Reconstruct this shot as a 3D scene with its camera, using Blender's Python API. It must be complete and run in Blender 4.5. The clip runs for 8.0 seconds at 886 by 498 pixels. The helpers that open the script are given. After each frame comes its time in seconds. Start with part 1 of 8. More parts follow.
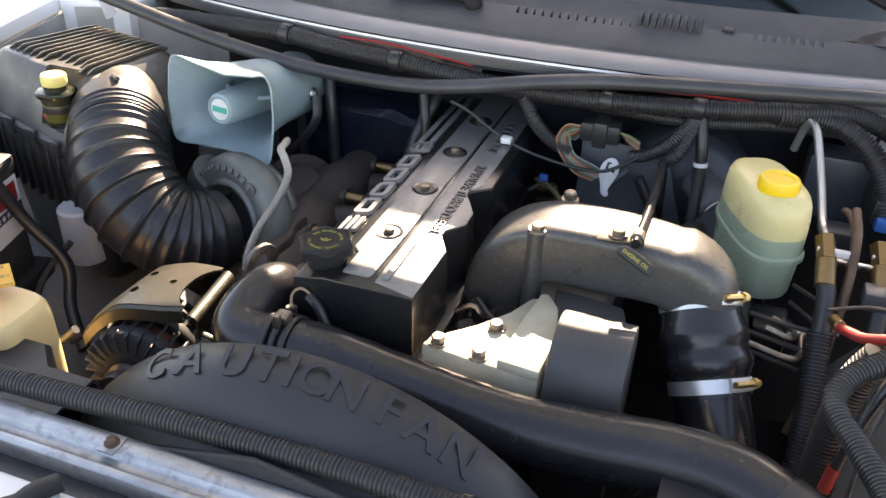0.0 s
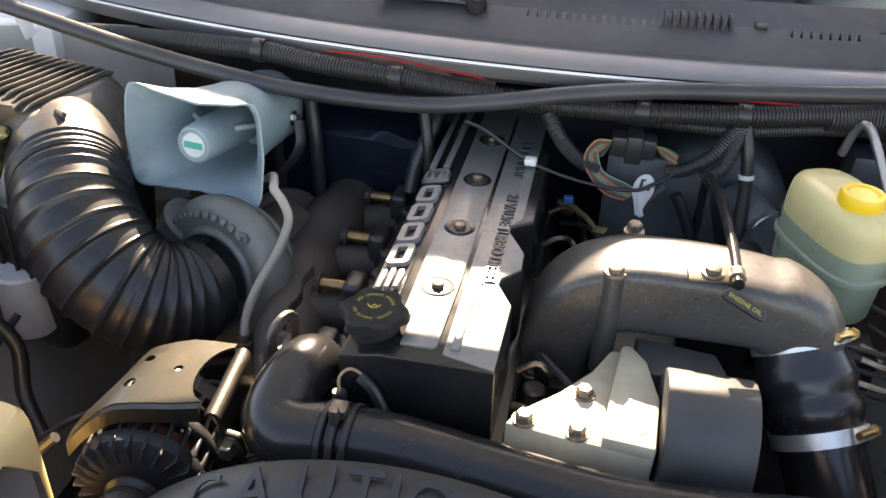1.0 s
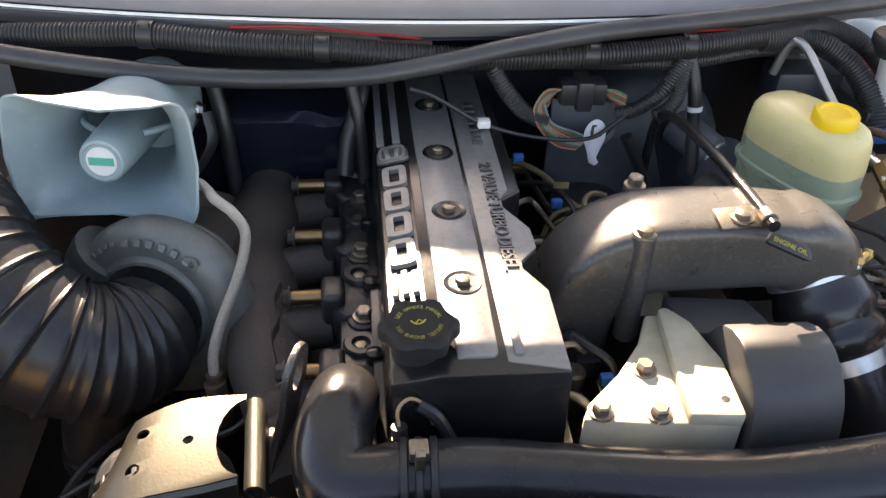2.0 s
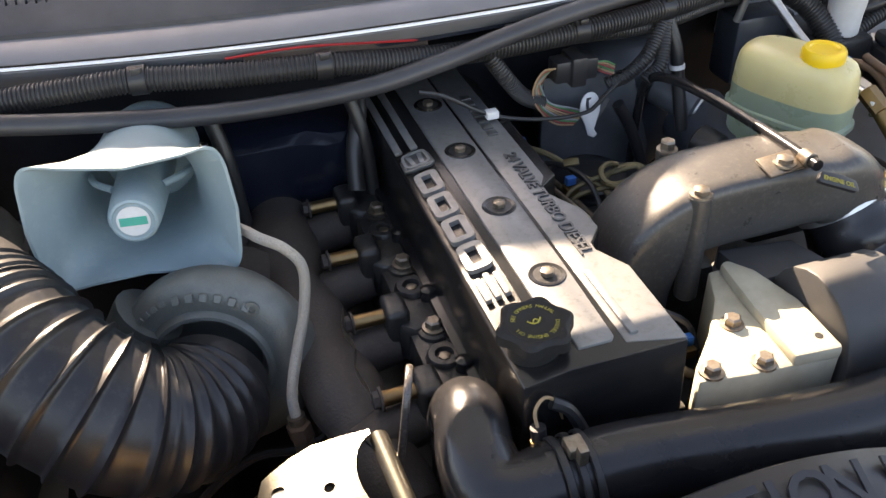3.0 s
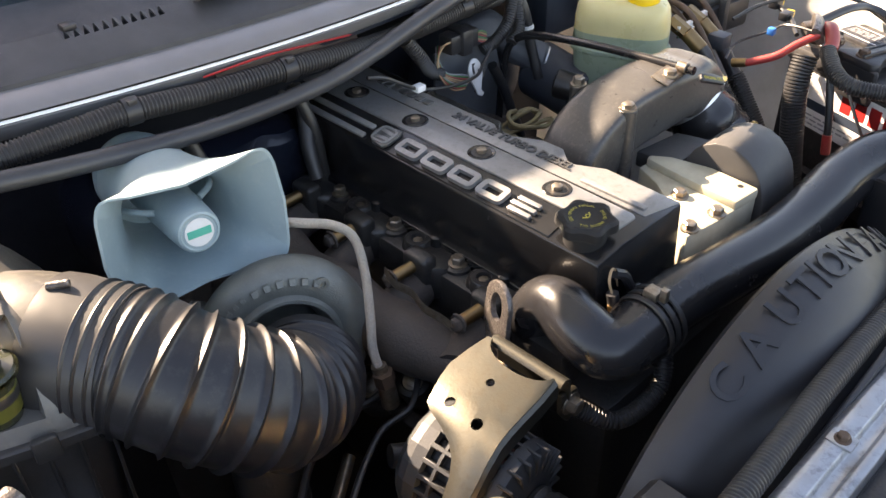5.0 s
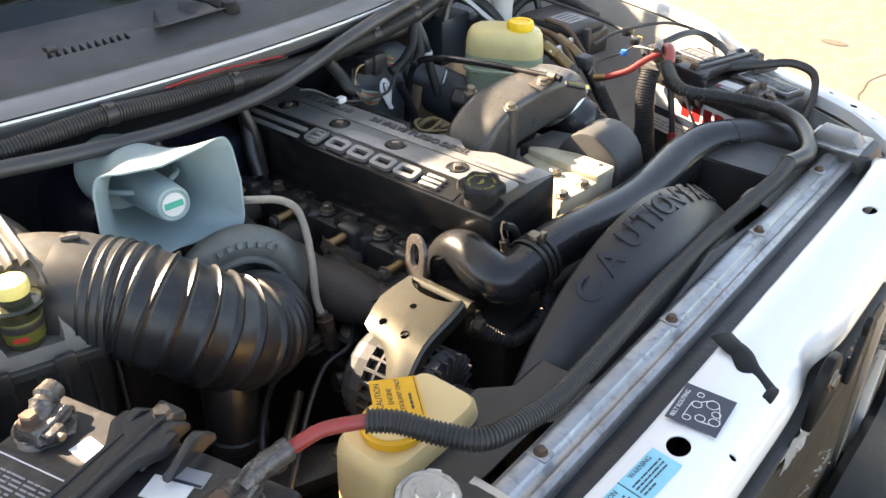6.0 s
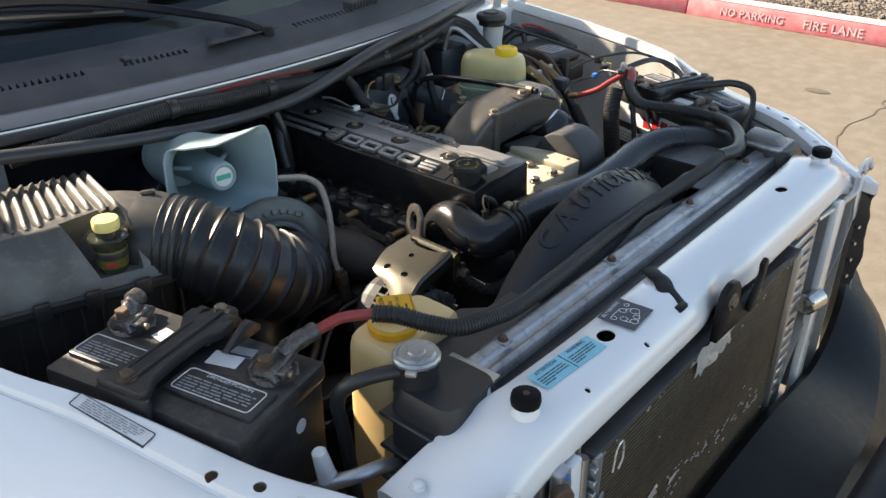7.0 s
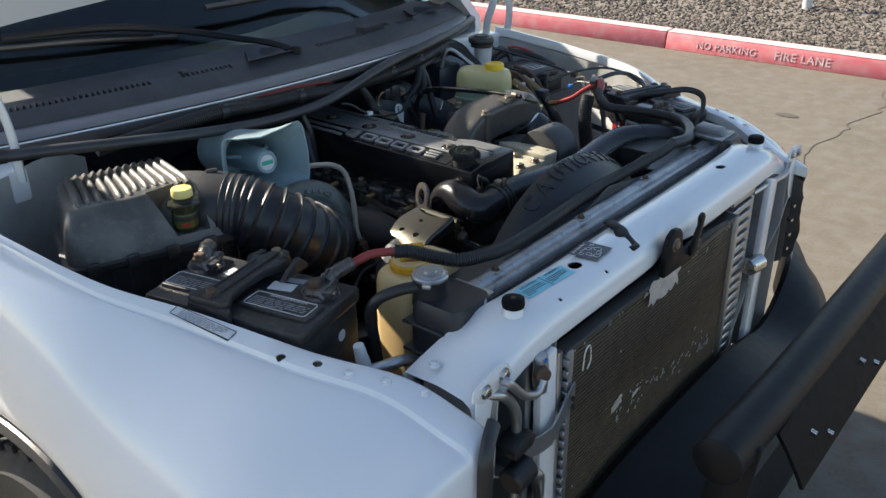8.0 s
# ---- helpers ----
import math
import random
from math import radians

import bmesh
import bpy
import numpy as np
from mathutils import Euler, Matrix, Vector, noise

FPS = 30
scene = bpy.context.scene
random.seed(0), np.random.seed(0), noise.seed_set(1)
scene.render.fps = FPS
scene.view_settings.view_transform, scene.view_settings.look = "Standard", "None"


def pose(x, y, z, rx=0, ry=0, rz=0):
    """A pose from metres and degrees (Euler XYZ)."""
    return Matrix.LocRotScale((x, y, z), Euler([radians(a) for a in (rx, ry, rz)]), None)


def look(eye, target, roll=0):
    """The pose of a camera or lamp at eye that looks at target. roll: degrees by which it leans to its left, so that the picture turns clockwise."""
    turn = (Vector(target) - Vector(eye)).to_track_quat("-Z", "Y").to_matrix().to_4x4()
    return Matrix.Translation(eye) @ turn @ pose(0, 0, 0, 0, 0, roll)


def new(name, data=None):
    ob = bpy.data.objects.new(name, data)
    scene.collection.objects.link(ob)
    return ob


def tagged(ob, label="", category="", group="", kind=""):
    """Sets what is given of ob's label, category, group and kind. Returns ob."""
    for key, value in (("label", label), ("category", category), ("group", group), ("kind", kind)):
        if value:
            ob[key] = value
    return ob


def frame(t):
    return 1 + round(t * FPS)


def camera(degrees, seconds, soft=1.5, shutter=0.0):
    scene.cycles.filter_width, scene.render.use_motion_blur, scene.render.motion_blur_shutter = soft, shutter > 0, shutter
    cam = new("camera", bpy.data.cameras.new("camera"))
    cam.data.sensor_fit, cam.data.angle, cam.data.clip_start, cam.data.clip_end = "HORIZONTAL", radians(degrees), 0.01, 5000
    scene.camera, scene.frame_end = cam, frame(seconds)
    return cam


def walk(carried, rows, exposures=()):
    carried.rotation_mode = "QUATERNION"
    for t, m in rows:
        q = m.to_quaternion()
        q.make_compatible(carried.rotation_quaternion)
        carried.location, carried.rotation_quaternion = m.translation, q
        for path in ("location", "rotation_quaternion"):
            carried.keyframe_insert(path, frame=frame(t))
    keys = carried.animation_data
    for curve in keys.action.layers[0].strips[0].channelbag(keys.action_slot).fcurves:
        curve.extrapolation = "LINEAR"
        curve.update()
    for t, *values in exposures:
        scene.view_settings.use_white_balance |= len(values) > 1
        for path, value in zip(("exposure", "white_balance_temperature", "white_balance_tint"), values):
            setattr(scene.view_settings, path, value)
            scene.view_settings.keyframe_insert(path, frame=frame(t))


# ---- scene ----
cam = camera(54.3, 8.0)
PATH = [
    (0, (0.366, -0.339, 1.733), (-0.181, 1.265, 0.672), 2.3),
    (0.5, (0.259, -0.291, 1.719), (-0.17, 1.349, 0.658), 2.5),
    (1, (0.136, -0.219, 1.697), (-0.161, 1.443, 0.625), 2.8),
    (1.5, (0.022, -0.151, 1.671), (-0.103, 1.498, 0.546), 3.0),
    (1.7, (-0.031, -0.131, 1.667), (-0.007, 1.508, 0.522), 3.3),
    (2.8, (-0.248, -0.086, 1.681), (0.185, 1.464, 0.493), -1.2),
    (3, (-0.283, -0.063, 1.68), (0.192, 1.475, 0.492), -2.0),
    (3.5, (-0.37, -0.009, 1.692), (0.3, 1.462, 0.515), -3.0),
    (4, (-0.458, 0.015, 1.69), (0.335, 1.424, 0.513), -1.6),
    (4.2, (-0.503, 0.015, 1.695), (0.336, 1.396, 0.517), -1.2),
    (5.3, (-0.769, -0.054, 1.739), (0.427, 1.045, 0.573), -1.0),
    (5.5, (-0.812, -0.087, 1.748), (0.431, 0.987, 0.607), -0.5),
    (6, (-0.919, -0.198, 1.766), (0.391, 0.868, 0.695), 0.2),
    (6.5, (-1.03, -0.328, 1.782), (0.294, 0.774, 0.765), -0.1),
    (7, (-1.157, -0.431, 1.791), (0.19, 0.696, 0.834), 0.2),
    (7.5, (-1.308, -0.53, 1.799), (0.068, 0.608, 0.897), 0.1),
    (8, (-1.451, -0.652, 1.815), (-0.061, 0.494, 0.946), -0.7),
]
walk(cam, [(t, look(eye, target, roll)) for t, eye, target, roll in PATH],
     exposures=[(0, 2.92, 8700, 20), (1.5, 2.73, 8700, 20), (4.2, 2.72, 8500, 20), (5.5, 2.88, 8700, 20), (6, 2.90, 8700, 15),
    (6.5, 2.22, 8200, 14), (7, 1.82, 7700, 12), (7.5, 1.55, 7250, 10), (8, 1.27, 6700, 9)])


# ---- helpers of this scene ----
ORIG = {}


def thing(name, at, label, category, group="", kind=""):
    ob = new(name)
    ob.location = at
    ob.empty_display_size = 0.02
    ORIG[ob.name] = Vector(at)
    return tagged(ob, label, category, group, kind)


def finish(bm, mat, name, sharp=38):
    bmesh.ops.recalc_face_normals(bm, faces=bm.faces)
    me = bpy.data.meshes.new(name)
    bm.to_mesh(me)
    bm.free()
    me.materials.append(mat)
    me.shade_smooth()
    me.set_sharp_from_angle(angle=radians(sharp))
    return me


def part(name, bm, mat, parent, label="", sharp=38):
    """One mesh object under a thing or a part; bm holds world coordinates."""
    o = ORIG[parent.name]
    bmesh.ops.translate(bm, verts=bm.verts, vec=-o)
    ob = new(name, finish(bm, mat, name, sharp))
    ob.parent = parent
    ORIG[ob.name] = o
    return tagged(ob, label)


def lone(name, bm, mat, label, category, at=None, group="", kind="", sharp=38):
    """A thing of one mesh."""
    at = Vector(at) if at is not None else Vector((0, 0, 0))
    bmesh.ops.translate(bm, verts=bm.verts, vec=-at)
    ob = new(name, finish(bm, mat, name, sharp))
    ob.location = at
    ORIG[ob.name] = at
    return tagged(ob, label, category, group, kind)


def join(a, *others):
    for b in others:
        me = bpy.data.meshes.new("tmp")
        b.to_mesh(me)
        b.free()
        a.from_mesh(me)
        bpy.data.meshes.remove(me)
    return a


def moved(bm, m):
    bmesh.ops.transform(bm, matrix=m, verts=bm.verts)
    return bm


def bevel(bm, w, seg=2, angle=30):
    if w > 0:
        es = [e for e in bm.edges if len(e.link_faces) == 2 and e.calc_face_angle(0) > radians(angle)]
        bmesh.ops.bevel(bm, geom=es, offset=w, segments=seg, profile=0.5, affect="EDGES", clamp_overlap=True)
    return bm


def box(x0, x1, y0, y1, z0, z1, bev=0.003, seg=2):
    bm = bmesh.new()
    bmesh.ops.create_cube(bm, size=1)
    moved(bm, Matrix.Translation(((x0 + x1) / 2, (y0 + y1) / 2, (z0 + z1) / 2)) @ Matrix.Diagonal((x1 - x0, y1 - y0, z1 - z0, 1)))
    return bevel(bm, bev, seg)


def prism(pts, z0, z1, bev=0.003, seg=2, plane="z"):
    """A plate of the given outline, from z0 to z1 along one axis."""
    bm = bmesh.new()
    put = {"z": lambda a, b, c: (a, b, c), "y": lambda a, b, c: (a, c, b), "x": lambda a, b, c: (c, a, b)}[plane]
    lo = [bm.verts.new(put(a, b, z0)) for a, b in pts]
    hi = [bm.verts.new(put(a, b, z1)) for a, b in pts]
    n = len(pts)
    bm.faces.new(lo)
    bm.faces.new(hi)
    for i in range(n):
        bm.faces.new((lo[i], lo[(i + 1) % n], hi[(i + 1) % n], hi[i]))
    bmesh.ops.recalc_face_normals(bm, faces=bm.faces)
    return bevel(bm, bev, seg)


def aim(p0, p1):
    d = Vector(p1) - Vector(p0)
    return Matrix.Translation(p0) @ d.to_track_quat("Z", "Y").to_matrix().to_4x4()


def lathe(profile, m=None, seg=28, turn=1.0):
    """Spin a profile of (radius, height) round z; m places it."""
    bm = bmesh.new()
    rings = []
    for r, h in profile:
        if r < 1e-6:
            rings.append([bm.verts.new((0, 0, h))])
        else:
            rings.append([bm.verts.new((r * math.cos(2 * math.pi * i / seg), r * math.sin(2 * math.pi * i / seg), h)) for i in range(seg)])
    for a, b in zip(rings, rings[1:]):
        for i in range(seg):
            j = (i + 1) % seg
            if len(a) == 1 and len(b) == 1:
                continue
            if len(a) == 1:
                bm.faces.new((a[0], b[i], b[j]))
            elif len(b) == 1:
                bm.faces.new((a[i], a[j], b[0]))
            else:
                bm.faces.new((a[i], a[j], b[j], b[i]))
    return moved(bm, m) if m else bm


def cyl(p0, p1, r, r1=None, seg=20, chamfer=0.0):
    h = (Vector(p1) - Vector(p0)).length
    r1 = r if r1 is None else r1
    c = chamfer
    prof = [(0, 0), (r - c, 0), (r, c), (r1, h - c), (r1 - c, h), (0, h)] if c else [(0, 0), (r, 0), (r1, h), (0, h)]
    return lathe(prof, aim(p0, p1), seg)


def hexbolt(p, r=0.007, h=0.006, up=(0, 0, 1), washer=True):
    """A flanged hexagon bolt head."""
    top = Vector(p) + Vector(up).normalized() * h
    bm = lathe([(0, 0), (r * 1.1, 0), (r * 1.1, h * 0.85), (r * 0.85, h), (0, h)], aim(p, top), 6)
    if washer:
        join(bm, lathe([(0, -0.001), (r * 1.55, -0.001), (r * 1.5, 0.0015), (r, 0.0022), (0, 0.0022)], aim(p, top), 16))
    return bm


def spline(pts, step):
    """Points evenly spaced on a smooth curve through pts."""
    P = [Vector(p) for p in pts]
    P = [P[0] * 2 - P[1]] + P + [P[-1] * 2 - P[-2]]
    fine = []
    for i in range(1, len(P) - 2):
        a, b, c, d = P[i - 1:i + 3]
        for k in range(40):
            t = k / 40
            fine.append(0.5 * ((2 * b) + (c - a) * t + (2 * a - 5 * b + 4 * c - d) * t * t + (3 * b - a - 3 * c + d) * t ** 3))
    fine.append(P[-2])
    run = [0.0]
    for a, b in zip(fine, fine[1:]):
        run.append(run[-1] + (b - a).length)
    n = max(3, round(run[-1] / step))
    out, j = [], 0
    for i in range(n + 1):
        s = run[-1] * i / n
        while j < len(run) - 2 and run[j + 1] < s:
            j += 1
        t = (s - run[j]) / max(run[j + 1] - run[j], 1e-9)
        out.append(fine[j].lerp(fine[j + 1], t))
    return out, run[-1]


def tube(pts, r, seg=12, step=0.008, rad=None, caps=True, flat=1.0, side=None):
    """A round (or flattened) tube along a smooth curve; rad(s, length) gives the radius at the way s."""
    line, length = spline(pts, step)
    bm = bmesh.new()
    n = len(line)
    tan = [(line[min(i + 1, n - 1)] - line[max(i - 1, 0)]).normalized() for i in range(n)]
    u = Vector(side) if side else tan[0].orthogonal()
    rings = []
    for i, p in enumerate(line):
        u = (u - tan[i] * u.dot(tan[i])).normalized()
        v = tan[i].cross(u)
        rr = rad(length * i / (n - 1), length) if rad else r
        rings.append([bm.verts.new(p + (u * math.cos(2 * math.pi * k / seg) + v * math.sin(2 * math.pi * k / seg) * flat) * rr) for k in range(seg)])
    for a, b in zip(rings, rings[1:]):
        for k in range(seg):
            bm.faces.new((a[k], a[(k + 1) % seg], b[(k + 1) % seg], b[k]))
    if caps:
        bm.faces.new(rings[0])
        bm.faces.new(rings[-1])
    return bm


def loom(pts, r, pitch=0.0042, seg=12):
    """Corrugated conduit."""
    return tube(pts, r, seg, pitch / 4, rad=lambda s, L: r * (1.0 if (s / pitch) % 1 < 0.55 else 0.86))


def sweep(rings):
    """A skin over a list of closed rings of equal length."""
    bm = bmesh.new()
    R = [[bm.verts.new(p) for p in ring] for ring in rings]
    n = len(R[0])
    for a, b in zip(R, R[1:]):
        for k in range(n):
            bm.faces.new((a[k], a[(k + 1) % n], b[(k + 1) % n], b[k]))
    bm.faces.new(R[0])
    bm.faces.new(R[-1])
    return bm


def squircle(a, b, n=28, e=4.0):
    out = []
    for k in range(n):
        t = 2 * math.pi * k / n
        c, s = math.cos(t), math.sin(t)
        out.append((a * math.copysign(abs(c) ** (2 / e), c), b * math.copysign(abs(s) ** (2 / e), s)))
    return out


def sheet(grid, thick):
    """A sheet of metal over a grid of points, with thickness downwards along its normals."""
    bm = bmesh.new()
    V = [[bm.verts.new(p) for p in row] for row in grid]
    for a, b in zip(V, V[1:]):
        for k in range(len(a) - 1):
            bm.faces.new((a[k], a[k + 1], b[k + 1], b[k]))
    bmesh.ops.recalc_face_normals(bm, faces=bm.faces)
    bmesh.ops.solidify(bm, geom=bm.faces[:], thickness=thick)
    return bm


def lettering(text, size, depth, m, space=1.0, align="CENTER", bold=0.0):
    """Raised letters as a bmesh, in the plane z = 0 of m, baseline along x."""
    cu = bpy.data.curves.new("letters", "FONT")
    cu.body, cu.size, cu.extrude, cu.offset = text, size, depth, bold
    cu.align_x, cu.align_y, cu.space_character = align, "CENTER", space
    cu.resolution_u = 3
    ob = new("letters", cu)
    me = bpy.data.meshes.new_from_object(ob.evaluated_get(bpy.context.evaluated_depsgraph_get()))
    bm = bmesh.new()
    bm.from_mesh(me)
    bpy.data.objects.remove(ob)
    bpy.data.curves.remove(cu)
    bpy.data.meshes.remove(me)
    return moved(bm, m)


def frame_of(origin, xdir, normal):
    """A pose with its x along xdir and its z along normal."""
    z = Vector(normal).normalized()
    x = Vector(xdir)
    x = (x - z * x.dot(z)).normalized()
    y = z.cross(x)
    m = Matrix((x, y, z)).transposed().to_4x4()
    m.translation = Vector(origin)
    return m


def bars(rows, w, h, m, depth=0.0004, seed=1, fill=0.8):
    """Lines of small print as plain bars in a w by h field centred on m."""
    rnd = random.Random(seed)
    bm = bmesh.new()
    lh = h / rows
    for i in range(rows):
        y = h / 2 - lh * (i + 0.5)
        x = -w / 2
        end = w / 2 * (1 if i < rows - 1 else rnd.uniform(-0.2, 0.8))
        while x < end - 0.004:
            l = min(rnd.uniform(0.06, 0.2) * w, end - x)
            join(bm, moved(box(x, x + l * fill, y - lh * 0.2, y + lh * 0.2, 0, depth, 0), m))
            x += l
    return bm


def ring_frame(w, h, r, t, depth, m):
    """A raised rounded rectangular ring."""
    def loop(a, b, rad):
        pts = []
        for cx, cy, a0 in ((a - rad, b - rad, 0), (-a + rad, b - rad, 90), (-a + rad, -b + rad, 180), (a - rad, -b + rad, 270)):
            for k in range(4):
                q = radians(a0 + 30 * k)
                pts.append((cx + rad * math.cos(q), cy + rad * math.sin(q)))
        return pts
    bm = bmesh.new()
    o, i = loop(w / 2, h / 2, r), loop(w / 2 - t, h / 2 - t, max(r - t, 0.0008))
    n = len(o)
    vs = [[bm.verts.new((x, y, z)) for x, y in pts] for pts, z in ((o, 0), (o, depth), (i, depth), (i, 0))]
    for a, b in zip(vs, vs[1:]):
        for k in range(n):
            bm.faces.new((a[k], a[(k + 1) % n], b[(k + 1) % n], b[k]))
    return moved(bm, m)


# ---- world, sun ----
world = bpy.data.worlds.new("sky")
scene.world = world
world.use_nodes = True
wn = world.node_tree.nodes
sky = wn.new("ShaderNodeTexSky")
sky.sky_type = "NISHITA"
sky.sun_disc = False
SUN_EL, SUN_AZ = 34.0, -9.0
sky.sun_elevation, sky.sun_rotation = radians(SUN_EL), radians(SUN_AZ)
world.node_tree.links.new(sky.outputs[0], wn["Background"].inputs[0])
wn["Background"].inputs[1].default_value = 0.095
sun = new("sun", bpy.data.lights.new("sun", "SUN"))
sun.data.energy, sun.data.angle, sun.data.color = 5.0, radians(0.53), (1.0, 0.92, 0.80)
toward = Vector((math.sin(radians(SUN_AZ)) * math.cos(radians(SUN_EL)), math.cos(radians(SUN_AZ)) * math.cos(radians(SUN_EL)), math.sin(radians(SUN_EL))))
sun.matrix_world = toward.to_track_quat("Z", "Y").to_matrix().to_4x4()


# ---- materials ----
def material(name, color, rough=0.5, metal=0.0, spots=None, scale=40.0, amount=0.35, grain=0.0, grain_scale=400.0, rough_var=0.12,
             spec=0.5, transmission=0.0, subsurface=0.0, coat=0.0, island=0.0, dust=None, dust_amount=0.0, fleck=None, fleck_scale=160.0, fleck_amount=0.5):
    """A surface with stains at one scale, grain at another and an uneven gloss."""
    m = bpy.data.materials.new(name)
    m.use_nodes = True
    t = m.node_tree
    n, l = t.nodes, t.links
    b = n["Principled BSDF"]
    tc = n.new("ShaderNodeTexCoord")
    big = n.new("ShaderNodeTexNoise")
    big.inputs["Scale"].default_value, big.inputs["Detail"].default_value, big.inputs["Roughness"].default_value = scale, 6, 0.62
    l.new(tc.outputs["Object"], big.inputs["Vector"])
    ramp = n.new("ShaderNodeMapRange")
    ramp.inputs["From Min"].default_value, ramp.inputs["From Max"].default_value = 0.35, 0.75
    l.new(big.outputs["Fac"], ramp.inputs["Value"])
    mix = n.new("ShaderNodeMix")
    mix.data_type = "RGBA"
    spots = spots or tuple(c * 0.6 for c in color)
    mix.inputs["A"].default_value, mix.inputs["B"].default_value = (*color, 1), (*spots, 1)
    fac = n.new("ShaderNodeMath")
    fac.operation = "MULTIPLY"
    fac.inputs[1].default_value = amount
    l.new(ramp.outputs[0], fac.inputs[0])
    l.new(fac.outputs[0], mix.inputs["Factor"])
    out = mix.outputs["Result"]
    if island:
        info = n.new("ShaderNodeNewGeometry")
        hsv = n.new("ShaderNodeHueSaturation")
        rng = n.new("ShaderNodeMapRange")
        rng.inputs["To Min"].default_value, rng.inputs["To Max"].default_value = 1 - island, 1 + island
        l.new(info.outputs["Random Per Island"], rng.inputs["Value"])
        l.new(rng.outputs[0], hsv.inputs["Value"])
        l.new(out, hsv.inputs["Color"])
        out = hsv.outputs["Color"]
    if fleck:
        f = n.new("ShaderNodeTexNoise")
        f.inputs["Scale"].default_value, f.inputs["Detail"].default_value, f.inputs["Roughness"].default_value = fleck_scale, 4, 0.7
        l.new(tc.outputs["Object"], f.inputs["Vector"])
        fr_ = n.new("ShaderNodeMapRange")
        fr_.inputs["From Min"].default_value, fr_.inputs["From Max"].default_value, fr_.inputs["To Max"].default_value = 0.52, 0.66, fleck_amount
        l.new(f.outputs["Fac"], fr_.inputs["Value"])
        fm = n.new("ShaderNodeMix")
        fm.data_type = "RGBA"
        fm.inputs["B"].default_value = (*fleck, 1)
        l.new(fr_.outputs[0], fm.inputs["Factor"])
        l.new(out, fm.inputs["A"])
        out = fm.outputs["Result"]
    if dust:
        d = n.new("ShaderNodeTexNoise")
        d.inputs["Scale"].default_value, d.inputs["Detail"].default_value = 9.0, 8
        l.new(tc.outputs["Object"], d.inputs["Vector"])
        dr = n.new("ShaderNodeMapRange")
        dr.inputs["From Min"].default_value, dr.inputs["From Max"].default_value, dr.inputs["To Max"].default_value = 0.42, 0.7, dust_amount
        l.new(d.outputs["Fac"], dr.inputs["Value"])
        dm = n.new("ShaderNodeMix")
        dm.data_type = "RGBA"
        grey = sum(dust) / 3
        dm.inputs["B"].default_value = (*[0.45 * c + 0.55 * grey for c in dust], 1)
        l.new(dr.outputs[0], dm.inputs["Factor"])
        l.new(out, dm.inputs["A"])
        out = dm.outputs["Result"]
    l.new(out, b.inputs["Base Color"])
    rr = n.new("ShaderNodeMapRange")
    rr.inputs["To Min"].default_value, rr.inputs["To Max"].default_value = max(rough - rough_var, 0.02), min(rough + rough_var, 1)
    l.new(big.outputs["Fac"], rr.inputs["Value"])
    l.new(rr.outputs[0], b.inputs["Roughness"])
    b.inputs["Metallic"].default_value = metal
    b.inputs["Specular IOR Level"].default_value = spec
    b.inputs["Transmission Weight"].default_value = transmission
    b.inputs["Subsurface Weight"].default_value = subsurface
    b.inputs["Subsurface Radius"].default_value = (0.01, 0.008, 0.004)
    b.inputs["Coat Weight"].default_value = coat
    b.inputs["Coat Roughness"].default_value = 0.04
    if grain:
        fine = n.new("ShaderNodeTexNoise")
        fine.inputs["Scale"].default_value, fine.inputs["Detail"].default_value = grain_scale, 3
        l.new(tc.outputs["Object"], fine.inputs["Vector"])
        bump = n.new("ShaderNodeBump")
        bump.inputs["Strength"].default_value, bump.inputs["Distance"].default_value = grain, 0.001
        l.new(fine.outputs["Fac"], bump.inputs["Height"])
        l.new(bump.outputs[0], b.inputs["Normal"])
    return m


M = {}
M["plastic"] = material("black_plastic", (0.020, 0.020, 0.023), 0.40, grain=0.15, grain_scale=900, dust=(0.08, 0.075, 0.068), dust_amount=0.12)
M["plastic_dusty"] = material("dusty_black_plastic", (0.042, 0.042, 0.044), 0.5, grain=0.2, grain_scale=900, dust=(0.15, 0.13, 0.10), dust_amount=0.3)
M["airbox"] = material("airbox_plastic", (0.019, 0.019, 0.020), 0.36, grain=0.2, grain_scale=700, dust=(0.13, 0.12, 0.11), dust_amount=0.2, fleck=(0.08, 0.075, 0.07), fleck_amount=0.2)
# paler copy of the air box plastic: dust plus sunlight put into the base
M["airbox_lid"] = material("dusty_sunlit_airbox_lid", (0.070, 0.067, 0.062), 0.34, grain=0.2, grain_scale=700, dust=(0.24, 0.22, 0.19), dust_amount=0.5, fleck=(0.15, 0.135, 0.115), fleck_scale=60, fleck_amount=0.4)
M["cowl"] = material("cowl_plastic", (0.036, 0.038, 0.043), 0.55, grain=0.35, grain_scale=1500, dust=(0.12, 0.12, 0.12), dust_amount=0.2)
M["rubber"] = material("black_rubber", (0.020, 0.020, 0.022), 0.38, grain=0.1, dust=(0.09, 0.08, 0.065), dust_amount=0.14)
M["duct"] = material("duct_rubber", (0.0105, 0.0105, 0.013), 0.37, rough_var=0.08, grain=0.14, grain_scale=500, dust=(0.085, 0.082, 0.08), dust_amount=0.11, fleck=(0.07, 0.065, 0.06), fleck_scale=90, fleck_amount=0.2)
M["conduit"] = material("conduit_plastic", (0.028, 0.028, 0.03), 0.42, dust=(0.12, 0.10, 0.08), dust_amount=0.15)
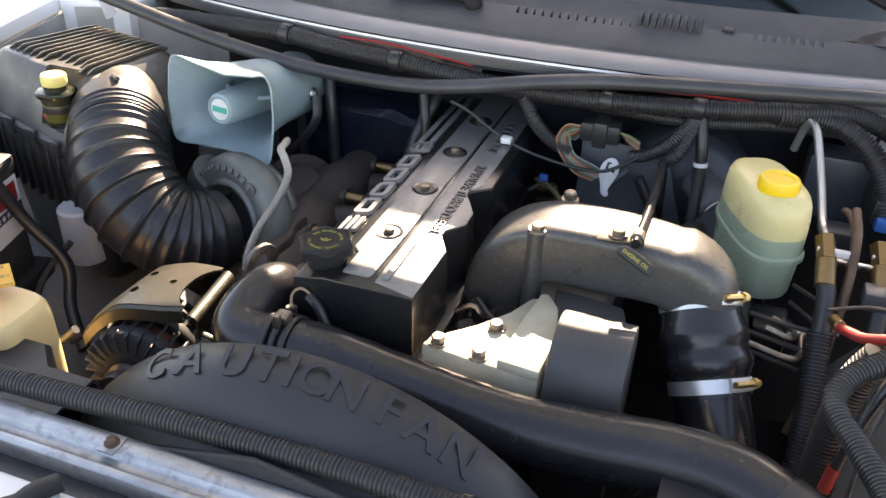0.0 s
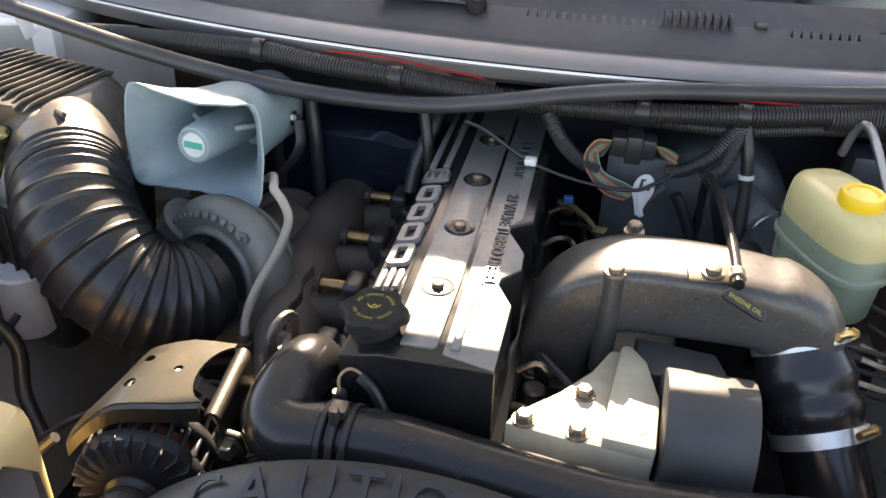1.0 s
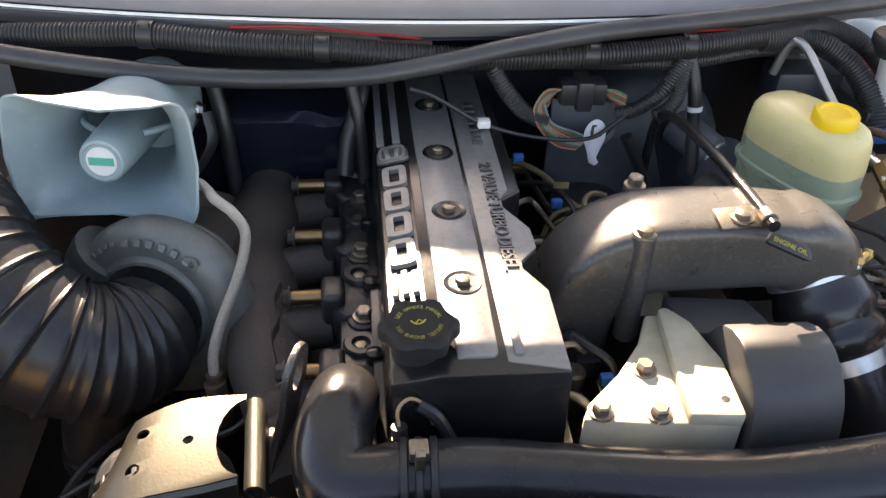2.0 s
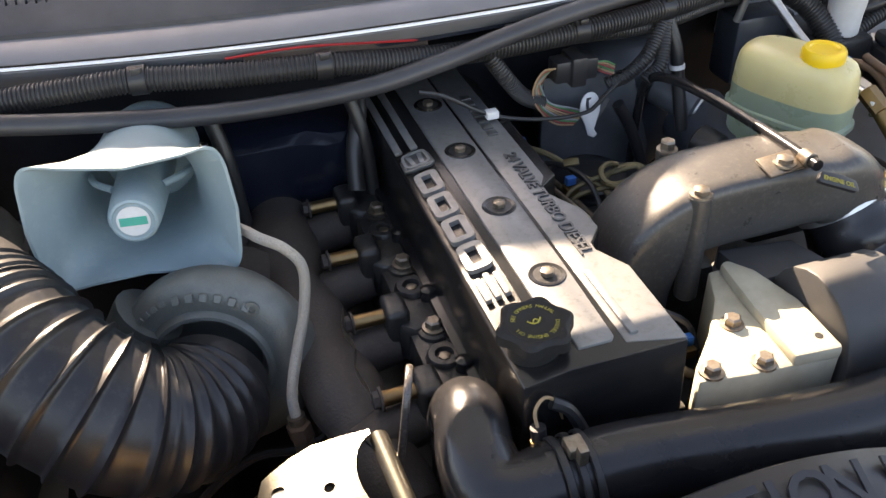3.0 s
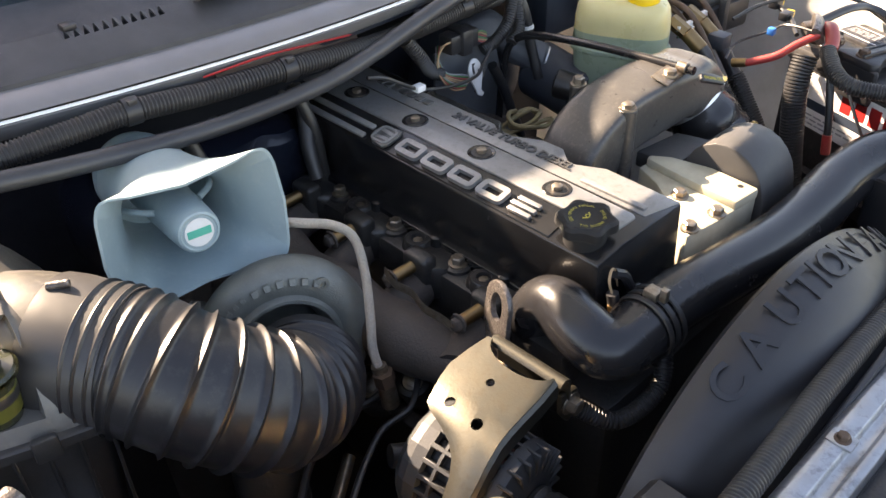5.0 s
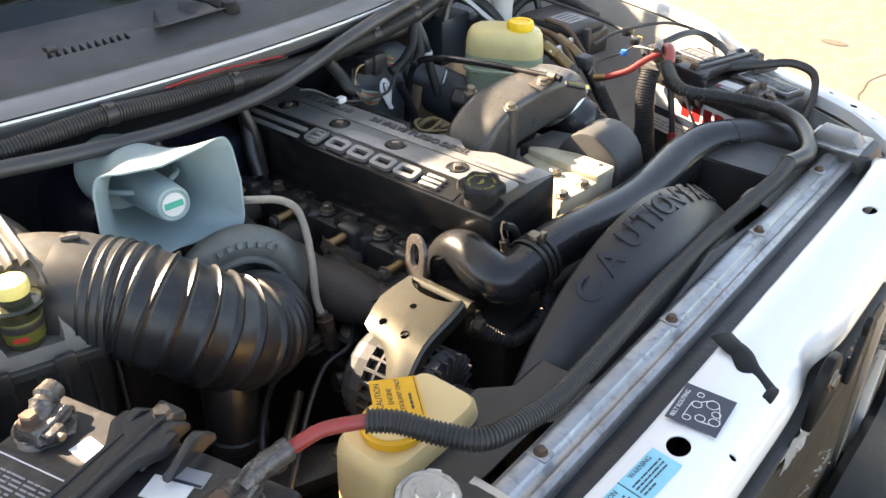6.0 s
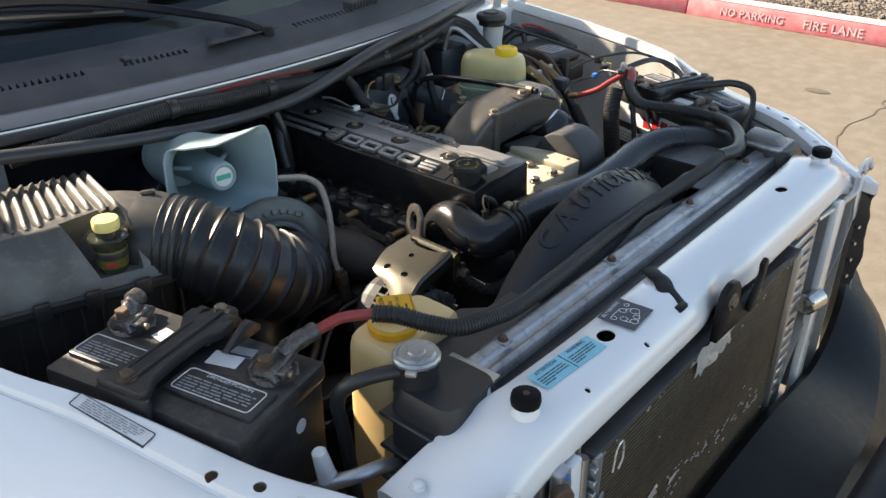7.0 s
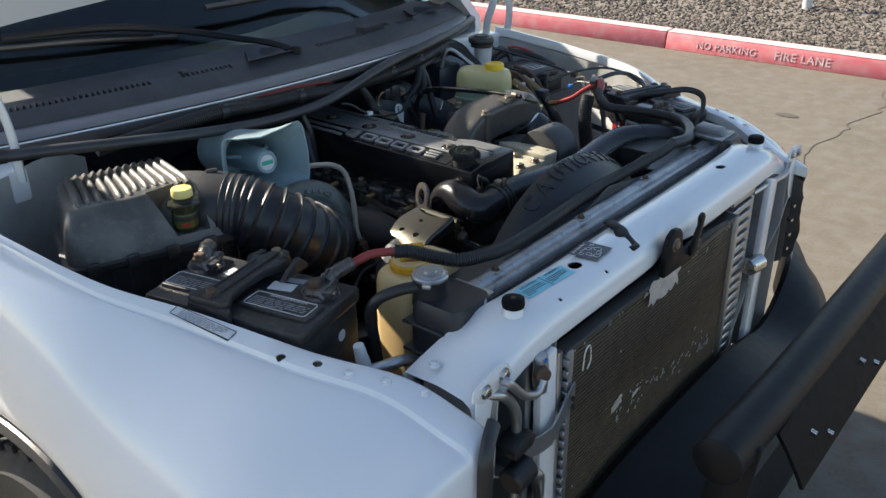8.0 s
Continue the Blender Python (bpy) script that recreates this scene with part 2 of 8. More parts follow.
M["seal"] = material("seal_rubber", (0.03, 0.031, 0.035), 0.4, grain=0.1, dust=(0.14, 0.14, 0.15), dust_amount=0.2)
M["hose"] = material("hose_black_paint", (0.014, 0.014, 0.016), 0.24, grain=0.06, dust=(0.14, 0.12, 0.10), dust_amount=0.08)
M["cover"] = material("valve_cover_black", (0.010, 0.010, 0.011), 0.22, grain=0.1, grain_scale=600, dust=(0.12, 0.10, 0.075), dust_amount=0.08)
M["cover_silver"] = material("valve_cover_satin", (0.24, 0.242, 0.245), 0.38, metal=0.35, grain=0.2, grain_scale=900, dust=(0.2, 0.18, 0.15), dust_amount=0.2, fleck=(0.09, 0.085, 0.08), fleck_scale=110, fleck_amount=0.35)
M["emblem"] = material("emblem_satin", (0.10, 0.102, 0.105), 0.34, metal=0.5)
M["manifold"] = material("manifold_paint", (0.060, 0.058, 0.057), 0.31, metal=0.15, grain=0.25, grain_scale=700, dust=(0.16, 0.15, 0.135), dust_amount=0.3, fleck=(0.14, 0.13, 0.115), fleck_scale=190, fleck_amount=0.45)
M["castiron"] = material("exhaust_cast_iron", (0.045, 0.038, 0.035), 0.72, spots=(0.07, 0.05, 0.042), grain=0.8, grain_scale=300, fleck=(0.10, 0.075, 0.06), fleck_amount=0.3)
M["engine"] = material("engine_black_grime", (0.021, 0.0205, 0.021), 0.36, grain=0.7, grain_scale=200, dust=(0.055, 0.048, 0.042), dust_amount=0.3, fleck=(0.06, 0.055, 0.05), fleck_amount=0.25)
M["turbo"] = material("turbo_cast_aluminium", (0.165, 0.178, 0.168), 0.5, metal=0.4, spots=(0.09, 0.095, 0.09), amount=0.6, grain=0.5, grain_scale=500, fleck=(0.24, 0.25, 0.235), fleck_amount=0.25)
M["bracket"] = material("zinc_bracket", (0.105, 0.101, 0.086), 0.40, metal=0.92, spots=(0.085, 0.075, 0.056), amount=0.8, grain=0.12, fleck=(0.075, 0.06, 0.045), fleck_amount=0.4)
M["cream"] = material("cream_paint", (0.50, 0.47, 0.36), 0.45, spots=(0.30, 0.26, 0.18), amount=0.5, grain=0.2, dust=(0.2, 0.17, 0.12), dust_amount=0.35)
M["steel"] = material("bright_steel", (0.62, 0.61, 0.58), 0.25, metal=1.0, scale=90)
M["clamp_steel"] = material("clamp_steel", (0.68, 0.68, 0.67), 0.36, metal=0.75, scale=90)
M["zinc"] = material("yellow_zinc", (0.62, 0.46, 0.22), 0.3, metal=1.0)
M["bolt"] = material("weathered_bolt", (0.30, 0.27, 0.23), 0.42, metal=0.9, spots=(0.16, 0.10, 0.06), amount=0.7, scale=150)
M["brass"] = material("dull_brass", (0.27, 0.18, 0.09), 0.42, metal=1.0, spots=(0.2, 0.12, 0.06), amount=0.6)
M["rusty"] = material("rusty_steel", (0.13, 0.085, 0.06), 0.7, metal=0.4, spots=(0.06, 0.035, 0.025), amount=0.7, grain=0.4)
M["aluminium"] = material("aluminium", (0.50, 0.515, 0.53), 0.36, metal=0.9, spots=(0.35, 0.35, 0.35), amount=0.5, grain=0.15)
M["alternator"] = material("cast_alternator", (0.050, 0.052, 0.056), 0.55, metal=0.5, spots=(0.06, 0.06, 0.06), amount=0.6, grain=0.25, fleck=(0.04, 0.04, 0.04), fleck_amount=0.3)
M["copper"] = material("copper_winding", (0.11, 0.035, 0.025), 0.5, metal=0.6)
M["white"] = material("white_car_paint", (0.80, 0.81, 0.82), 0.2, spots=(0.72, 0.72, 0.715), scale=6, amount=0.25, rough_var=0.05, coat=0.8)
M["inner"] = material("inner_fender_paint", (0.46, 0.46, 0.445), 0.5, spots=(0.33, 0.32, 0.29), scale=14, amount=0.7, grain=0.1, dust=(0.22, 0.20, 0.17), dust_amount=0.35)
M["horn"] = material("grey_blue_horn", (0.27, 0.365, 0.395), 0.36, spots=(0.20, 0.275, 0.30), scale=14, amount=0.5, grain=0.06, fleck=(0.40, 0.46, 0.47), fleck_scale=60, fleck_amount=0.2)
M["tank"] = material("yellowed_nylon", (0.82, 0.60, 0.30), 0.38, spots=(0.70, 0.46, 0.20), scale=16, amount=0.5, subsurface=0.4)
M["reservoir"] = material("translucent_reservoir", (0.60, 0.54, 0.29), 0.3, spots=(0.46, 0.39, 0.19), scale=14, amount=0.55, subsurface=0.45)
M["reservoir_low"] = material("fluid_filled_reservoir", (0.29, 0.36, 0.27), 0.3, spots=(0.22, 0.28, 0.21), scale=14, amount=0.4, subsurface=0.3)
M["yellow"] = material("yellow_plastic", (0.84, 0.55, 0.02), 0.38, spots=(0.6, 0.42, 0.03), amount=0.3)
M["yellow_ink"] = material("yellow_print", (0.42, 0.36, 0.05), 0.6, spots=(0.1, 0.09, 0.03), scale=300, amount=0.7)
M["amber"] = material("amber_label", (0.85, 0.42, 0.02), 0.45)
M["rail"] = material("dull_aluminium_rail", (0.42, 0.43, 0.445), 0.36, metal=0.7, spots=(0.24, 0.24, 0.245), amount=0.7, scale=22, grain=0.15, fleck=(0.07, 0.065, 0.06), fleck_scale=60, fleck_amount=0.4)
M["matte_black"] = material("matte_black_sheet", (0.005, 0.005, 0.006), 0.6, spec=0.12, grain=0.2)
M["can_body"] = material("smoky_clear_plastic", (0.03, 0.032, 0.02), 0.12)
M["cap_pale"] = material("pale_yellow_cap", (0.80, 0.68, 0.24), 0.4)
M["red"] = material("red_cable", (0.33, 0.028, 0.026), 0.4, dust=(0.3, 0.16, 0.12), dust_amount=0.3)
M["red_wire"] = material("red_wire", (0.36, 0.02, 0.02), 0.4)
M["cyan"] = material("cyan_label", (0.22, 0.60, 0.72), 0.4)
M["navy"] = material("dark_label", (0.035, 0.04, 0.06), 0.35)
M["ink"] = material("label_ink", (0.02, 0.03, 0.05), 0.5)
M["paper"] = material("white_print", (0.72, 0.72, 0.72), 0.45)
M["greyprint"] = material("grey_print", (0.30, 0.31, 0.33), 0.5)
M["cap_black"] = material("oil_cap_plastic", (0.014, 0.014, 0.015), 0.62, spec=0.3, grain=0.3, grain_scale=800)
M["grey_edge"] = material("dull_grey_paint", (0.17, 0.17, 0.18), 0.34, spots=(0.11, 0.11, 0.115), scale=9, amount=0.6, grain=0.1)
M["battery"] = material("battery_case", (0.017, 0.017, 0.020), 0.42, grain=0.2, dust=(0.15, 0.14, 0.125), dust_amount=0.22, fleck=(0.11, 0.10, 0.09), fleck_scale=70, fleck_amount=0.3)
M["lead"] = material("corroded_lead", (0.13, 0.12, 0.115), 0.3, metal=0.5, spots=(0.04, 0.03, 0.028), amount=0.85, scale=120, grain=0.9, fleck=(0.35, 0.30, 0.26), fleck_scale=220, fleck_amount=0.35)
M["black_paint"] = material("gloss_black_paint", (0.006, 0.0066, 0.0085), 0.46, spec=0.22, grain=0.12, grain_scale=350, dust=(0.025, 0.025, 0.027), dust_amount=0.2)
M["condenser"] = material("condenser_fins", (0.135, 0.108, 0.074), 0.5, metal=0.15, spots=(0.07, 0.056, 0.04), scale=25, amount=0.75, fleck=(0.035, 0.03, 0.024), fleck_scale=150, fleck_amount=0.6)
M["foil"] = material("torn_foil", (0.78, 0.77, 0.75), 0.3, metal=0.55, grain=0.9, grain_scale=150)
# near-black for radiator cores, hole discs and the sheet below the vent slots
M["core"] = material("core_and_slot_black", (0.016, 0.016, 0.016), 0.6)
M["blue"] = material("blue_plastic", (0.02, 0.16, 0.50), 0.4)
M["bluegrey"] = material("blue_grey_booster", (0.045, 0.052, 0.065), 0.4, grain=0.1)
M["shield"] = material("shield_paint", (0.098, 0.108, 0.122), 0.5, spots=(0.06, 0.065, 0.07), amount=0.5, grain=0.1)
M["tan_line"] = material("olive_coated_line", (0.20, 0.165, 0.09), 0.45, metal=0.4, spots=(0.10, 0.08, 0.05), amount=0.5)
M["green"] = material("green_label", (0.04, 0.42, 0.32), 0.45)
M["can_green"] = material("olive_can", (0.09, 0.09, 0.02), 0.3)
M["bluecover"] = material("blue_black_cover", (0.008, 0.011, 0.02), 0.2, grain=1.0, grain_scale=45)
M["braid"] = material("steel_braid", (0.52, 0.49, 0.44), 0.4, metal=0.6, spots=(0.28, 0.25, 0.22), scale=420, amount=0.7, grain=1.0, grain_scale=700)
M["white_plastic"] = material("white_plastic", (0.62, 0.62, 0.62), 0.4)
M["wire_tan"] = material("tan_wire", (0.42, 0.27, 0.15), 0.5)
M["wire_pink"] = material("faded_red_wire", (0.36, 0.06, 0.06), 0.5)
M["wire_green"] = material("green_wire", (0.06, 0.22, 0.08), 0.5)
M["concrete"] = material("warm_concrete", (0.140, 0.119, 0.089), 0.85, spots=(0.098, 0.083, 0.063), scale=1.2, amount=0.8, grain=0.9, grain_scale=120, dust=(0.19, 0.162, 0.12), dust_amount=0.5, fleck=(0.078, 0.067, 0.05), fleck_scale=55, fleck_amount=0.55)
M["kerb_red"] = material("red_kerb_paint", (0.48, 0.09, 0.115), 0.7, spots=(0.48, 0.2, 0.2), scale=7, amount=0.5, grain=0.5, grain_scale=90, dust=(0.5, 0.3, 0.28), dust_amount=0.3)
M["kerb_white"] = material("worn_kerb_top", (0.62, 0.46, 0.43), 0.8, spots=(0.55, 0.25, 0.25), scale=5, amount=0.5, grain=0.4, grain_scale=90)
M["stencil"] = material("stencil_white", (0.60, 0.47, 0.46), 0.75, spots=(0.48, 0.16, 0.18), scale=30, amount=0.75)
M["gravel"] = material("dark_gravel", (0.135, 0.112, 0.09), 0.85, spots=(0.06, 0.05, 0.045), scale=20, amount=0.8, island=0.8, grain=0.5, grain_scale=80)
M["tyre"] = material("tyre_rubber", (0.018, 0.018, 0.018), 0.75, grain=0.5, grain_scale=120)
M["firewall"] = material("firewall_insulation", (0.010, 0.012, 0.017), 0.65, spec=0.1, grain=0.8, grain_scale=60, spots=(0.02, 0.022, 0.028), amount=0.6)
M["crack"] = material("crack_filler", (0.085, 0.073, 0.056), 0.9)


def glass(name, tint, rough=0.0):
    m = bpy.data.materials.new(name)
    m.use_nodes = True
    b = m.node_tree.nodes["Principled BSDF"]
    b.inputs["Base Color"].default_value = (*tint, 1)
    b.inputs["Roughness"].default_value, b.inputs["IOR"].default_value, b.inputs["Transmission Weight"].default_value = rough, 1.45, 1.0
    return m


M["glass"] = glass("windshield_glass", (0.34, 0.50, 0.52))
M["can_clear"] = glass("clear_plastic", (0.8, 0.82, 0.55), 0.1)

# ---- ground and surroundings ----
KERB_X = 6.0
ground = lone("ground", sheet([[(x, y, 0.0) for x in (-300, -20, -2, KERB_X + 0.05, 20, 300)] for y in (-300, -20, 0, 20, 300)], 0.05),
              M["concrete"], "warm tan concrete pavement with stains and fine cracks", "ground", kind="structure")
rnd = random.Random(5)
bm = bmesh.new()
x, y = 3.4, 0.70
line = []
while x < 5.7:
    line.append((x, y, 0.002))
    x += rnd.uniform(0.06, 0.18)
    y += rnd.uniform(-0.05, 0.055)
join(bm, tube(line, 0.006, 6, 0.03, flat=0.25, side=(0, 1, 0)))
lone("pavement_crack", bm, M["crack"], "thin dark crack running across the concrete pavement", "crack", kind="structure")
lone("oil_stain", lathe([(0, 0.0), (0.03, 0.003), (0.045, 0.004), (0, 0.0045)], Matrix.Translation((4.6, 1.20, 0)) @ Matrix.Diagonal((1.0, 1.8, 1, 1)), 20), M["crack"],
     "small dark oil stain on the concrete pavement", "stain", kind="structure")
kerb = thing("kerb", (KERB_X, 0, 0), "red painted concrete kerb with worn white top and white stencilled fire lane words", "kerb", kind="structure")
kerb_y = [-14, -11, -8, -5, -2.1, 0.1, 2.82, 5.9, 9, 12, 15, 18]
for a, b in zip(kerb_y, kerb_y[1:]):
    seg = part("kerb_stone", prism([(KERB_X, 0), (KERB_X + 0.015, 0.115), (KERB_X + 0.035, 0.15), (KERB_X + 0.17, 0.155), (KERB_X + 0.17, 0)], a + 0.006, b - 0.006, 0.004, plane="y"), M["kerb_red"], kerb)
    part("worn_top", prism([(KERB_X + 0.03, 0.1505), (KERB_X + 0.05, 0.156), (KERB_X + 0.165, 0.159), (KERB_X + 0.165, 0.152), (KERB_X + 0.05, 0.15)], a + 0.01, b - 0.01, 0, plane="y"), M["kerb_white"], seg)
FACE = frame_of((KERB_X + 0.0055, 2.1, 0.068), (0, -1, 0), (-1, 0, 0.12))
part("stencil_lettering", lettering("NO PARKING", 0.087, 0.001, FACE @ Matrix.Translation((-0.144, 0.0, 0.0)), 1.05, bold=0.001), M["stencil"], kerb, "white stencilled words NO PARKING")
part("stencil_lettering", lettering("FIRE LANE", 0.0965, 0.001, FACE @ Matrix.Translation((0.518, 0.0, 0.0)), 1.08, bold=0.001), M["stencil"], kerb, "white stencilled words FIRE LANE")
bed = thing("gravel_bed", (8, 0, 0.1), "bed of dark brown landscape gravel behind the kerb", "gravel", kind="stuff")
part("soil", box(KERB_X + 0.16, 40, -30, 40, 0.0, 0.11, 0), M["gravel"], bed)
pts = np.random.RandomState(3)
verts, faces = [], []
ico = [(0, 0, 1), (0.9, 0, 0.3), (0.2, 0.9, 0.35), (-0.8, 0.5, 0.3), (-0.7, -0.6, 0.25), (0.3, -0.85, 0.3), (0, 0, -0.4)]
icf = [(0, 1, 2), (0, 2, 3), (0, 3, 4), (0, 4, 5), (0, 5, 1), (6, 2, 1), (6, 3, 2), (6, 4, 3), (6, 5, 4), (6, 1, 5)]
for k in range(46000):
    d = pts.rand() ** 1.6
    cx, cy = KERB_X + 0.17 + d * 7, pts.uniform(-3, 13)
    s = pts.uniform(0.011, 0.027) * (1 + d)
    an, c0 = pts.uniform(0, 6.28), len(verts)
    ca, sa, sq = math.cos(an), math.sin(an), pts.uniform(0.5, 1.0)
    for vx, vy, vz in ico:
        vx, vy = vx * pts.uniform(0.8, 1.2), vy * pts.uniform(0.8, 1.2)
        verts.append((cx - 8 + s * (ca * vx - sa * vy), cy + s * (sa * vx + ca * vy), 0.012 + s * sq * vz))
    faces += [(a + c0, b + c0, c + c0) for a, b, c in icf]
me = bpy.data.meshes.new("pebbles")
me.from_pydata(verts, [], faces)
me.materials.append(M["gravel"])
stones = new("pebbles", me)
stones.parent = bed
tagged(stones, "loose dark brown gravel stones", kind="stuff")
lone("white_post", cyl((8.1, 2.25, 0.05), (8.1, 2.25, 1.0), 0.05, seg=18, chamfer=0.01), M["white_plastic"], "plain white round post standing in the gravel", "post", (8.1, 2.25, 0.1))

# ---- cab, cowl, bonnet ----
def lip(x):
    return 0.872 + 0.33 * x * x, 1.292 - 0.05 * x * x


def span(a, b, n):
    return [a + (b - a) * i / (n - 1) for i in range(n)]


def across(profile, x0, x1, n=41):
    """Rows along the cowl from (dy, dz) offsets to its front lip."""
    return [[(x, lip(x)[0] + dy, lip(x)[1] + dz) for x in span(x0, x1, n)] for dy, dz in profile]


def cut(ob, cutter):
    """Cut holes into a mesh for good."""
    me = bpy.data.meshes.new("cutter")
    cutter.to_mesh(me)
    cutter.free()
    c = new("cutter", me)
    c.matrix_world = Matrix.Translation(ORIG[ob.name] if ob.parent else Vector((0, 0, 0)))
    for v in me.vertices:
        v.co -= ORIG[ob.name] if ob.parent else Vector((0, 0, 0))
    c.location = ORIG[ob.name] if ob.parent else (0, 0, 0)
    mod = ob.modifiers.new("holes", "BOOLEAN")
    mod.operation, mod.object, mod.solver = "DIFFERENCE", c, "EXACT"
    bpy.context.view_layer.update()
    done = bpy.data.meshes.new_from_object(ob.evaluated_get(bpy.context.evaluated_depsgraph_get()))
    ob.modifiers.clear()
    old = ob.data
    ob.data = done
    bpy.data.objects.remove(c)
    bpy.data.meshes.remove(me)
    bpy.data.meshes.remove(old)


cowl = thing("cowl_panel", (0, 1.0, 1.3), "dark grey plastic cowl panel with vent slots below the windshield", "cowl", kind="structure")
part("lip_flange", sheet(across([(-0.0006, -0.002), (0.0, 0.0), (0.003, 0.0008)], -0.84, 0.84), 0.0015), M["white"], cowl, "white painted metal flange")
part("lip_web", sheet(across([(0.0, -0.003), (0.006, -0.014), (0.016, -0.026)], -0.84, 0.84), 0.002), M["grey_edge"], cowl, "dusty bare metal below the cowl lip")
part("metal_edge", sheet(across([(0.003, 0.0035), (0.006, 0.006), (0.03, 0.014), (0.046, 0.017)], -0.84, 0.84), 0.002), M["grey_edge"], cowl, "dull grey cowl edge strip")
shell = part("shell", sheet(across([(0.044, 0.012), (0.046, 0.022), (0.052, 0.026), (0.09, 0.043), (0.104, 0.048), (0.108, 0.046), (0.110, 0.034), (0.126, 0.034), (0.16, 0.036), (0.23, 0.05)], -0.86, 0.86), 0.003), M["cowl"], cowl)
slots = bmesh.new()
for x in [-0.80 + 0.0115 * i for i in range(34)] + [-0.345 + 0.0115 * i for i in range(11)] + [0.03 + 0.0135 * i for i in range(14)] + [0.385 + 0.0135 * i for i in range(8)]:
    y, z = lip(x)
    join(slots, box(x - 0.0036, x + 0.0036, y + 0.089, y + 0.1135, z + 0.030, z + 0.07, 0))
cut(shell, slots)
# near-black sheet stands in for the shade below the cut slots
part("slot_shade_sheet", sheet(across([(0.086, 0.028), (0.112, 0.030)], -0.84, 0.52), 0.001), M["core"], cowl)
for x in [0.215 + 0.011 * i for i in range(9)]:
    y, z = lip(x)
    part("vent_louvre", box(x - 0.0030, x + 0.0030, y + 0.092, y + 0.126, z + 0.040, z + 0.060, 0.002, 1), M["cowl"], cowl)
for x in (-0.335, 0.345):
    y, z = lip(x)
    part("clip", box(x - 0.009, x + 0.009, y + 0.1, y + 0.118, z + 0.045, z + 0.054, 0.003), M["plastic"], cowl)
for x0 in (-0.11, 0.60):
    y, z = lip(x0)
    part("wiper_recess", sheet([[(x0 + (0.085 - 0.02 * k) * s, y + 0.085 + 0.03 * k, z + 0.0505 - 0.012 * k * (1 - abs(s) ** 6)) for s in span(-1, 1, 13)] for k in range(4)], 0.002), M["plastic"], cowl, "smooth hollow round a wiper pivot")

glass_rows = [[(x, 1.10 + 0.33 * x * x + 0.60 * s, 1.325 - 0.04 * x * x + 0.58 * s - 0.02 * s * s) for x in span(-0.80 + 0.08 * s, 0.80 - 0.08 * s, 21)] for s in span(0, 1, 9)]
ws = lone("windshield", sheet(glass_rows, 0.006), M["glass"], "sloping tinted windshield glass reflecting the sky", "windshield", kind="structure")
ws.visible_shadow = False
cab = thing("truck_cab", (0, 1.8, 1.0), "white pickup truck cab behind the engine bay", "truck cab", kind="structure")
# roof out of view; front edge height and curve set the shadow line
part("roof", sheet([[(x, y if y > 2.1 else y + 0.28 * x * x, 1.96 + 0.02 * (1 - (x / 0.75) ** 2)) for x in span(-0.75, 0.75, 9)] for y in (1.74, 1.85, 2.2, 2.9)], 0.03), M["white"], cab)
for s in (-1, 1):
    part("pillar", tube([(s * 0.83, 1.32, 1.30), (s * 0.80, 1.62, 1.62), (s * 0.75, 1.95, 1.91)], 0.035, 10, 0.05), M["white"], cab)
    part("door", sheet([[(s * x, y, z) for y in (1.15, 1.7, 2.3, 2.9)] for x, z in ((0.86, 1.34), (0.95, 1.25), (0.98, 0.95), (0.95, 0.55))], 0.03), M["white"], cab)
# opaque panels added to keep side light out of the cab
for s in (-1, 1):
    part("light_stop_panel", box(s * 0.88 - 0.01, s * 0.88 + 0.01, 1.30, 2.9, 1.32, 1.92, 0.003), M["plastic"], cab, "opaque black panel closing the cab side")
# unseen mirror-sized boxes, added to keep sun off the fender and battery
for s in (-1, 1):
    part("sun_block_box", box(min(s * 0.90, s * 1.24), max(s * 0.90, s * 1.24), 1.26, 1.36, 1.42, 1.86, 0.03, 3), M["plastic"], cab, "unseen black box that blocks sun beside the cab")
for s in (-1, 1):
    part("door_trim", sheet([[(s * x, y, z) for y in (1.35, 1.7, 2.3, 2.88)] for x, z in ((0.835, 1.345), (0.86, 1.2), (0.87, 0.9), (0.85, 0.56))], 0.01), M["plastic"], cab, "dark inner door trim")
part("headliner", sheet([[(x, y if y > 2.1 else y + 0.28 * x * x, 1.885) for x in span(-0.74, 0.74, 9)] for y in (1.76, 1.87, 2.2, 2.88)], 0.008), M["plastic_dusty"], cab, "grey headliner under the roof")
part("rear_wall", box(-0.9, 0.9, 2.88, 2.92, 0.5, 1.93, 0.01), M["plastic"], cab)
part("dashboard", sheet([[(x, 1.16 + 0.33 * x * x + dy, z) for x in span(-0.82, 0.82, 13)] for dy, z in ((0, 1.30), (0.2, 1.30), (0.35, 1.26), (0.4, 1.1), (0.42, 0.8))], 0.01), M["plastic"], cab, "dark dashboard seen through the glass")
bonnet = thing("bonnet", (0, 0.98, 1.6), "white bonnet standing open on its hinges above the engine bay", "bonnet", kind="structure")
# out of view; lower edge and width are set to shade bay and fender
part("panel", sheet([[(x, 1.0 - 0.60 * s, 1.555 + 1.05 * s - 0.04 * (x / 0.8) ** 2) for x in span(-1.03, 1.03, 13)] for s in span(0, 1, 7)], 0.03), M["white"], bonnet)
# unseen dark sheet, added to cut the white bonnet's bounce into the bay
part("bounce_stop_sheet", sheet([[(x, 0.985 - 0.585 * s, 1.545 + 1.02 * s - 0.04 * (x / 0.8) ** 2) for x in span(-0.86, 0.86, 11)] for s in span(0.03, 0.97, 7)], 0.008), M["plastic"], bonnet, "unseen dark sheet that cuts bounce light under the bonnet")
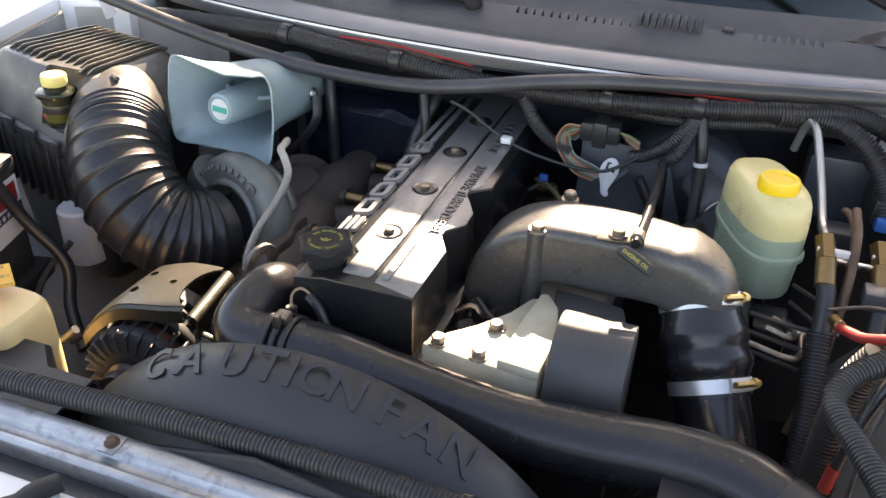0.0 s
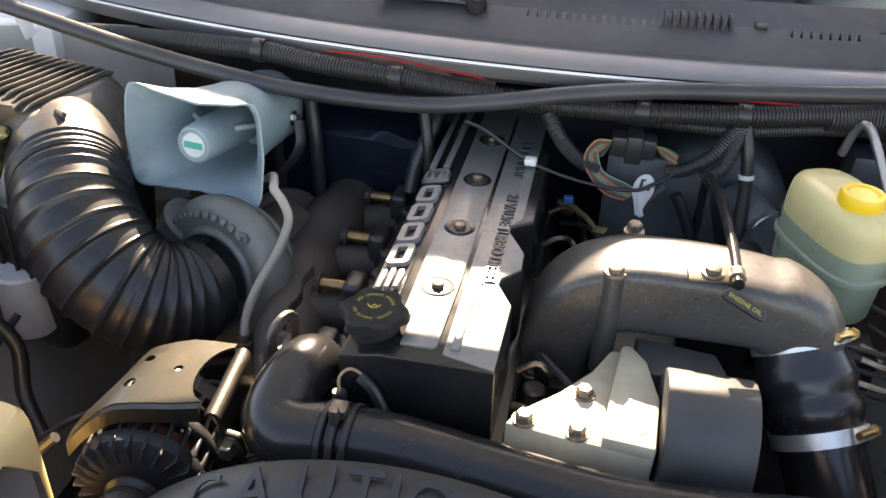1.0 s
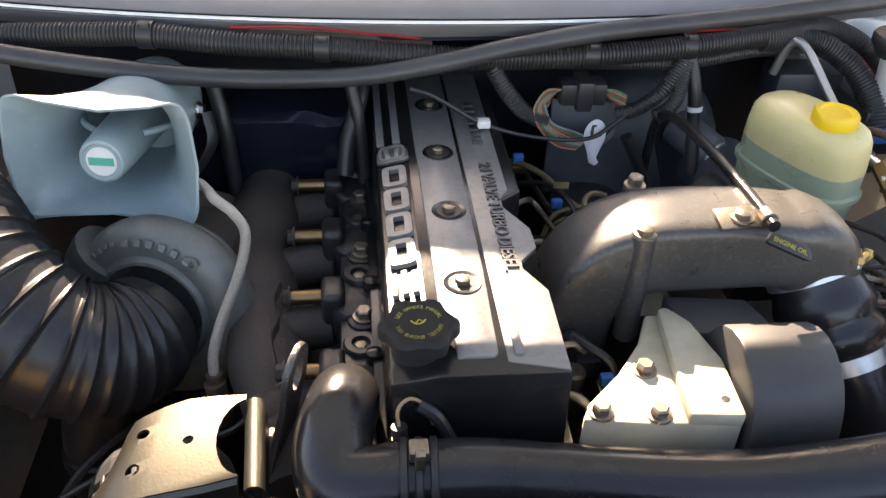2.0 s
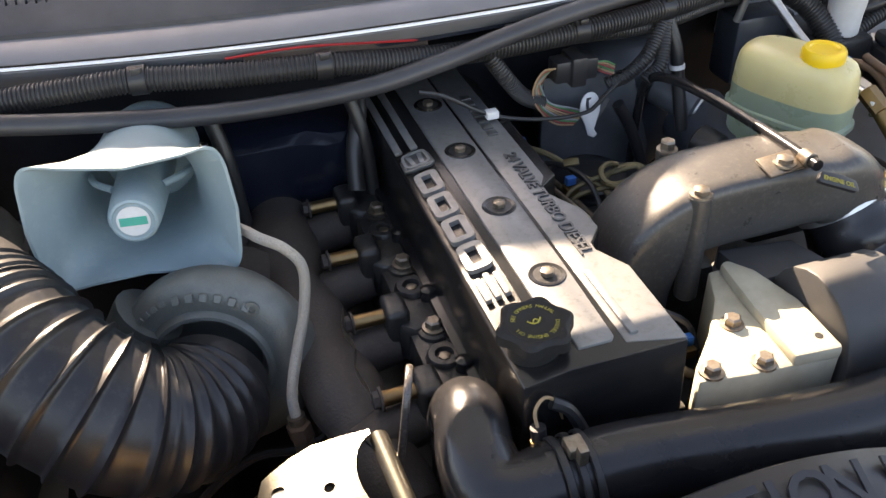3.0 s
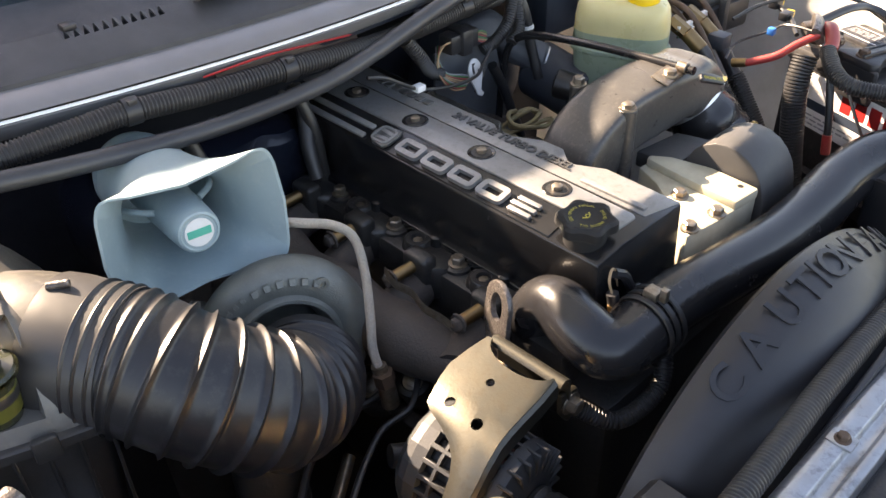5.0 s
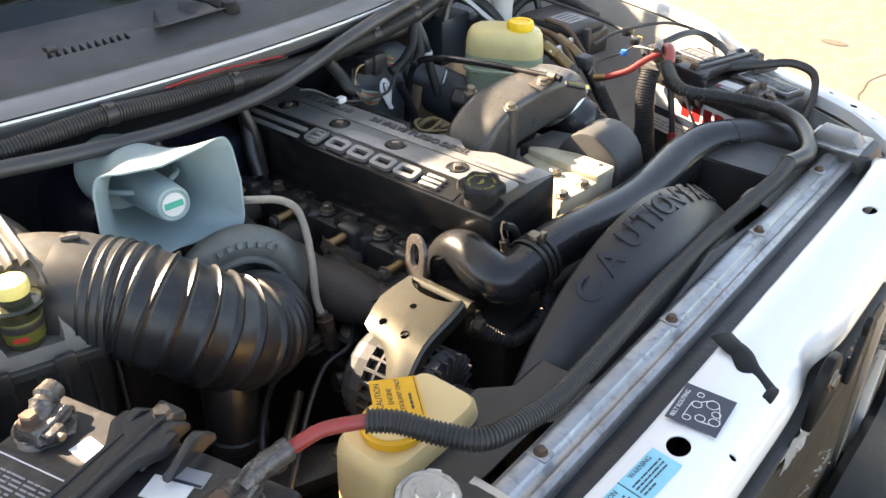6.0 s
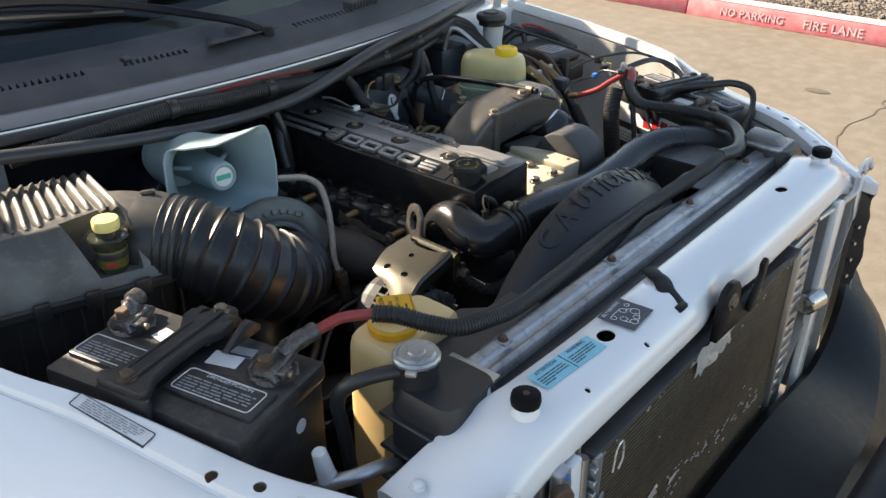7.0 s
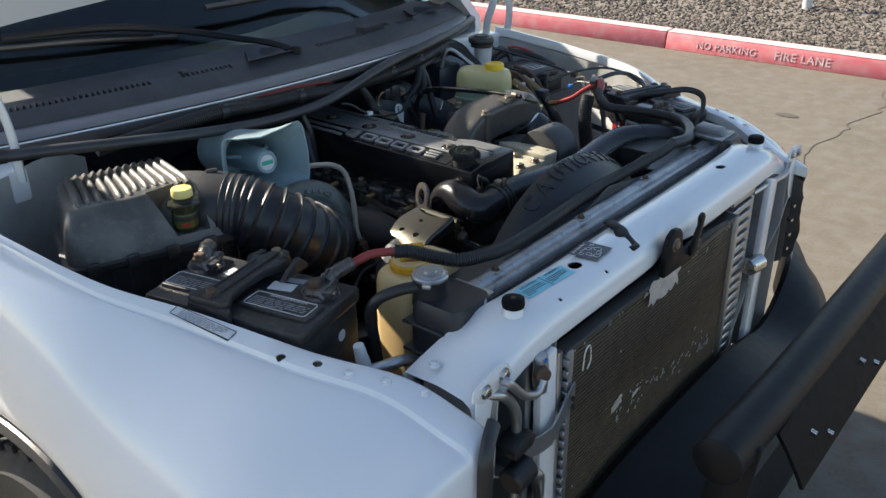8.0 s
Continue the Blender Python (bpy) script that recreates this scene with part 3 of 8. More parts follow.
for s in (-1, 1):
    if s < 0:
        arms = [[(-0.76, 0.97, 1.22), (-0.77, 0.95, 1.33), (-0.775, 0.99, 1.45), (-0.77, 0.99, 1.62)]]
    else:
        arms = [[(0.925, 1.03, 1.19), (0.905, 1.0, 1.26), (0.89, 0.99, 1.34), (0.87, 0.99, 1.62)], [(0.86, 1.06, 1.205), (0.83, 1.03, 1.27), (0.825, 1.0, 1.36), (0.83, 0.99, 1.62)]]
    for arm in arms:
        part("hinge_arm", tube(arm, 0.016 if s < 0 else 0.013, 8, 0.02, flat=0.45, side=(0, 1, 0)), M["white"], bonnet, "white sheet steel hinge arm")
    y0 = 0.99 if s < 0 else 1.03
    if s < 0:
        pressed = prism([(-0.735, y0), (-0.90, y0), (-0.90, y0 + 0.14), (-0.735, y0 + 0.14)], 1.165, 1.235, 0.008)
    else:
        pressed = prism([(0.56, 1.10), (0.92, 1.08), (0.945, 1.15), (0.945, 1.205), (0.90, 1.216), (0.70, 1.235), (0.56, 1.25)], y0, y0 + 0.12, 0.008, plane="y")
    ped = lone("hinge_pedestal", pressed, M["white"], "white sheet metal hinge pedestal beside the cowl", "hinge mount", (s * 0.78, y0, 1.10), "bonnet hinges")
    for x, z, r in ((0.588, 1.225, 0.0085), (0.594, 1.196, 0.004), (0.835, 1.20, 0.007)):
        if x > 0.7 or s > 0:
            part("pressed_hole", cyl((s * x, y0 - 0.0012, z), (s * x, y0 + 0.002, z), r, seg=16), M["core"], ped)

wiper = thing("wiper", (-0.03, 1.0, 1.35), "black wiper arm and blade resting on the windshield", "wiper", "wipers")
part("arm", tube([(-0.045, 0.968, 1.338), (-0.06, 1.03, 1.350), (-0.10, 1.100, 1.360), (-0.24, 1.165, 1.396), (-0.39, 1.215, 1.420), (-0.59, 1.300, 1.420)], 0.009, 8, 0.02, flat=0.6), M["black_paint"], wiper)
part("blade", tube([(-0.24, 1.165, 1.382), (-0.44, 1.215, 1.398), (-0.605, 1.280, 1.402), (-0.76, 1.36, 1.405)], 0.007, 8, 0.02), M["rubber"], wiper)
part("blade_frame", tube([(-0.30, 1.170, 1.396), (-0.44, 1.212, 1.412), (-0.605, 1.278, 1.416), (-0.72, 1.33, 1.412)], 0.004, 6, 0.02), M["black_paint"], wiper)
part("pivot_nut", lathe([(0.014, -0.012), (0.015, 0.004), (0.011, 0.010), (0, 0.011)], Matrix.Translation((-0.045, 0.966, 1.340)), 16), M["black_paint"], wiper)
wiper2 = thing("wiper", (0.62, 1.12, 1.35), "black wiper arm and blade resting on the windshield", "wiper", "wipers")
part("arm", tube([(0.62, 1.12, 1.352), (0.45, 1.17, 1.405), (0.28, 1.17, 1.430), (0.10, 1.165, 1.435)], 0.009, 8, 0.02, flat=0.6), M["black_paint"], wiper2)
part("blade", tube([(0.42, 1.18, 1.415), (0.2, 1.165, 1.432), (-0.05, 1.155, 1.435), (-0.15, 1.165, 1.435)], 0.008, 8, 0.02), M["rubber"], wiper2)
part("pivot_nut", hexbolt((0.62, 1.12, 1.352), 0.011, 0.012), M["steel"], wiper2)

fw = thing("firewall", (0, 1.06, 1.0), "grimy dark firewall behind the engine", "firewall", kind="structure")
part("panel", sheet([[(x, lip(x)[0] + dy, z) for x in span(-0.86, 0.86, 13)] for dy, z in ((0.008, 1.27), (0.06, 1.25), (0.12, 1.2), (0.14, 1.0), (0.16, 0.5))], 0.004), M["firewall"], fw)
part("side_panel", sheet([[(-0.83, 0.955, z), (-0.78, 0.99, z - 0.004), (-0.70, 1.035, z - 0.006), (-0.63, 1.065, z - 0.012), (-0.575, 1.072, z - 0.04 * (z > 1.1))] for z in (1.232, 1.20, 1.12, 1.02, 0.90)], 0.003), M["inner"], fw, "dusty grey painted corner panel")

# ---- fenders ----
EDGE = [(-0.075, 0.655, 1.062), (0.0, 0.652, 1.075), (0.06, 0.665, 1.10), (0.12, 0.705, 1.117), (0.173, 0.734, 1.126), (0.30, 0.765, 1.138), (0.40, 0.798, 1.153), (0.50, 0.857, 1.178),
        (0.60, 0.88, 1.193), (0.80, 0.90, 1.212), (1.05, 0.90, 1.235)]


def inner_edge(y):
    """The smoothed inner edge of the fender: its distance from the middle and its height."""
    ys, xs, zs = zip(*EDGE)
    near = np.clip(y + np.linspace(-0.04, 0.04, 15), -0.075, 1.05)
    return float(np.interp(near, ys, xs).mean()), float(np.interp(near, ys, zs).mean())


CROWN = ((0.0, -0.03), (0.0, -0.004), (0.02, 0.0), (0.15, -0.002), (0.158, -0.003), (0.171, -0.012), (0.186, -0.0135), (0.202, -0.0115), (0.27, -0.0135), (0.38, -0.024), (0.52, -0.046), (0.68, -0.078), (0.84, -0.13), (0.95, -0.2), (1.0, -0.29))


def fender(s):
    th = thing("fender", (s * 0.9, 0.4, 0.9), "glossy white front fender with a bolted inner ledge", "fender", "front fenders", "structure")
    rows = []
    for y in span(1.05, -0.06, 46):
        xi, zi = inner_edge(y)
        arch = 0.5
        if abs(y - 0.68) < 0.46:
            arch = 0.46 + 0.46 * math.sqrt(1 - ((y - 0.68) / 0.46) ** 2)
        w = 1.0 - xi
        back = 0.07 * min(max((0.12 - y) / 0.18, 0), 1)
        row = [(s * (xi + w * u), y + back * u * u, zi + dz * 0.85) for u, dz in CROWN]
        for q in (0.5, 1.0):
            row.append((s * (1.005 - 0.01 * q), y + back, row[-1 if q < 1 else -2][2] * (1 - q) + min(arch, row[14][2] - 0.01) * q))
        rows.append(row)
    # the nose turns down in front of the headlamp opening
    last = rows[-1]
    for y, xi, drop in ((-0.078, 0.662, 0.004), (-0.087, 0.685, 0.014), (-0.092, 0.703, 0.032), (-0.095, 0.709, 0.075), (-0.097, 0.709, 0.16), (-0.098, 0.709, 0.26)):
        row = []
        for x0, y0, z0 in last:
            x = s * max(abs(x0), xi + (abs(x0) - 0.655) * 0.02)
            row.append((x, y + (y0 - last[0][1]), max(z0 - drop, 0.45) if abs(x0) < 0.999 else z0))
        rows.append(row)
    if s > 0:
        # this side's nose is knocked back beside the headlamp opening
        rows = [[(x, y + 0.055 * min(max((0.03 - y) / 0.09, 0), 1) * min(max((x - 0.66) / 0.08, 0), 1) + 0.07 * min(max((0.17 - y) / 0.23, 0), 1) * min(max((x - 0.74) / 0.26, 0), 1), z) for x, y, z in row] for row in rows]
    panel = part("panel", sheet(rows, 0.002), M["white"], th)
    holes = [cyl((s * 0.778, 0.212, 1.05), (s * 0.778, 0.212, 1.2), 0.0075, seg=14), cyl((s * 0.752, 0.163, 1.05), (s * 0.752, 0.163, 1.2), 0.0075, seg=14)]
    cut(panel, join(*holes))
    for x, y in ((0.735, 0.118), (0.703, 0.075), (0.672, 0.028)):
        z = inner_edge(y)[1] - 0.002
        part("bolt", hexbolt((s * (x if s < 0 else x), y, z), 0.006, 0.006), M["white"], th, "white painted flange bolt")
    rows = []
    for y in span(-0.05, 1.05, 12):
        xi, zi = inner_edge(y)
        rows.append([(s * (xi - a), y, z) for a, z in ((0.004, zi - 0.028), (0.008, 1.00), (0.05, 0.925), (0.13, 0.87), (0.22, 0.81), (0.28, 0.72), (0.30, 0.42))])
    part("apron", sheet(rows, 0.003), M["inner"], th, "dusty grey inner fender apron")
    rim = []
    for a in span(0, 180, 25):
        rim.append((s * 0.985, 0.68 + 0.45 * math.cos(radians(a)), 0.44 + 0.45 * math.sin(radians(a))))
    part("arch_liner", tube(rim, 0.02, 8, 0.04), M["plastic"], th)
    return th


fl = fender(-1)
fr = fender(1)


def fender_top(x, y):
    xi, zi = inner_edge(y)
    us, ds = zip(*CROWN[1:])
    return zi + 0.85 * float(np.interp((abs(x) - xi) / (1.0 - xi), us, ds))


def drape(bm, m):
    """Lay flat print on the fender ledge."""
    for v in bm.verts:
        p = m @ Vector((v.co.x, v.co.y, 0))
        v.co = (p.x, p.y, fender_top(p.x, p.y) + 0.0013 + v.co.z)
    return bm


LEDGE = Matrix.Translation((-0.8065, 0.3545, 0)) @ Matrix.Rotation(math.atan2(-0.123, 0.028), 4, "Z")
fill = bmesh.new()
bmesh.ops.create_grid(fill, x_segments=14, y_segments=5, size=0.5)
moved(fill, Matrix.Diagonal((0.112, 0.0195, 1, 1)))
part("label_film", drape(fill, LEDGE), M["paper"], fl, "whitish label film")
part("warning_label", drape(moved(ring_frame(0.113, 0.0205, 0.003, 0.0012, 0.0003, Matrix()), Matrix.Translation((0, 0, 0.0002))), LEDGE), M["ink"], fl, "clear label with small grey print")
part("label_print", drape(moved(bars(5, 0.088, 0.015, Matrix(), 0.0004, 4), Matrix.Translation((0, 0, 0.0002))), LEDGE), M["greyprint"], fl, "small print as bars")
for s in (-1, 1):
    tread = lathe([(0.26, -0.12), (0.36, -0.13), (0.395, -0.10), (0.40, 0.0), (0.395, 0.10), (0.36, 0.13), (0.26, 0.12)], Matrix.Translation((s * 0.86, 0.68, 0.40)) @ Matrix.Rotation(radians(90), 4, "Y"), 48)
    bm = bmesh.new()
    for k in range(40):
        a = 2 * math.pi * k / 40
        for o in (-0.06, 0.06):
            b = box(-0.05, 0.05, -0.018, 0.018, 0.395, 0.412, 0.002, 1)
            join(bm, moved(b, Matrix.Translation((s * 0.86 + o, 0.68, 0.40)) @ Matrix.Rotation(a + (0.08 if o > 0 else 0), 4, "X")))
    part("tyre", join(tread, bm), M["tyre"], fl if s < 0 else fr, "black tread tyre in the wheel arch")

# ---- radiator support and front end ----
sup = thing("radiator_support", (0, 0, 1.1), "white painted sheet steel radiator support crossmember", "crossmember", kind="structure")


def sup_row(x):
    a = abs(x)
    e = max(a - 0.47, 0) / 0.16
    drop = -0.064 * e ** 1.5 if e < 1.2 else -0.08
    yi = 0.046 + 0.14 * max(a - 0.26, 0) ** 2 + 0.03 * e
    yf = -0.052 + 0.012 * e + 0.014 * math.exp(-((x + 0.03) / 0.055) ** 2)
    z = 1.148 + drop
    return [(x, yi, z - 0.03), (x, yi, z - 0.004), (x, yi - 0.005, z), (x, (yi + yf) * 0.6, z + 0.002), (x, (yi + yf) * 0.4 - 0.006, z + 0.001), (x, yf + 0.022, z - 0.004), (x, yf + 0.01, z - 0.012), (x, yf, z - 0.035), (x, yf + 0.002, z - 0.055), (x, yf + 0.02, z - 0.058)]


beam = part("beam", sheet([sup_row(x) for x in span(-0.64, 0.64, 81)], 0.0022), M["white"], sup)
cut(beam, join(lathe([(0, -0.05), (0.0135, -0.05), (0.0135, 0.05), (0, 0.05)], Matrix.Translation((-0.297, 0.009, 1.15)) @ Matrix.Rotation(0.3, 4, "Z") @ Matrix.Diagonal((1.15, 0.9, 1, 1)), 20),
               lathe([(0, -0.05), (0.0125, -0.05), (0.0125, 0.05), (0, 0.05)], Matrix.Translation((0.307, 0.008, 1.15)) @ Matrix.Diagonal((1.15, 0.8, 1, 1)), 20),
               cyl((-0.405, -0.03, 1.1), (-0.405, -0.03, 1.2), 0.004, seg=10), cyl((-0.268, -0.036, 1.1), (-0.268, -0.036, 1.2), 0.004, seg=10)))
for x, y in ((-0.487, 0.004), (0.497, 0.004)):
    b = thing("bump_stop", (x, y, 1.15), "round black rubber bonnet bump stop on a white boss", "bump stop", "bonnet bump stops")
    part("boss", lathe([(0.02, -0.01), (0.017, 0.004), (0.0145, 0.008), (0, 0.008)], Matrix.Translation((x, y, 1.146)), 20), M["white"], b)
    part("rubber", lathe([(0.012, 0.0), (0.0175, 0.003), (0.0185, 0.009), (0.0175, 0.016), (0.014, 0.018), (0, 0.0175)], Matrix.Translation((x, y, 1.153)), 24), M["matte_black"], b)
    part("screw", hexbolt((x, y, 1.1702), 0.004, 0.0015, washer=False), M["rusty"], b)
strap = thing("latch_strap", (-0.13, 0.01, 1.15), "black stepped steel latch strap on the white crossmember", "strap")
part("strap", tube([(-0.108, 0.050, 1.153), (-0.120, 0.032, 1.1535), (-0.125, 0.018, 1.152), (-0.140, 0.004, 1.150), (-0.150, -0.012, 1.146), (-0.158, -0.026, 1.143)], 0.0135, 10, 0.004, flat=0.16, side=(0.95, 0.25, 0)), M["black_paint"], strap)
part("end_hook", box(-0.172, -0.146, -0.036, -0.024, 1.130, 1.146, 0.003), M["black_paint"], strap)
latch = thing("bonnet_latch", (-0.03, -0.05, 1.1), "black steel bonnet latch in front of the crossmember", "latch")
part("plate", prism([(-0.105, 1.068), (0.055, 1.062), (0.058, 1.092), (0.012, 1.098), (-0.02, 1.094), (-0.036, 1.112), (-0.040, 1.138), (-0.052, 1.152), (-0.074, 1.156), (-0.094, 1.148), (-0.104, 1.128)], -0.070, -0.058, 0.003, plane="y"), M["black_paint"], latch)
part("hook", prism([(-0.01, 1.08), (0.012, 1.08), (0.030, 1.118), (0.040, 1.148), (0.030, 1.158), (0.016, 1.152), (0.018, 1.136), (0.004, 1.118)], -0.078, -0.070, 0.002, plane="y"), M["black_paint"], latch)
part("pivot_bolt", hexbolt((-0.07, -0.070, 1.125), 0.009, 0.006, (0, -1, 0)), M["bolt"], latch)
part("arm", tube([(0.04, -0.066, 1.085), (0.10, -0.064, 1.085), (0.16, -0.062, 1.078), (0.20, -0.060, 1.072)], 0.006, 8, 0.01, flat=0.5), M["black_paint"], latch)
part("spring", tube([(0.02 + 0.006 * math.cos(k * 0.9), -0.072 + 0.006 * math.sin(k * 0.9), 1.07 + 0.0018 * k) for k in range(30)], 0.0014, 5, 0.003), M["bolt"], latch)
tag = frame_of((-0.238, 0.0135, 1.1522), (0.055, 0.004, 0), (0, 0, 1))
belt = lone("belt_diagram", moved(box(-0.031, 0.031, -0.027, 0.027, 0, 0.0006, 0), tag), M["navy"], "dark square belt routing diagram sticker", "sticker", (-0.238, 0.0135, 1.152))
bm = lettering("BELT ROUTING", 0.0068, 0.0001, tag @ Matrix.Translation((-0.003, 0.021, 0.0009)))
for cx, cy, r in ((-0.014, -0.004, 0.0055), (0.004, 0.006, 0.0055), (0.012, -0.008, 0.007), (-0.012, -0.018, 0.006), (0.0, -0.016, 0.005), (-0.02, 0.008, 0.0045), (0.02, 0.008, 0.004)):
    join(bm, moved(ring_frame(2 * r, 2 * r, r * 0.98, 0.0009, 0.0003, Matrix.Translation((cx, cy, 0))), tag @ Matrix.Translation((0, 0, 0.0007))))
for a, b in (((-0.02, 0.012), (0.004, 0.0115)), ((0.009, 0.004), (0.019, -0.006)), ((-0.019, -0.006), (-0.017, -0.02)), ((-0.012, -0.024), (0.012, -0.015))):
    join(bm, tube([tag @ Vector((*a, 0.001)), tag @ Vector(((a[0] + b[0]) / 2, (a[1] + b[1]) / 2, 0.001)), tag @ Vector((*b, 0.001))], 0.0005, 4, 0.006))
part("print", bm, M["paper"], belt, "white printed belt diagram")
cy = frame_of((-0.381, 0.014, 1.1515), (0.13, -0.008, 0.002), (0, -0.05, 1))
cyan = lone("warning_sticker", moved(box(-0.062, 0.062, -0.0165, 0.0165, 0, 0.0006, 0), cy), M["cyan"], "cyan warning sticker with dark print on white paint", "sticker", (-0.381, 0.014, 1.1515))
bm = lettering("WARNING", 0.0075, 0.0001, cy @ Matrix.Translation((0.031, 0.0115, 0.0009)))
join(bm, lettering("ATTENTION", 0.0075, 0.0001, cy @ Matrix.Translation((-0.031, 0.0115, 0.0009))), bars(4, 0.052, 0.017, cy @ Matrix.Translation((0.031, -0.003, 0.0006)), 0.0003, 8), bars(4, 0.052, 0.017, cy @ Matrix.Translation((-0.031, -0.003, 0.0006)), 0.0003, 9), moved(box(-0.0005, 0.0005, -0.0165, 0.0165, 0.0005, 0.001, 0), cy))
part("print", bm, M["ink"], cyan, "dark words WARNING and ATTENTION over bars of small print")

for s in (-1, 1):
    pil = thing("support_pillar", (s * 0.6, -0.03, 0.9), "white steel support pillar beside the headlamp opening", "pillar", "support pillars", "structure")
    part("web", prism([(s * 0.43, 0.5), (s * 0.475, 0.5), (s * 0.50, 1.08), (s * 0.455, 1.09)], -0.06, -0.045, 0.003, plane="y"), M["white"], pil)
    part("side", sheet([[(s * x, y, z) for y in (-0.05, 0.02, 0.09)] for x, z in ((0.60, 1.07), (0.61, 0.9), (0.60, 0.55))], 0.003), M["inner"], pil)
    gus = part("gusset", prism([(s * 0.664, 1.098), (s * 0.662, 1.115), (s * 0.648, 1.121), (s * 0.606, 1.129), (s * 0.592, 1.129), (s * 0.578, 1.120), (s * 0.572, 1.106), (s * 0.580, 1.097), (s * 0.612, 1.087), (s * 0.640, 1.084)], -0.054, -0.0505, 0.0012, plane="y"), M["white"], pil, "white bolted gusset plate")
    part("gusset_leg", prism([(s * 0.650, 1.092), (s * 0.610, 1.082), (s * 0.622, 1.018), (s * 0.640, 0.98), (s * 0.655, 0.98)], -0.050, -0.047, 0.001, plane="y"), M["white"], pil)
    for x, z in ((0.593, 1.111), (0.637, 1.105)):
        part("washer", lathe([(0.0, 0.0), (0.0125, 0.0), (0.0125, 0.0015), (0.0, 0.0015)], aim((s * x, -0.054, z), (s * x, -0.06, z)), 20), M["white"], gus)
        part("bolt", hexbolt((s * x, -0.0555, z), 0.0075, 0.007, (0, -1, 0)), M["steel"], gus, "bare steel hexagon bolt")
    part("tab_bolt", hexbolt((s * 0.622, 0.052, 1.0975), 0.0065, 0.006), M["white"], pil, "white painted flange bolt")
    hl = thing("headlamp_housing", (s * 0.74, -0.05, 0.9), "black plastic headlamp opening surround with small rivets", "headlamp surround", "headlamp surrounds")
    if s < 0:
        part("surround", sheet([[(-x, y, z) for x, y in ((0.655, -0.085), (0.70, -0.085), (0.76, -0.085), (0.80, -0.06), (0.81, 0.0))] for z in (0.76, 0.85, 0.95, 1.0)], 0.006), M["plastic"], hl)
    else:
        rough = random.Random(4)
        grid = []
        for z in span(0.80, 1.062, 15):
            ragged = rough.uniform(-0.004, 0.004)
            k = (z - 0.80) / 0.262
            lip = -0.060 - 0.012 * math.sin(min(k * 1.25, 1) * math.pi) + 0.022 * max(k - 0.8, 0) / 0.2
            grid.append([(0.618, 0.03, z), (0.640, -0.004, z), (0.662, -0.024, z), (0.684, lip + 0.014 + ragged, z), (0.700, lip + ragged, z), (0.712, lip + 0.004 + ragged, z - 0.003), (0.716, lip + 0.03, z - 0.006), (0.720, 0.05, z - 0.01)])
        part("surround", sheet(grid, 0.004), M["plastic"], hl)
        part("inner_flange", sheet([[(0.630, -0.012, z), (0.652, -0.034, z - 0.003), (0.676, -0.044, z - 0.006)] for z in (0.80, 0.88, 0.962)], 0.004), M["plastic"], hl)
    for k, z in enumerate((0.83, 0.87, 0.91, 0.95)):
        x, y = (0.765, -0.085) if s < 0 else (0.681, -0.050)
        part("rivet", cyl((s * x, y + 0.006, z), (s * (x - (0.004 if s > 0 else 0)), y - 0.008, z), 0.0045, seg=10), M["steel"], hl)
trimb = tube([(-0.650, -0.080, 1.070), (-0.678, -0.092, 1.062), (-0.697, -0.101, 1.040), (-0.703, -0.104, 0.99), (-0.704, -0.106, 0.85)], 0.012, 8, 0.01, flat=0.6)
lone("fender_edge_trim", trimb, M["rubber"], "black rubber trim along the front edge of the fender", "trim", (-0.7, -0.08, 1.0))

cond = thing("ac_condenser", (-0.07, -0.05, 0.8), "dusty aluminium air conditioning condenser with bent, torn fins", "condenser")
part("backing", box(-0.405, 0.262, -0.046, -0.032, 0.58, 1.055, 0.001), M["condenser"], cond)
part("side_rail", box(-0.419, -0.405, -0.062, -0.028, 0.56, 1.062, 0.002), M["aluminium"], cond)
part("side_rail", box(0.262, 0.276, -0.062, -0.028, 0.56, 1.062, 0.002), M["aluminium"], cond)
part("top_rail", box(-0.419, 0.276, -0.058, -0.03, 1.055, 1.064, 0.002), M["plastic_dusty"], cond)
for k in range(58):
    z = 0.59 + 0.008 * k
    part("fin_tube", box(-0.405, 0.262, -0.0535, -0.046, z, z + 0.0052, 0), M["condenser"], cond)
rnd = random.Random(11)
for k in range(90):
    x = rnd.uniform(-0.40, 0.25)
    u = rnd.random()
    if u < 0.68:
        x = rnd.uniform(-0.28, 0.2)
        z = 0.835 - 0.10 * (x + 0.23) + rnd.gauss(0, 0.014)
    elif u < 0.90:
        z = 1.052 - abs(rnd.gauss(0, 0.006))
    else:
        z = rnd.uniform(0.7, 1.03)
    l, w = rnd.uniform(0.003, 0.013), rnd.uniform(0.0003, 0.0011)
    part("bent_fin", moved(box(-l / 2, l / 2, -0.001, 0.001, -w, w, 0), Matrix.Translation((x, -0.0555, z)) @ Matrix.Rotation(rnd.uniform(0.9, 1.6), 4, "Y") @ Matrix.Rotation(0.3, 4, "Z")), M["foil"], cond)
for cx, cz, a in ((-0.225, 0.85, 0.035), (-0.15, 0.835, 0.022)):
    part("torn_patch", sheet([[(cx + a * (i / 6 - 0.5) * (1 + 0.3 * noise.noise((j, 3, cx * 9))), -0.0555 - 0.004 * abs(noise.noise((i * 1.1, j * 1.2, cx * 20))), cz + 0.5 * a * (j / 5 - 0.5) + 0.3 * a * (i / 6 - 0.5)) for i in range(7)] for j in range(6)], 0.0006), M["foil"], cond, "torn patch of bright fins", 15)
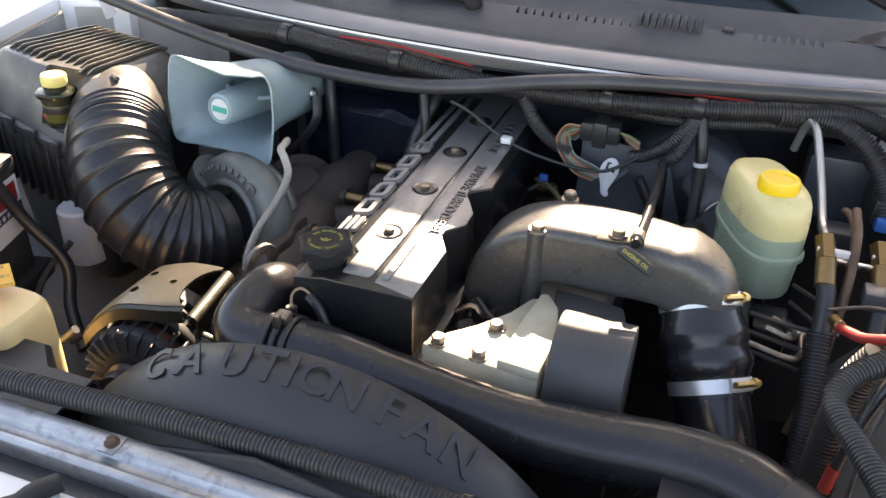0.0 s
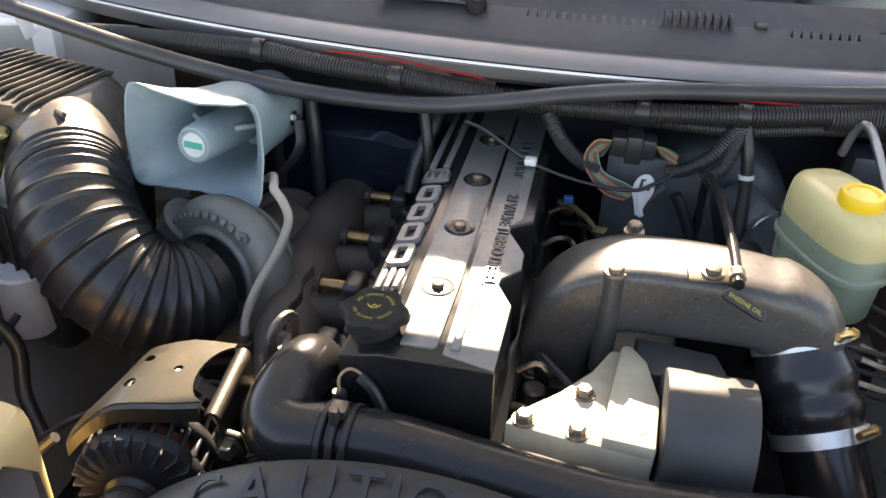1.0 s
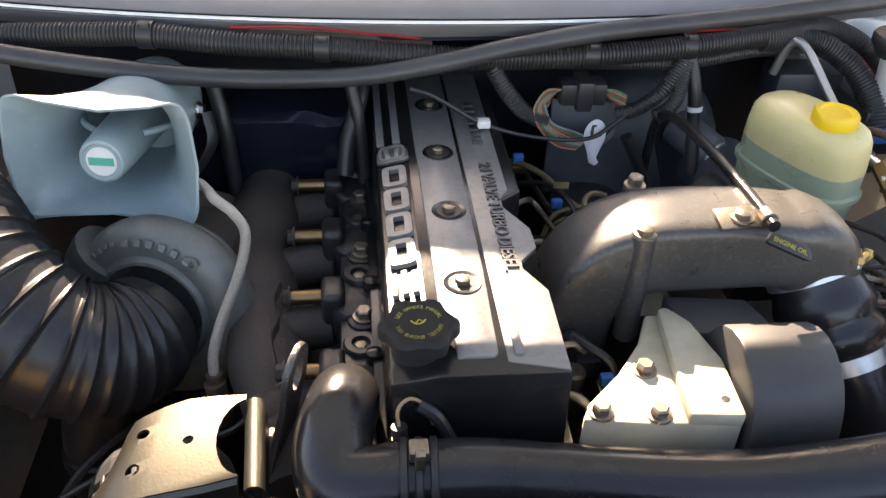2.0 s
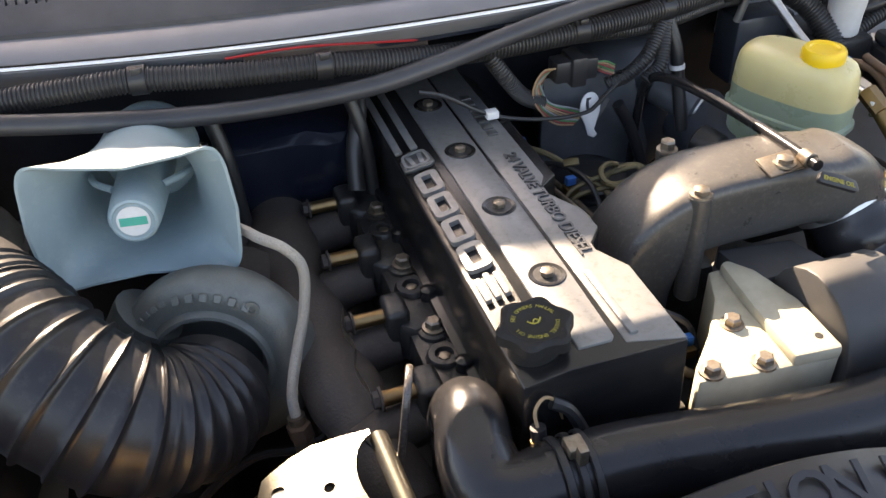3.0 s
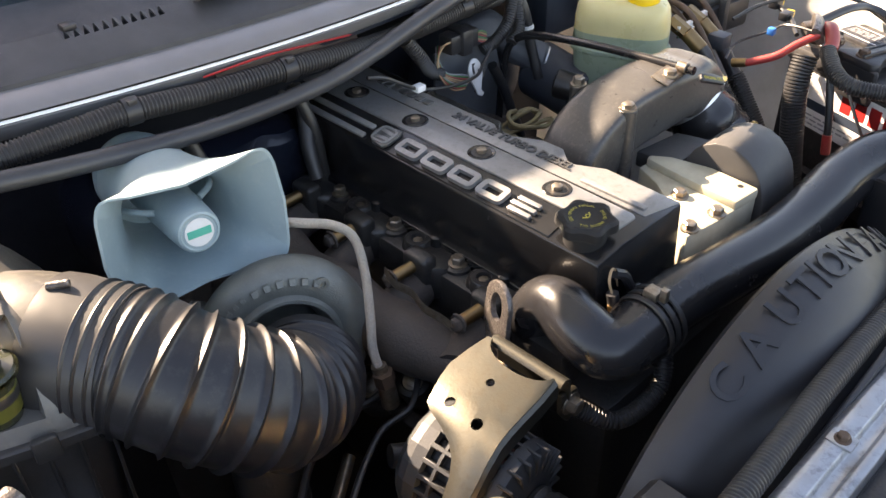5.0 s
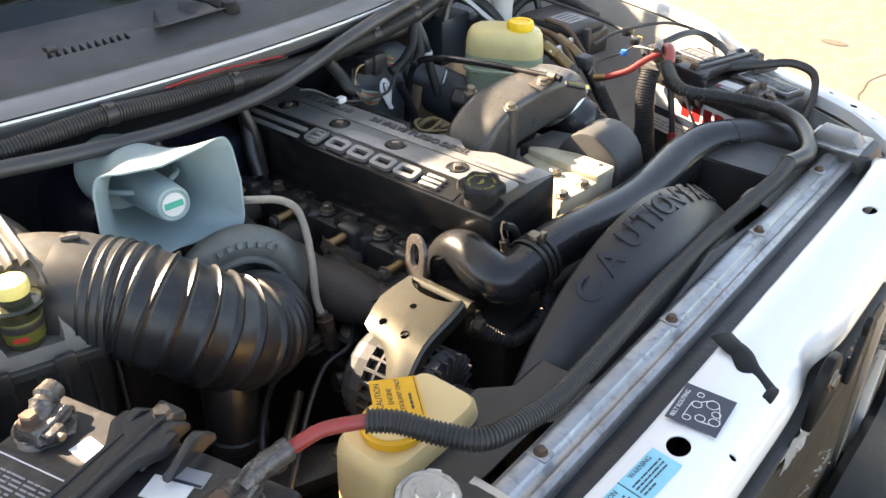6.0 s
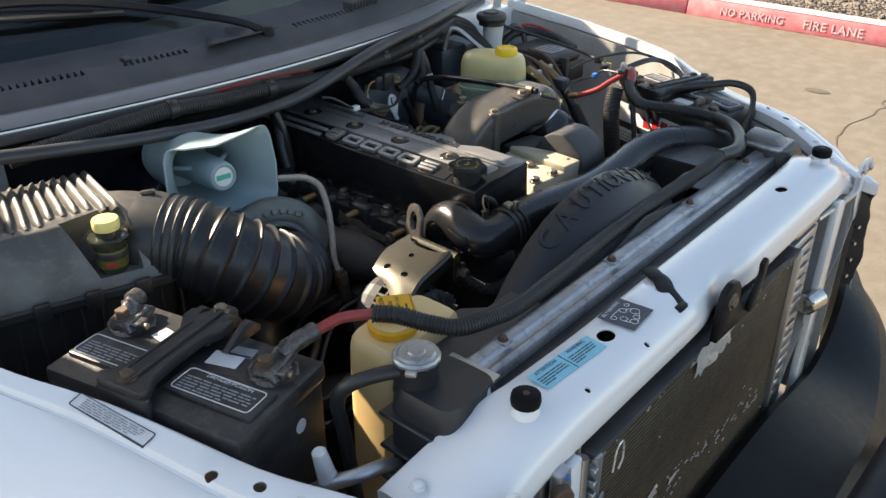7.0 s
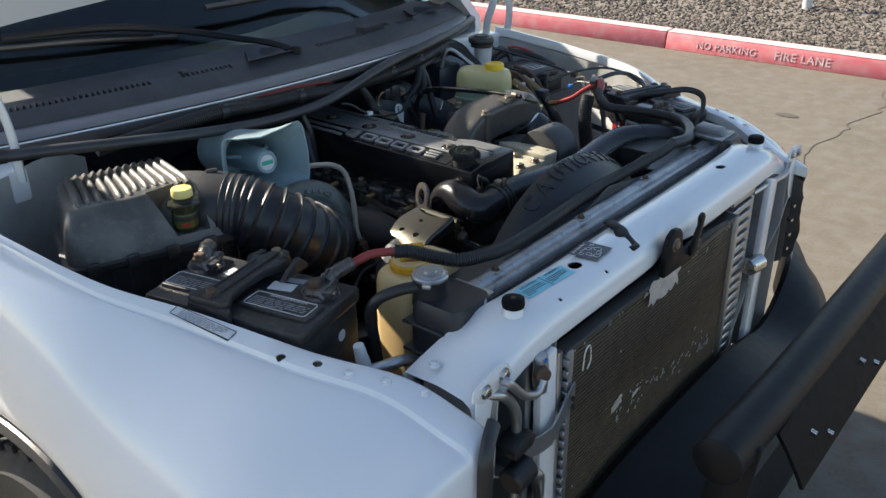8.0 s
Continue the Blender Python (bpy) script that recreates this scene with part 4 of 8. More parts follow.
rows = [[(-0.135 + 0.12 * i / 12, -0.06 + 0.006 * noise.noise((i * 0.9, j * 1.3, 0)), 1.066 + 0.012 * noise.noise((i * 0.7, j * 0.8, 5)) - 0.012 * j) for i in range(13)] for j in range(5)]
part("torn_foil", sheet(rows, 0.0006), M["foil"], cond, "crumpled silver foil tape", 15)
part("scratch", tube([(-0.36, -0.0545, 0.995), (-0.355, -0.0545, 1.03), (-0.34, -0.0545, 1.035), (-0.335, -0.0545, 1.005), (-0.345, -0.0545, 0.99)], 0.0018, 5, 0.005), M["foil"], cond)
ic = thing("intercooler", (0.34, -0.02, 0.8), "ribbed aluminium intercooler behind the condenser", "intercooler")
part("core_back", box(-0.50, 0.405, -0.012, 0.02, 0.55, 1.11, 0.003), M["core"], ic)
for k in range(20):
    z = 0.58 + 0.026 * k
    part("tube_rib", prism([(-0.045, z), (-0.012, z + 0.004), (-0.012, z + 0.02), (-0.045, z + 0.014)], 0.277, 0.395, 0.002, 1, plane="x"), M["aluminium"], ic)
    part("tube_rib", prism([(-0.03, z), (-0.012, z + 0.004), (-0.012, z + 0.02), (-0.03, z + 0.012)], -0.492, -0.43, 0.002, 1, plane="x"), M["aluminium"], ic)
for x0, x1 in ((0.395, 0.415), (-0.51, -0.492), (-0.43, -0.422)):
    part("end_rail", box(x0, x1, -0.04, 0.02, 0.55, 1.10, 0.003), M["aluminium"], ic)
part("end_stub", cyl((0.41, -0.05, 0.88), (0.46, -0.06, 0.88), 0.022, seg=20, chamfer=0.003), M["steel"], ic)
part("stay", tube([(0.40, -0.04, 1.07), (0.46, -0.05, 1.075), (0.56, -0.055, 1.07), (0.60, -0.05, 1.085)], 0.006, 8, 0.01), M["aluminium"], ic)
acl = thing("ac_pipes", (-0.5, -0.06, 0.9), "bent aluminium air conditioning pipes beside the condenser", "pipes")
part("pipe", tube([(-0.590, -0.050, 1.095), (-0.60, -0.066, 1.106), (-0.584, -0.07, 1.087), (-0.564, -0.07, 1.066), (-0.546, -0.07, 1.054), (-0.530, -0.07, 1.048), (-0.518, -0.07, 1.050), (-0.508, -0.07, 1.062)], 0.0072, 14, 0.004), M["aluminium"], acl)
part("pipe", tube([(-0.625, -0.035, 1.085), (-0.602, -0.055, 1.080), (-0.578, -0.057, 1.056), (-0.561, -0.057, 1.023), (-0.556, -0.055, 0.99), (-0.556, -0.055, 0.90), (-0.56, -0.05, 0.7)], 0.0085, 14, 0.006), M["aluminium"], acl)
part("pipe_block", prism([(-0.588, 0.958), (-0.54, 0.962), (-0.532, 0.978), (-0.545, 0.992), (-0.572, 0.988), (-0.590, 0.974)], -0.078, -0.040, 0.004, plane="y"), M["rubber"], acl, "black rubber pipe block")
part("stamped_arm", sheet([[(x, y, z + dz) for dz in (0.017, 0.013, 0.004, -0.004, -0.013, -0.017)] for x, y, z in ((-0.405, -0.068, 0.985), (-0.432, -0.070, 0.972), (-0.458, -0.074, 0.955), (-0.484, -0.077, 0.944), (-0.515, -0.074, 0.944), (-0.545, -0.066, 0.948))], 0.003), M["aluminium"], acl, "stamped aluminium arm")
part("pipe", tube([(-0.552, -0.06, 0.90), (-0.520, -0.07, 0.888), (-0.505, -0.07, 0.870), (-0.503, -0.068, 0.80)], 0.008, 12, 0.006), M["aluminium"], acl)
for z in (0.978, 0.962):
    part("arm_hole", cyl((-0.418, -0.0745, z), (-0.418, -0.071, z), 0.0045, seg=12), M["core"], acl)
part("manifold_block", prism([(-0.503, 1.092), (-0.482, 1.096), (-0.476, 1.06), (-0.480, 1.018), (-0.497, 1.022), (-0.505, 1.05)], -0.062, -0.045, 0.005, plane="y"), M["aluminium"], acl)
part("fitting", cyl((-0.508, -0.071, 1.068), (-0.500, -0.058, 1.068), 0.013, seg=24, chamfer=0.002), M["rusty"], acl, "rusty round end fitting")
part("service_tag", cyl((-0.492, -0.064, 1.086), (-0.492, -0.061, 1.086), 0.004, seg=12), M["blue"], acl)
for x in (-0.468, -0.45, -0.436):
    part("header", tube([(x, -0.05, 1.07), (x, -0.052, 0.9), (x, -0.05, 0.6)], 0.007, 10, 0.03), M["aluminium"], acl)
for k in range(22):
    part("bracket_tooth", box(-0.428, -0.42, -0.065, -0.05, 0.62 + 0.02 * k, 0.63 + 0.02 * k, 0.001, 1), M["aluminium"], acl)
part("clamp", cyl((-0.60, -0.075, 0.925), (-0.55, -0.075, 0.93), 0.022, seg=14, chamfer=0.004), M["rubber"], acl)
part("cable", tube([(-0.57, -0.08, 0.94), (-0.545, -0.09, 0.88), (-0.54, -0.085, 0.78), (-0.55, -0.07, 0.65)], 0.006, 8, 0.015), M["rubber"], acl)

bump = thing("front_bumper", (0, -0.2, 0.6), "heavy black steel front bumper wrapping round the corners", "bumper")


def bumper_row(x):
    a = abs(x) / 1.0
    yo = -0.27 + 0.235 * a ** 3.2
    yi = -0.066 + (0.02 if x < 0 else 0.105) * a ** (2 if x < 0 else 4)
    z = 0.735 - 0.06 * math.exp(-((a - 0.55) / 0.2) ** 2) - 0.01 * a ** 4
    return [(x, yi + 0.01, z - 0.2), (x, yi, z - 0.01), (x, yi - 0.015, z), (x, (yi + yo) / 2, z - 0.02), (x, yo + 0.03, z - 0.05), (x, yo, z - 0.08), (x, yo - 0.01, z - 0.25), (x, yo + 0.06, z - 0.36)]


part("top_pad", sheet([bumper_row(x)[:5] for x in span(-1.0, 1.04, 42)], 0.005), M["black_paint"], bump)
part("face_bar", sheet([bumper_row(x)[4:] for x in span(-1.0, 1.04, 42)], 0.005), M["black_paint"], bump)
bar = thing("push_bar", (0, -0.36, 1.0), "thick black tubular push bar standing off the bumper", "push bar")
part("top_tube", tube([(-0.475, -0.338, 1.022), (-0.2, -0.345, 1.018), (0.15, -0.348, 1.016), (0.55, -0.348, 1.012)], 0.036, 28, 0.03), M["black_paint"], bar)
part("end_cap", lathe([(0.036, 0), (0.036, 0.004), (0.03, 0.008), (0, 0.009)], aim((-0.473, -0.338, 1.022), (-0.6, -0.336, 1.023)), 28), M["black_paint"], bar, "black end cap")
for x in (-0.42, 0.46):
    part("upright", prism([(-0.34, 0.62), (-0.27, 0.62), (-0.32, 1.03), (-0.38, 1.03)], x - 0.006, x + 0.006, 0.002, plane="x"), M["black_paint"], bar)
flap = part("lower_panel", sheet([[(x, y, z) for x in span(-0.33, 0.52, 8)] for y, z in ((-0.375, 1.0), (-0.395, 0.972), (-0.418, 0.932), (-0.424, 0.918))], 0.006), M["matte_black"], bar, "black panel with bright rivets")
for x in (-0.24, 0.02, 0.28):
    part("rivet", cyl((x, -0.398, 0.962), (x, -0.408, 0.960), 0.0042, seg=10), M["steel"], bar)
    part("rivet", cyl((x + 0.05, -0.412, 0.938), (x + 0.05, -0.422, 0.936), 0.0042, seg=10), M["steel"], bar)

# ---- radiator, fan shroud ----
rad = thing("radiator", (0, 0.1, 0.8), "radiator with aluminium top rail and black plastic end tanks", "radiator")
part("core", box(-0.45, 0.46, 0.075, 0.125, 0.5, 1.120, 0.002), M["core"], rad)
part("top_rail", prism([(0.080, 1.118), (0.081, 1.138), (0.090, 1.140), (0.093, 1.134), (0.103, 1.134), (0.106, 1.141), (0.122, 1.142), (0.128, 1.138), (0.129, 1.118)], -0.462, 0.50, 0.0012, 1, plane="x"), M["rail"], rad)
part("front_core_edge", box(-0.46, 0.50, 0.052, 0.079, 1.03, 1.121, 0.002), M["engine"], rad)
fins = bmesh.new()
for i in range(150):
    x = -0.455 + 0.0063 * i
    join(fins, box(x, x + 0.0022, 0.049, 0.062, 1.04, 1.112, 0))
tagged(part("fin_pack", fins, M["core"], rad, "fine dark cooling fins"), "fine dark cooling fins", kind="stuff")
for s, x0, x1 in ((-1, -0.565, -0.455), (1, 0.47, 0.56)):
    part("end_tank", sweep([[(((x0 + x1) / 2) + a * k, 0.105 + b * k, z) for a, b in squircle((x1 - x0) / 2, 0.052, 24, 5)] for z, k in ((0.5, 0.9), (0.52, 1.0), (1.10, 1.0), (1.135, 0.97), (1.15, 0.85))]), M["plastic"], rad, "ribbed black end tank")
    for k in range(6):
        z = 0.86 + 0.05 * k
        part("tank_rib", box(x0 - 0.008, x1 - 0.01, 0.05, 0.16, z, z + 0.006, 0.002, 1), M["plastic"], rad)
part("filler_neck", lathe([(0.03, 0), (0.026, 0.03), (0.03, 0.045), (0.0, 0.045)], Matrix.Translation((-0.526, 0.138, 1.135)), 24), M["plastic"], rad)
prof = [(0.036, 0.0), (0.037, 0.006), (0.0345, 0.009), (0.027, 0.0085), (0.024, 0.011), (0.013, 0.011), (0.011, 0.0135), (0.0, 0.0135)]
bm = lathe(prof, None, 48)
for v in bm.verts:
    r = v.co.xy.length
    if r > 0.03:
        k = 0.90 + 0.010 * math.cos(16 * math.atan2(v.co.y, v.co.x))
        v.co.x *= k
        v.co.y *= k
cap = part("filler_cap", moved(bm, Matrix.Translation((-0.526, 0.138, 1.178)) @ Matrix.Diagonal((0.9, 0.9, 1, 1))), M["rail"], rad, "round aluminium pressure cap with scalloped edge")
for a in (30, 210):
    part("ear", moved(box(0.026, 0.036, -0.007, 0.007, -0.003, 0.004, 0.002), Matrix.Translation((-0.526, 0.138, 1.178)) @ Matrix.Rotation(radians(a), 4, "Z")), M["aluminium"], cap)
for x in (-0.385, -0.105, 0.16, 0.40):
    b = thing("rail_clip", (x, 0.112, 1.141), "small rusty clip bolt on the radiator rail", "clip", "radiator rail clips")
    part("tab", box(x - 0.009, x + 0.009, 0.100, 0.124, 1.1405, 1.1435, 0.001), M["rail"], b)
    part("bolt", hexbolt((x, 0.112, 1.143), 0.005, 0.007), M["rusty"], b)
bk = thing("radiator_end_bracket", (-0.478, 0.06, 1.13), "bent bright aluminium bracket at the radiator end", "bracket")
part("bracket", sheet([[(-0.452, y, 1.146), (-0.466, y - 0.002, 1.147), (-0.478, y - 0.004, 1.143)] for y in span(0.142, 0.066, 6)], 0.003), M["aluminium"], bk, "stamped end flange")
part("bracket", tube([(-0.474, 0.075, 1.146), (-0.484, 0.064, 1.144), (-0.492, 0.056, 1.132), (-0.493, 0.053, 1.10)], 0.006, 8, 0.005, flat=0.4), M["aluminium"], bk)
bk2 = thing("radiator_end_bracket", (0.52, 0.1, 1.14), "stamped bright aluminium bracket at the radiator end", "bracket")
part("plate", box(0.475, 0.555, 0.075, 0.165, 1.146, 1.154, 0.003), M["rail"], bk2)
part("fold", prism([(0.08, 1.153), (0.095, 1.168), (0.15, 1.171), (0.16, 1.153)], 0.49, 0.53, 0.002, plane="x"), M["grey_edge"], bk2)

shr = thing("fan_shroud", (0.05, 0.18, 1.1), "dull black plastic fan shroud with a raised fan warning", "fan shroud")
CX, CZ, R = 0.035, 0.86, 0.335


def shroud_row(a):
    """One rib of the dome: from the radiator over the shoulder to the rear lip."""
    ca, sa = math.cos(radians(a)), math.sin(radians(a))
    out = []
    for y, r in ((0.132, R - 0.062), (0.15, R - 0.050), (0.175, R - 0.026), (0.195, R - 0.010), (0.212, R - 0.002), (0.230, R), (0.244, R - 0.002), (0.250, R - 0.010), (0.252, R - 0.03), (0.252, R - 0.06)):
        out.append((CX + r * ca, y, CZ + r * sa))
    return out


part("dome", sheet([shroud_row(a) for a in span(40, 152, 50)], 0.004), M["plastic"], shr)
part("base_plate", prism([(-0.46, 0.62), (0.46, 0.62), (0.46, 1.125), (0.33, 1.13), (0.24, 1.13), (0.035, 1.16), (-0.19, 1.11), (-0.27, 1.10), (-0.46, 1.10)], 0.126, 0.133, 0.002, plane="y"), M["plastic"], shr)
part("left_wing", sheet([[(x, y + 0.03 * (x < -0.30), z) for x in span(-0.46, -0.22, 9)] for y, z in ((0.13, 1.098), (0.17, 1.100), (0.215, 1.100), (0.223, 1.092), (0.224, 0.95))], 0.004), M["plastic"], shr)
boxed = part("right_box", sheet([[(x, y, z) for x in span(0.285, 0.50, 9)] for y, z in ((0.133, 1.112), (0.15, 1.116), (0.288, 1.116), (0.297, 1.110), (0.299, 1.04))], 0.004), M["plastic"], shr, "flat shroud shelf with a square opening")
cut(boxed, box(0.20, 0.384, 0.180, 0.34, 0.90, 1.2, 0))
part("opening_wall", box(0.382, 0.386, 0.180, 0.296, 0.95, 1.113, 0), M["plastic"], shr)
part("opening_wall", box(0.286, 0.382, 0.176, 0.180, 0.95, 1.113, 0), M["plastic"], shr)
text = "CAUTION FAN"
angles = [118.8, 110.5, 101.5, 94.8, 90.7, 86.0, 80.8, 77, 73.0, 66.8, 59.8]
for ch, a in zip(text, angles):
    if ch != " ":
        ca, sa = math.cos(radians(a)), math.sin(radians(a))
        m = frame_of((CX + (R - 0.0015) * ca, 0.212, CZ + (R - 0.0015) * sa), (sa, 0, -ca), (0.93 * ca, -0.36, 0.93 * sa))
        part("raised_letter", lettering(ch, 0.049, 0.0011, m, bold=0.0006), M["plastic"], shr)

# ---- engine ----
eng = thing("diesel_engine", (0, 0.7, 0.8), "grimy black inline diesel engine block and cylinder head", "engine")
part("block", box(-0.14, 0.12, 0.42, 1.04, 0.45, 0.90, 0.01), M["engine"], eng)
part("cylinder_head", box(-0.118, 0.098, 0.425, 1.03, 0.88, 1.062, 0.006), M["engine"], eng)
part("gasket_rail", prism([(-0.085, 0.402), (0.093, 0.402), (0.096, 0.52), (0.096, 1.02), (-0.085, 1.02)], 1.055, 1.078, 0.003), M["cover"], eng)
PORTS = [0.516 + 0.118 * k for k in range(5)]


def rough_up(bm, amount, scale):
    """Uneven cast skin."""
    for v in bm.verts:
        v.co += Vector((noise.noise(v.co * scale), noise.noise(v.co * scale + Vector((3, 7, 1))), noise.noise(v.co * scale + Vector((9, 2, 5))))) * amount
    return bm


for y in PORTS:
    part("port_pad", rough_up(prism([(-0.078, y - 0.030), (-0.112, y - 0.034), (-0.126, y - 0.022), (-0.124, y + 0.018), (-0.112, y + 0.030), (-0.114, y + 0.048), (-0.100, y + 0.060), (-0.078, y + 0.062)], 1.02, 1.071, 0.006), 0.002, 60), M["engine"], eng)
    part("port_flange", rough_up(box(-0.138, -0.112, y - 0.022, y + 0.020, 1.015, 1.086, 0.007, 3), 0.0015, 70), M["engine"], eng)
    part("ring_boss", lathe([(0.019, -0.012), (0.0185, 0.004), (0.0165, 0.0065), (0.010, 0.0065), (0.0092, 0.001), (0, 0.001)], Matrix.Translation((-0.096, y + 0.034, 1.070)), 22), M["engine"], eng)
    part("socket_screw", hexbolt((-0.096, y + 0.034, 1.071), 0.0058, 0.003, washer=False), M["bolt"], eng)
    part("bolt_pad", lathe([(0.020, -0.03), (0.017, 0.0), (0.012, 0.002), (0, 0.002)], Matrix.Translation((-0.092, y + 0.083, 1.066)), 16), M["engine"], eng)
    part("head_bolt", hexbolt((-0.092, y + 0.083, 1.069), 0.0082, 0.011), M["bolt"], eng)
    part("port_sleeve", cyl((-0.132, y, 1.070), (-0.172, y + 0.001, 1.069), 0.0082, seg=14, chamfer=0.001), M["brass"], eng, "brassy exhaust stud spacer")
    part("stud_nut", hexbolt((-0.172, y + 0.001, 1.069), 0.0082, 0.009, (-1, 0, 0)), M["castiron"], eng)
    part("cover_stud", lathe([(0.009, -0.014), (0.0085, 0.0), (0.005, 0.002), (0, 0.002)], Matrix.Translation((-0.083, y + 0.012, 1.083)), 12), M["cover"], eng)
part("head_ledge", rough_up(prism([(-0.078, 0.43), (-0.116, 0.43), (-0.118, 0.70), (-0.116, 1.02), (-0.078, 1.02)], 1.02, 1.058, 0.004), 0.0025, 45), M["engine"], eng)
part("lower_front", box(-0.13, 0.22, 0.33, 0.43, 0.45, 1.03, 0.02), M["engine"], eng)
part("pulley", lathe([(0, 0.0), (0.09, 0.0), (0.09, 0.008), (0.08, 0.012), (0.09, 0.016), (0.09, 0.03), (0, 0.03)], aim((0.03, 0.31, 0.80), (0.03, 0.20, 0.80)), 32), M["engine"], eng)
part("front_rail", box(-0.06, 0.07, 0.396, 0.42, 1.062, 1.082, 0.003), M["cover"], eng)
part("rail_bolt", hexbolt((0.02, 0.398, 1.072), 0.006, 0.006, (0, -1, 0)), M["steel"], eng)

vc = thing("valve_cover", (0, 0.7, 1.08), "black and satin grey diesel valve cover with raised lettering", "valve cover")
OUT = [(-0.076, 0.400), (-0.035, 0.397), (0.083, 0.397), (0.0845, 0.512), (0.066, 0.545), (0.0675, 0.555), (0.086, 0.578), (0.0855, 0.615), (0.061, 0.660), (0.063, 0.670), (0.088, 0.690), (0.088, 0.95), (0.075, 0.985), (0.07, 1.02), (-0.076, 1.02)]
bm = bmesh.new()
lo = [bm.verts.new((x, y, 1.078)) for x, y in OUT]


def top_z(x):
    return 1.1685 - 0.010 * max(-(x + 0.035) / 0.04, 0)


hi = [bm.verts.new((x - math.copysign(0.003, x), y + (0.003 if y < 0.5 else 0), top_z(x))) for x, y in OUT]
mid = [bm.verts.new((-0.035, y, 1.1685)) for y in (1.02,)]
n = len(OUT)
for i in range(n):
    j = (i + 1) % n
    bm.faces.new((lo[i], lo[j], hi[j], hi[i]))
bm.faces.new(lo)
bm.faces.new([hi[0], hi[1], mid[0], hi[-1]])
bm.faces.new([hi[i] for i in range(1, n - 1)] + [mid[0]])
bmesh.ops.recalc_face_normals(bm, faces=bm.faces)
bevel(bm, 0.003, 2, 20)
part("shell", bm, M["cover"], vc)
part("centre_panel", prism([(-0.026, 0.475), (-0.016, 0.465), (-0.016, 0.420), (0.016, 0.420), (0.020, 0.425), (0.0225, 0.54), (0.0225, 1.01), (-0.026, 1.01)], 1.1665, 1.1715, 0.0016), M["cover_silver"], vc, "raised satin grey centre panel")
part("right_field", prism([(0.027, 0.415), (0.079, 0.402), (0.0805, 0.51), (0.062, 0.545), (0.063, 0.557), (0.082, 0.58), (0.0815, 0.613), (0.057, 0.66), (0.059, 0.672), (0.070, 0.69), (0.070, 1.0), (0.027, 1.0)], 1.167, 1.1698, 0.001), M["cover_silver"], vc, "satin grey side field")
part("left_field", moved(box(-0.018, 0.018, 0.475, 0.76, -0.0006, 0.0016, 0.0008, 1), frame_of((-0.053, 0, 1.1632), (1, 0, 0.22), (-0.22, 0, 1))), M["cover"], vc, "gloss black side field")
part("rib", prism([(0.0335, 0.421), (0.042, 0.421), (0.042, 0.515), (0.0335, 0.515)], 1.169, 1.1735, 0.0015), M["cover_silver"], vc)
LEFT = frame_of((-0.053, 0, 1.1652), (0, 1, 0), (-0.22, 0, 1))
for x in (-0.066, -0.047):
    part("rib", moved(box(0.802, 1.005, -0.0045, 0.0045, -0.001, 0.0035, 0.0016), frame_of((x, 0, 1.1652 - 0.22 * (-0.053 - x)), (0, 1, 0), (-0.22, 0, 1))), M["cover_silver"], vc)
part("emblem_shield", moved(prism([(-0.019, 0.015), (-0.018, -0.006), (-0.012, -0.016), (0, -0.021), (0.012, -0.016), (0.018, -0.006), (0.019, 0.015), (0.011, 0.019), (-0.011, 0.019)], 0, 0.005, 0.0015), LEFT @ Matrix.Translation((0.774, 0, 0)) @ Matrix.Rotation(radians(90), 4, "Z")), M["emblem"], vc, "plain raised shield shape")
part("emblem_inner", moved(ring_frame(0.031, 0.031, 0.008, 0.0032, 0.0016, Matrix.Translation((0, 0, 0.0048))), LEFT @ Matrix.Translation((0.774, 0, 0)) @ Matrix.Rotation(radians(90), 4, "Z")), M["cover_silver"], vc)
for dx in (-0.006, 0.006):
    part("emblem_rib", moved(box(dx - 0.0028, dx + 0.0028, -0.011, 0.011, 0.0045, 0.0066, 0.001), LEFT @ Matrix.Translation((0.774, 0, 0)) @ Matrix.Rotation(radians(90 + 900 * dx), 4, "Z")), M["cover_silver"], vc)
for k in range(4):
    y = 0.722 - 0.0485 * k
    part("raised_block", ring_frame(0.042, 0.027, 0.007, 0.0078, 0.0058, LEFT @ Matrix.Translation((y, 0, 0))), M["cover_silver"], vc, "plain raised ring shape")
for dy in (-0.0098, 0.0, 0.0098):
    part("raised_bar", moved(box(0.509, 0.546 - 0.3 * abs(dy), dy - 0.0032, dy + 0.0032, 0, 0.0058, 0.0012), LEFT), M["cover_silver"], vc, "plain raised bar")
RIGHT = frame_of((0.0505, 0, 1.1695), (0, -1, 0), (0, 0, 1))
part("raised_lettering", lettering("24 VALVE TURBO DIESEL", 0.0205, 0.0018, RIGHT @ Matrix.Translation((-0.643, 0.0, 0.0008)), 0.92, bold=0.0003), M["emblem"], vc, "raised words 24 VALVE TURBO DIESEL")
for k in range(7):
    part("raised_bar", moved(box(-0.905 + 0.0165 * k, -0.893 + 0.0165 * k, -0.0065, 0.0065, 0, 0.0028, 0.0008), RIGHT), M["emblem"], vc, "plain raised bar")
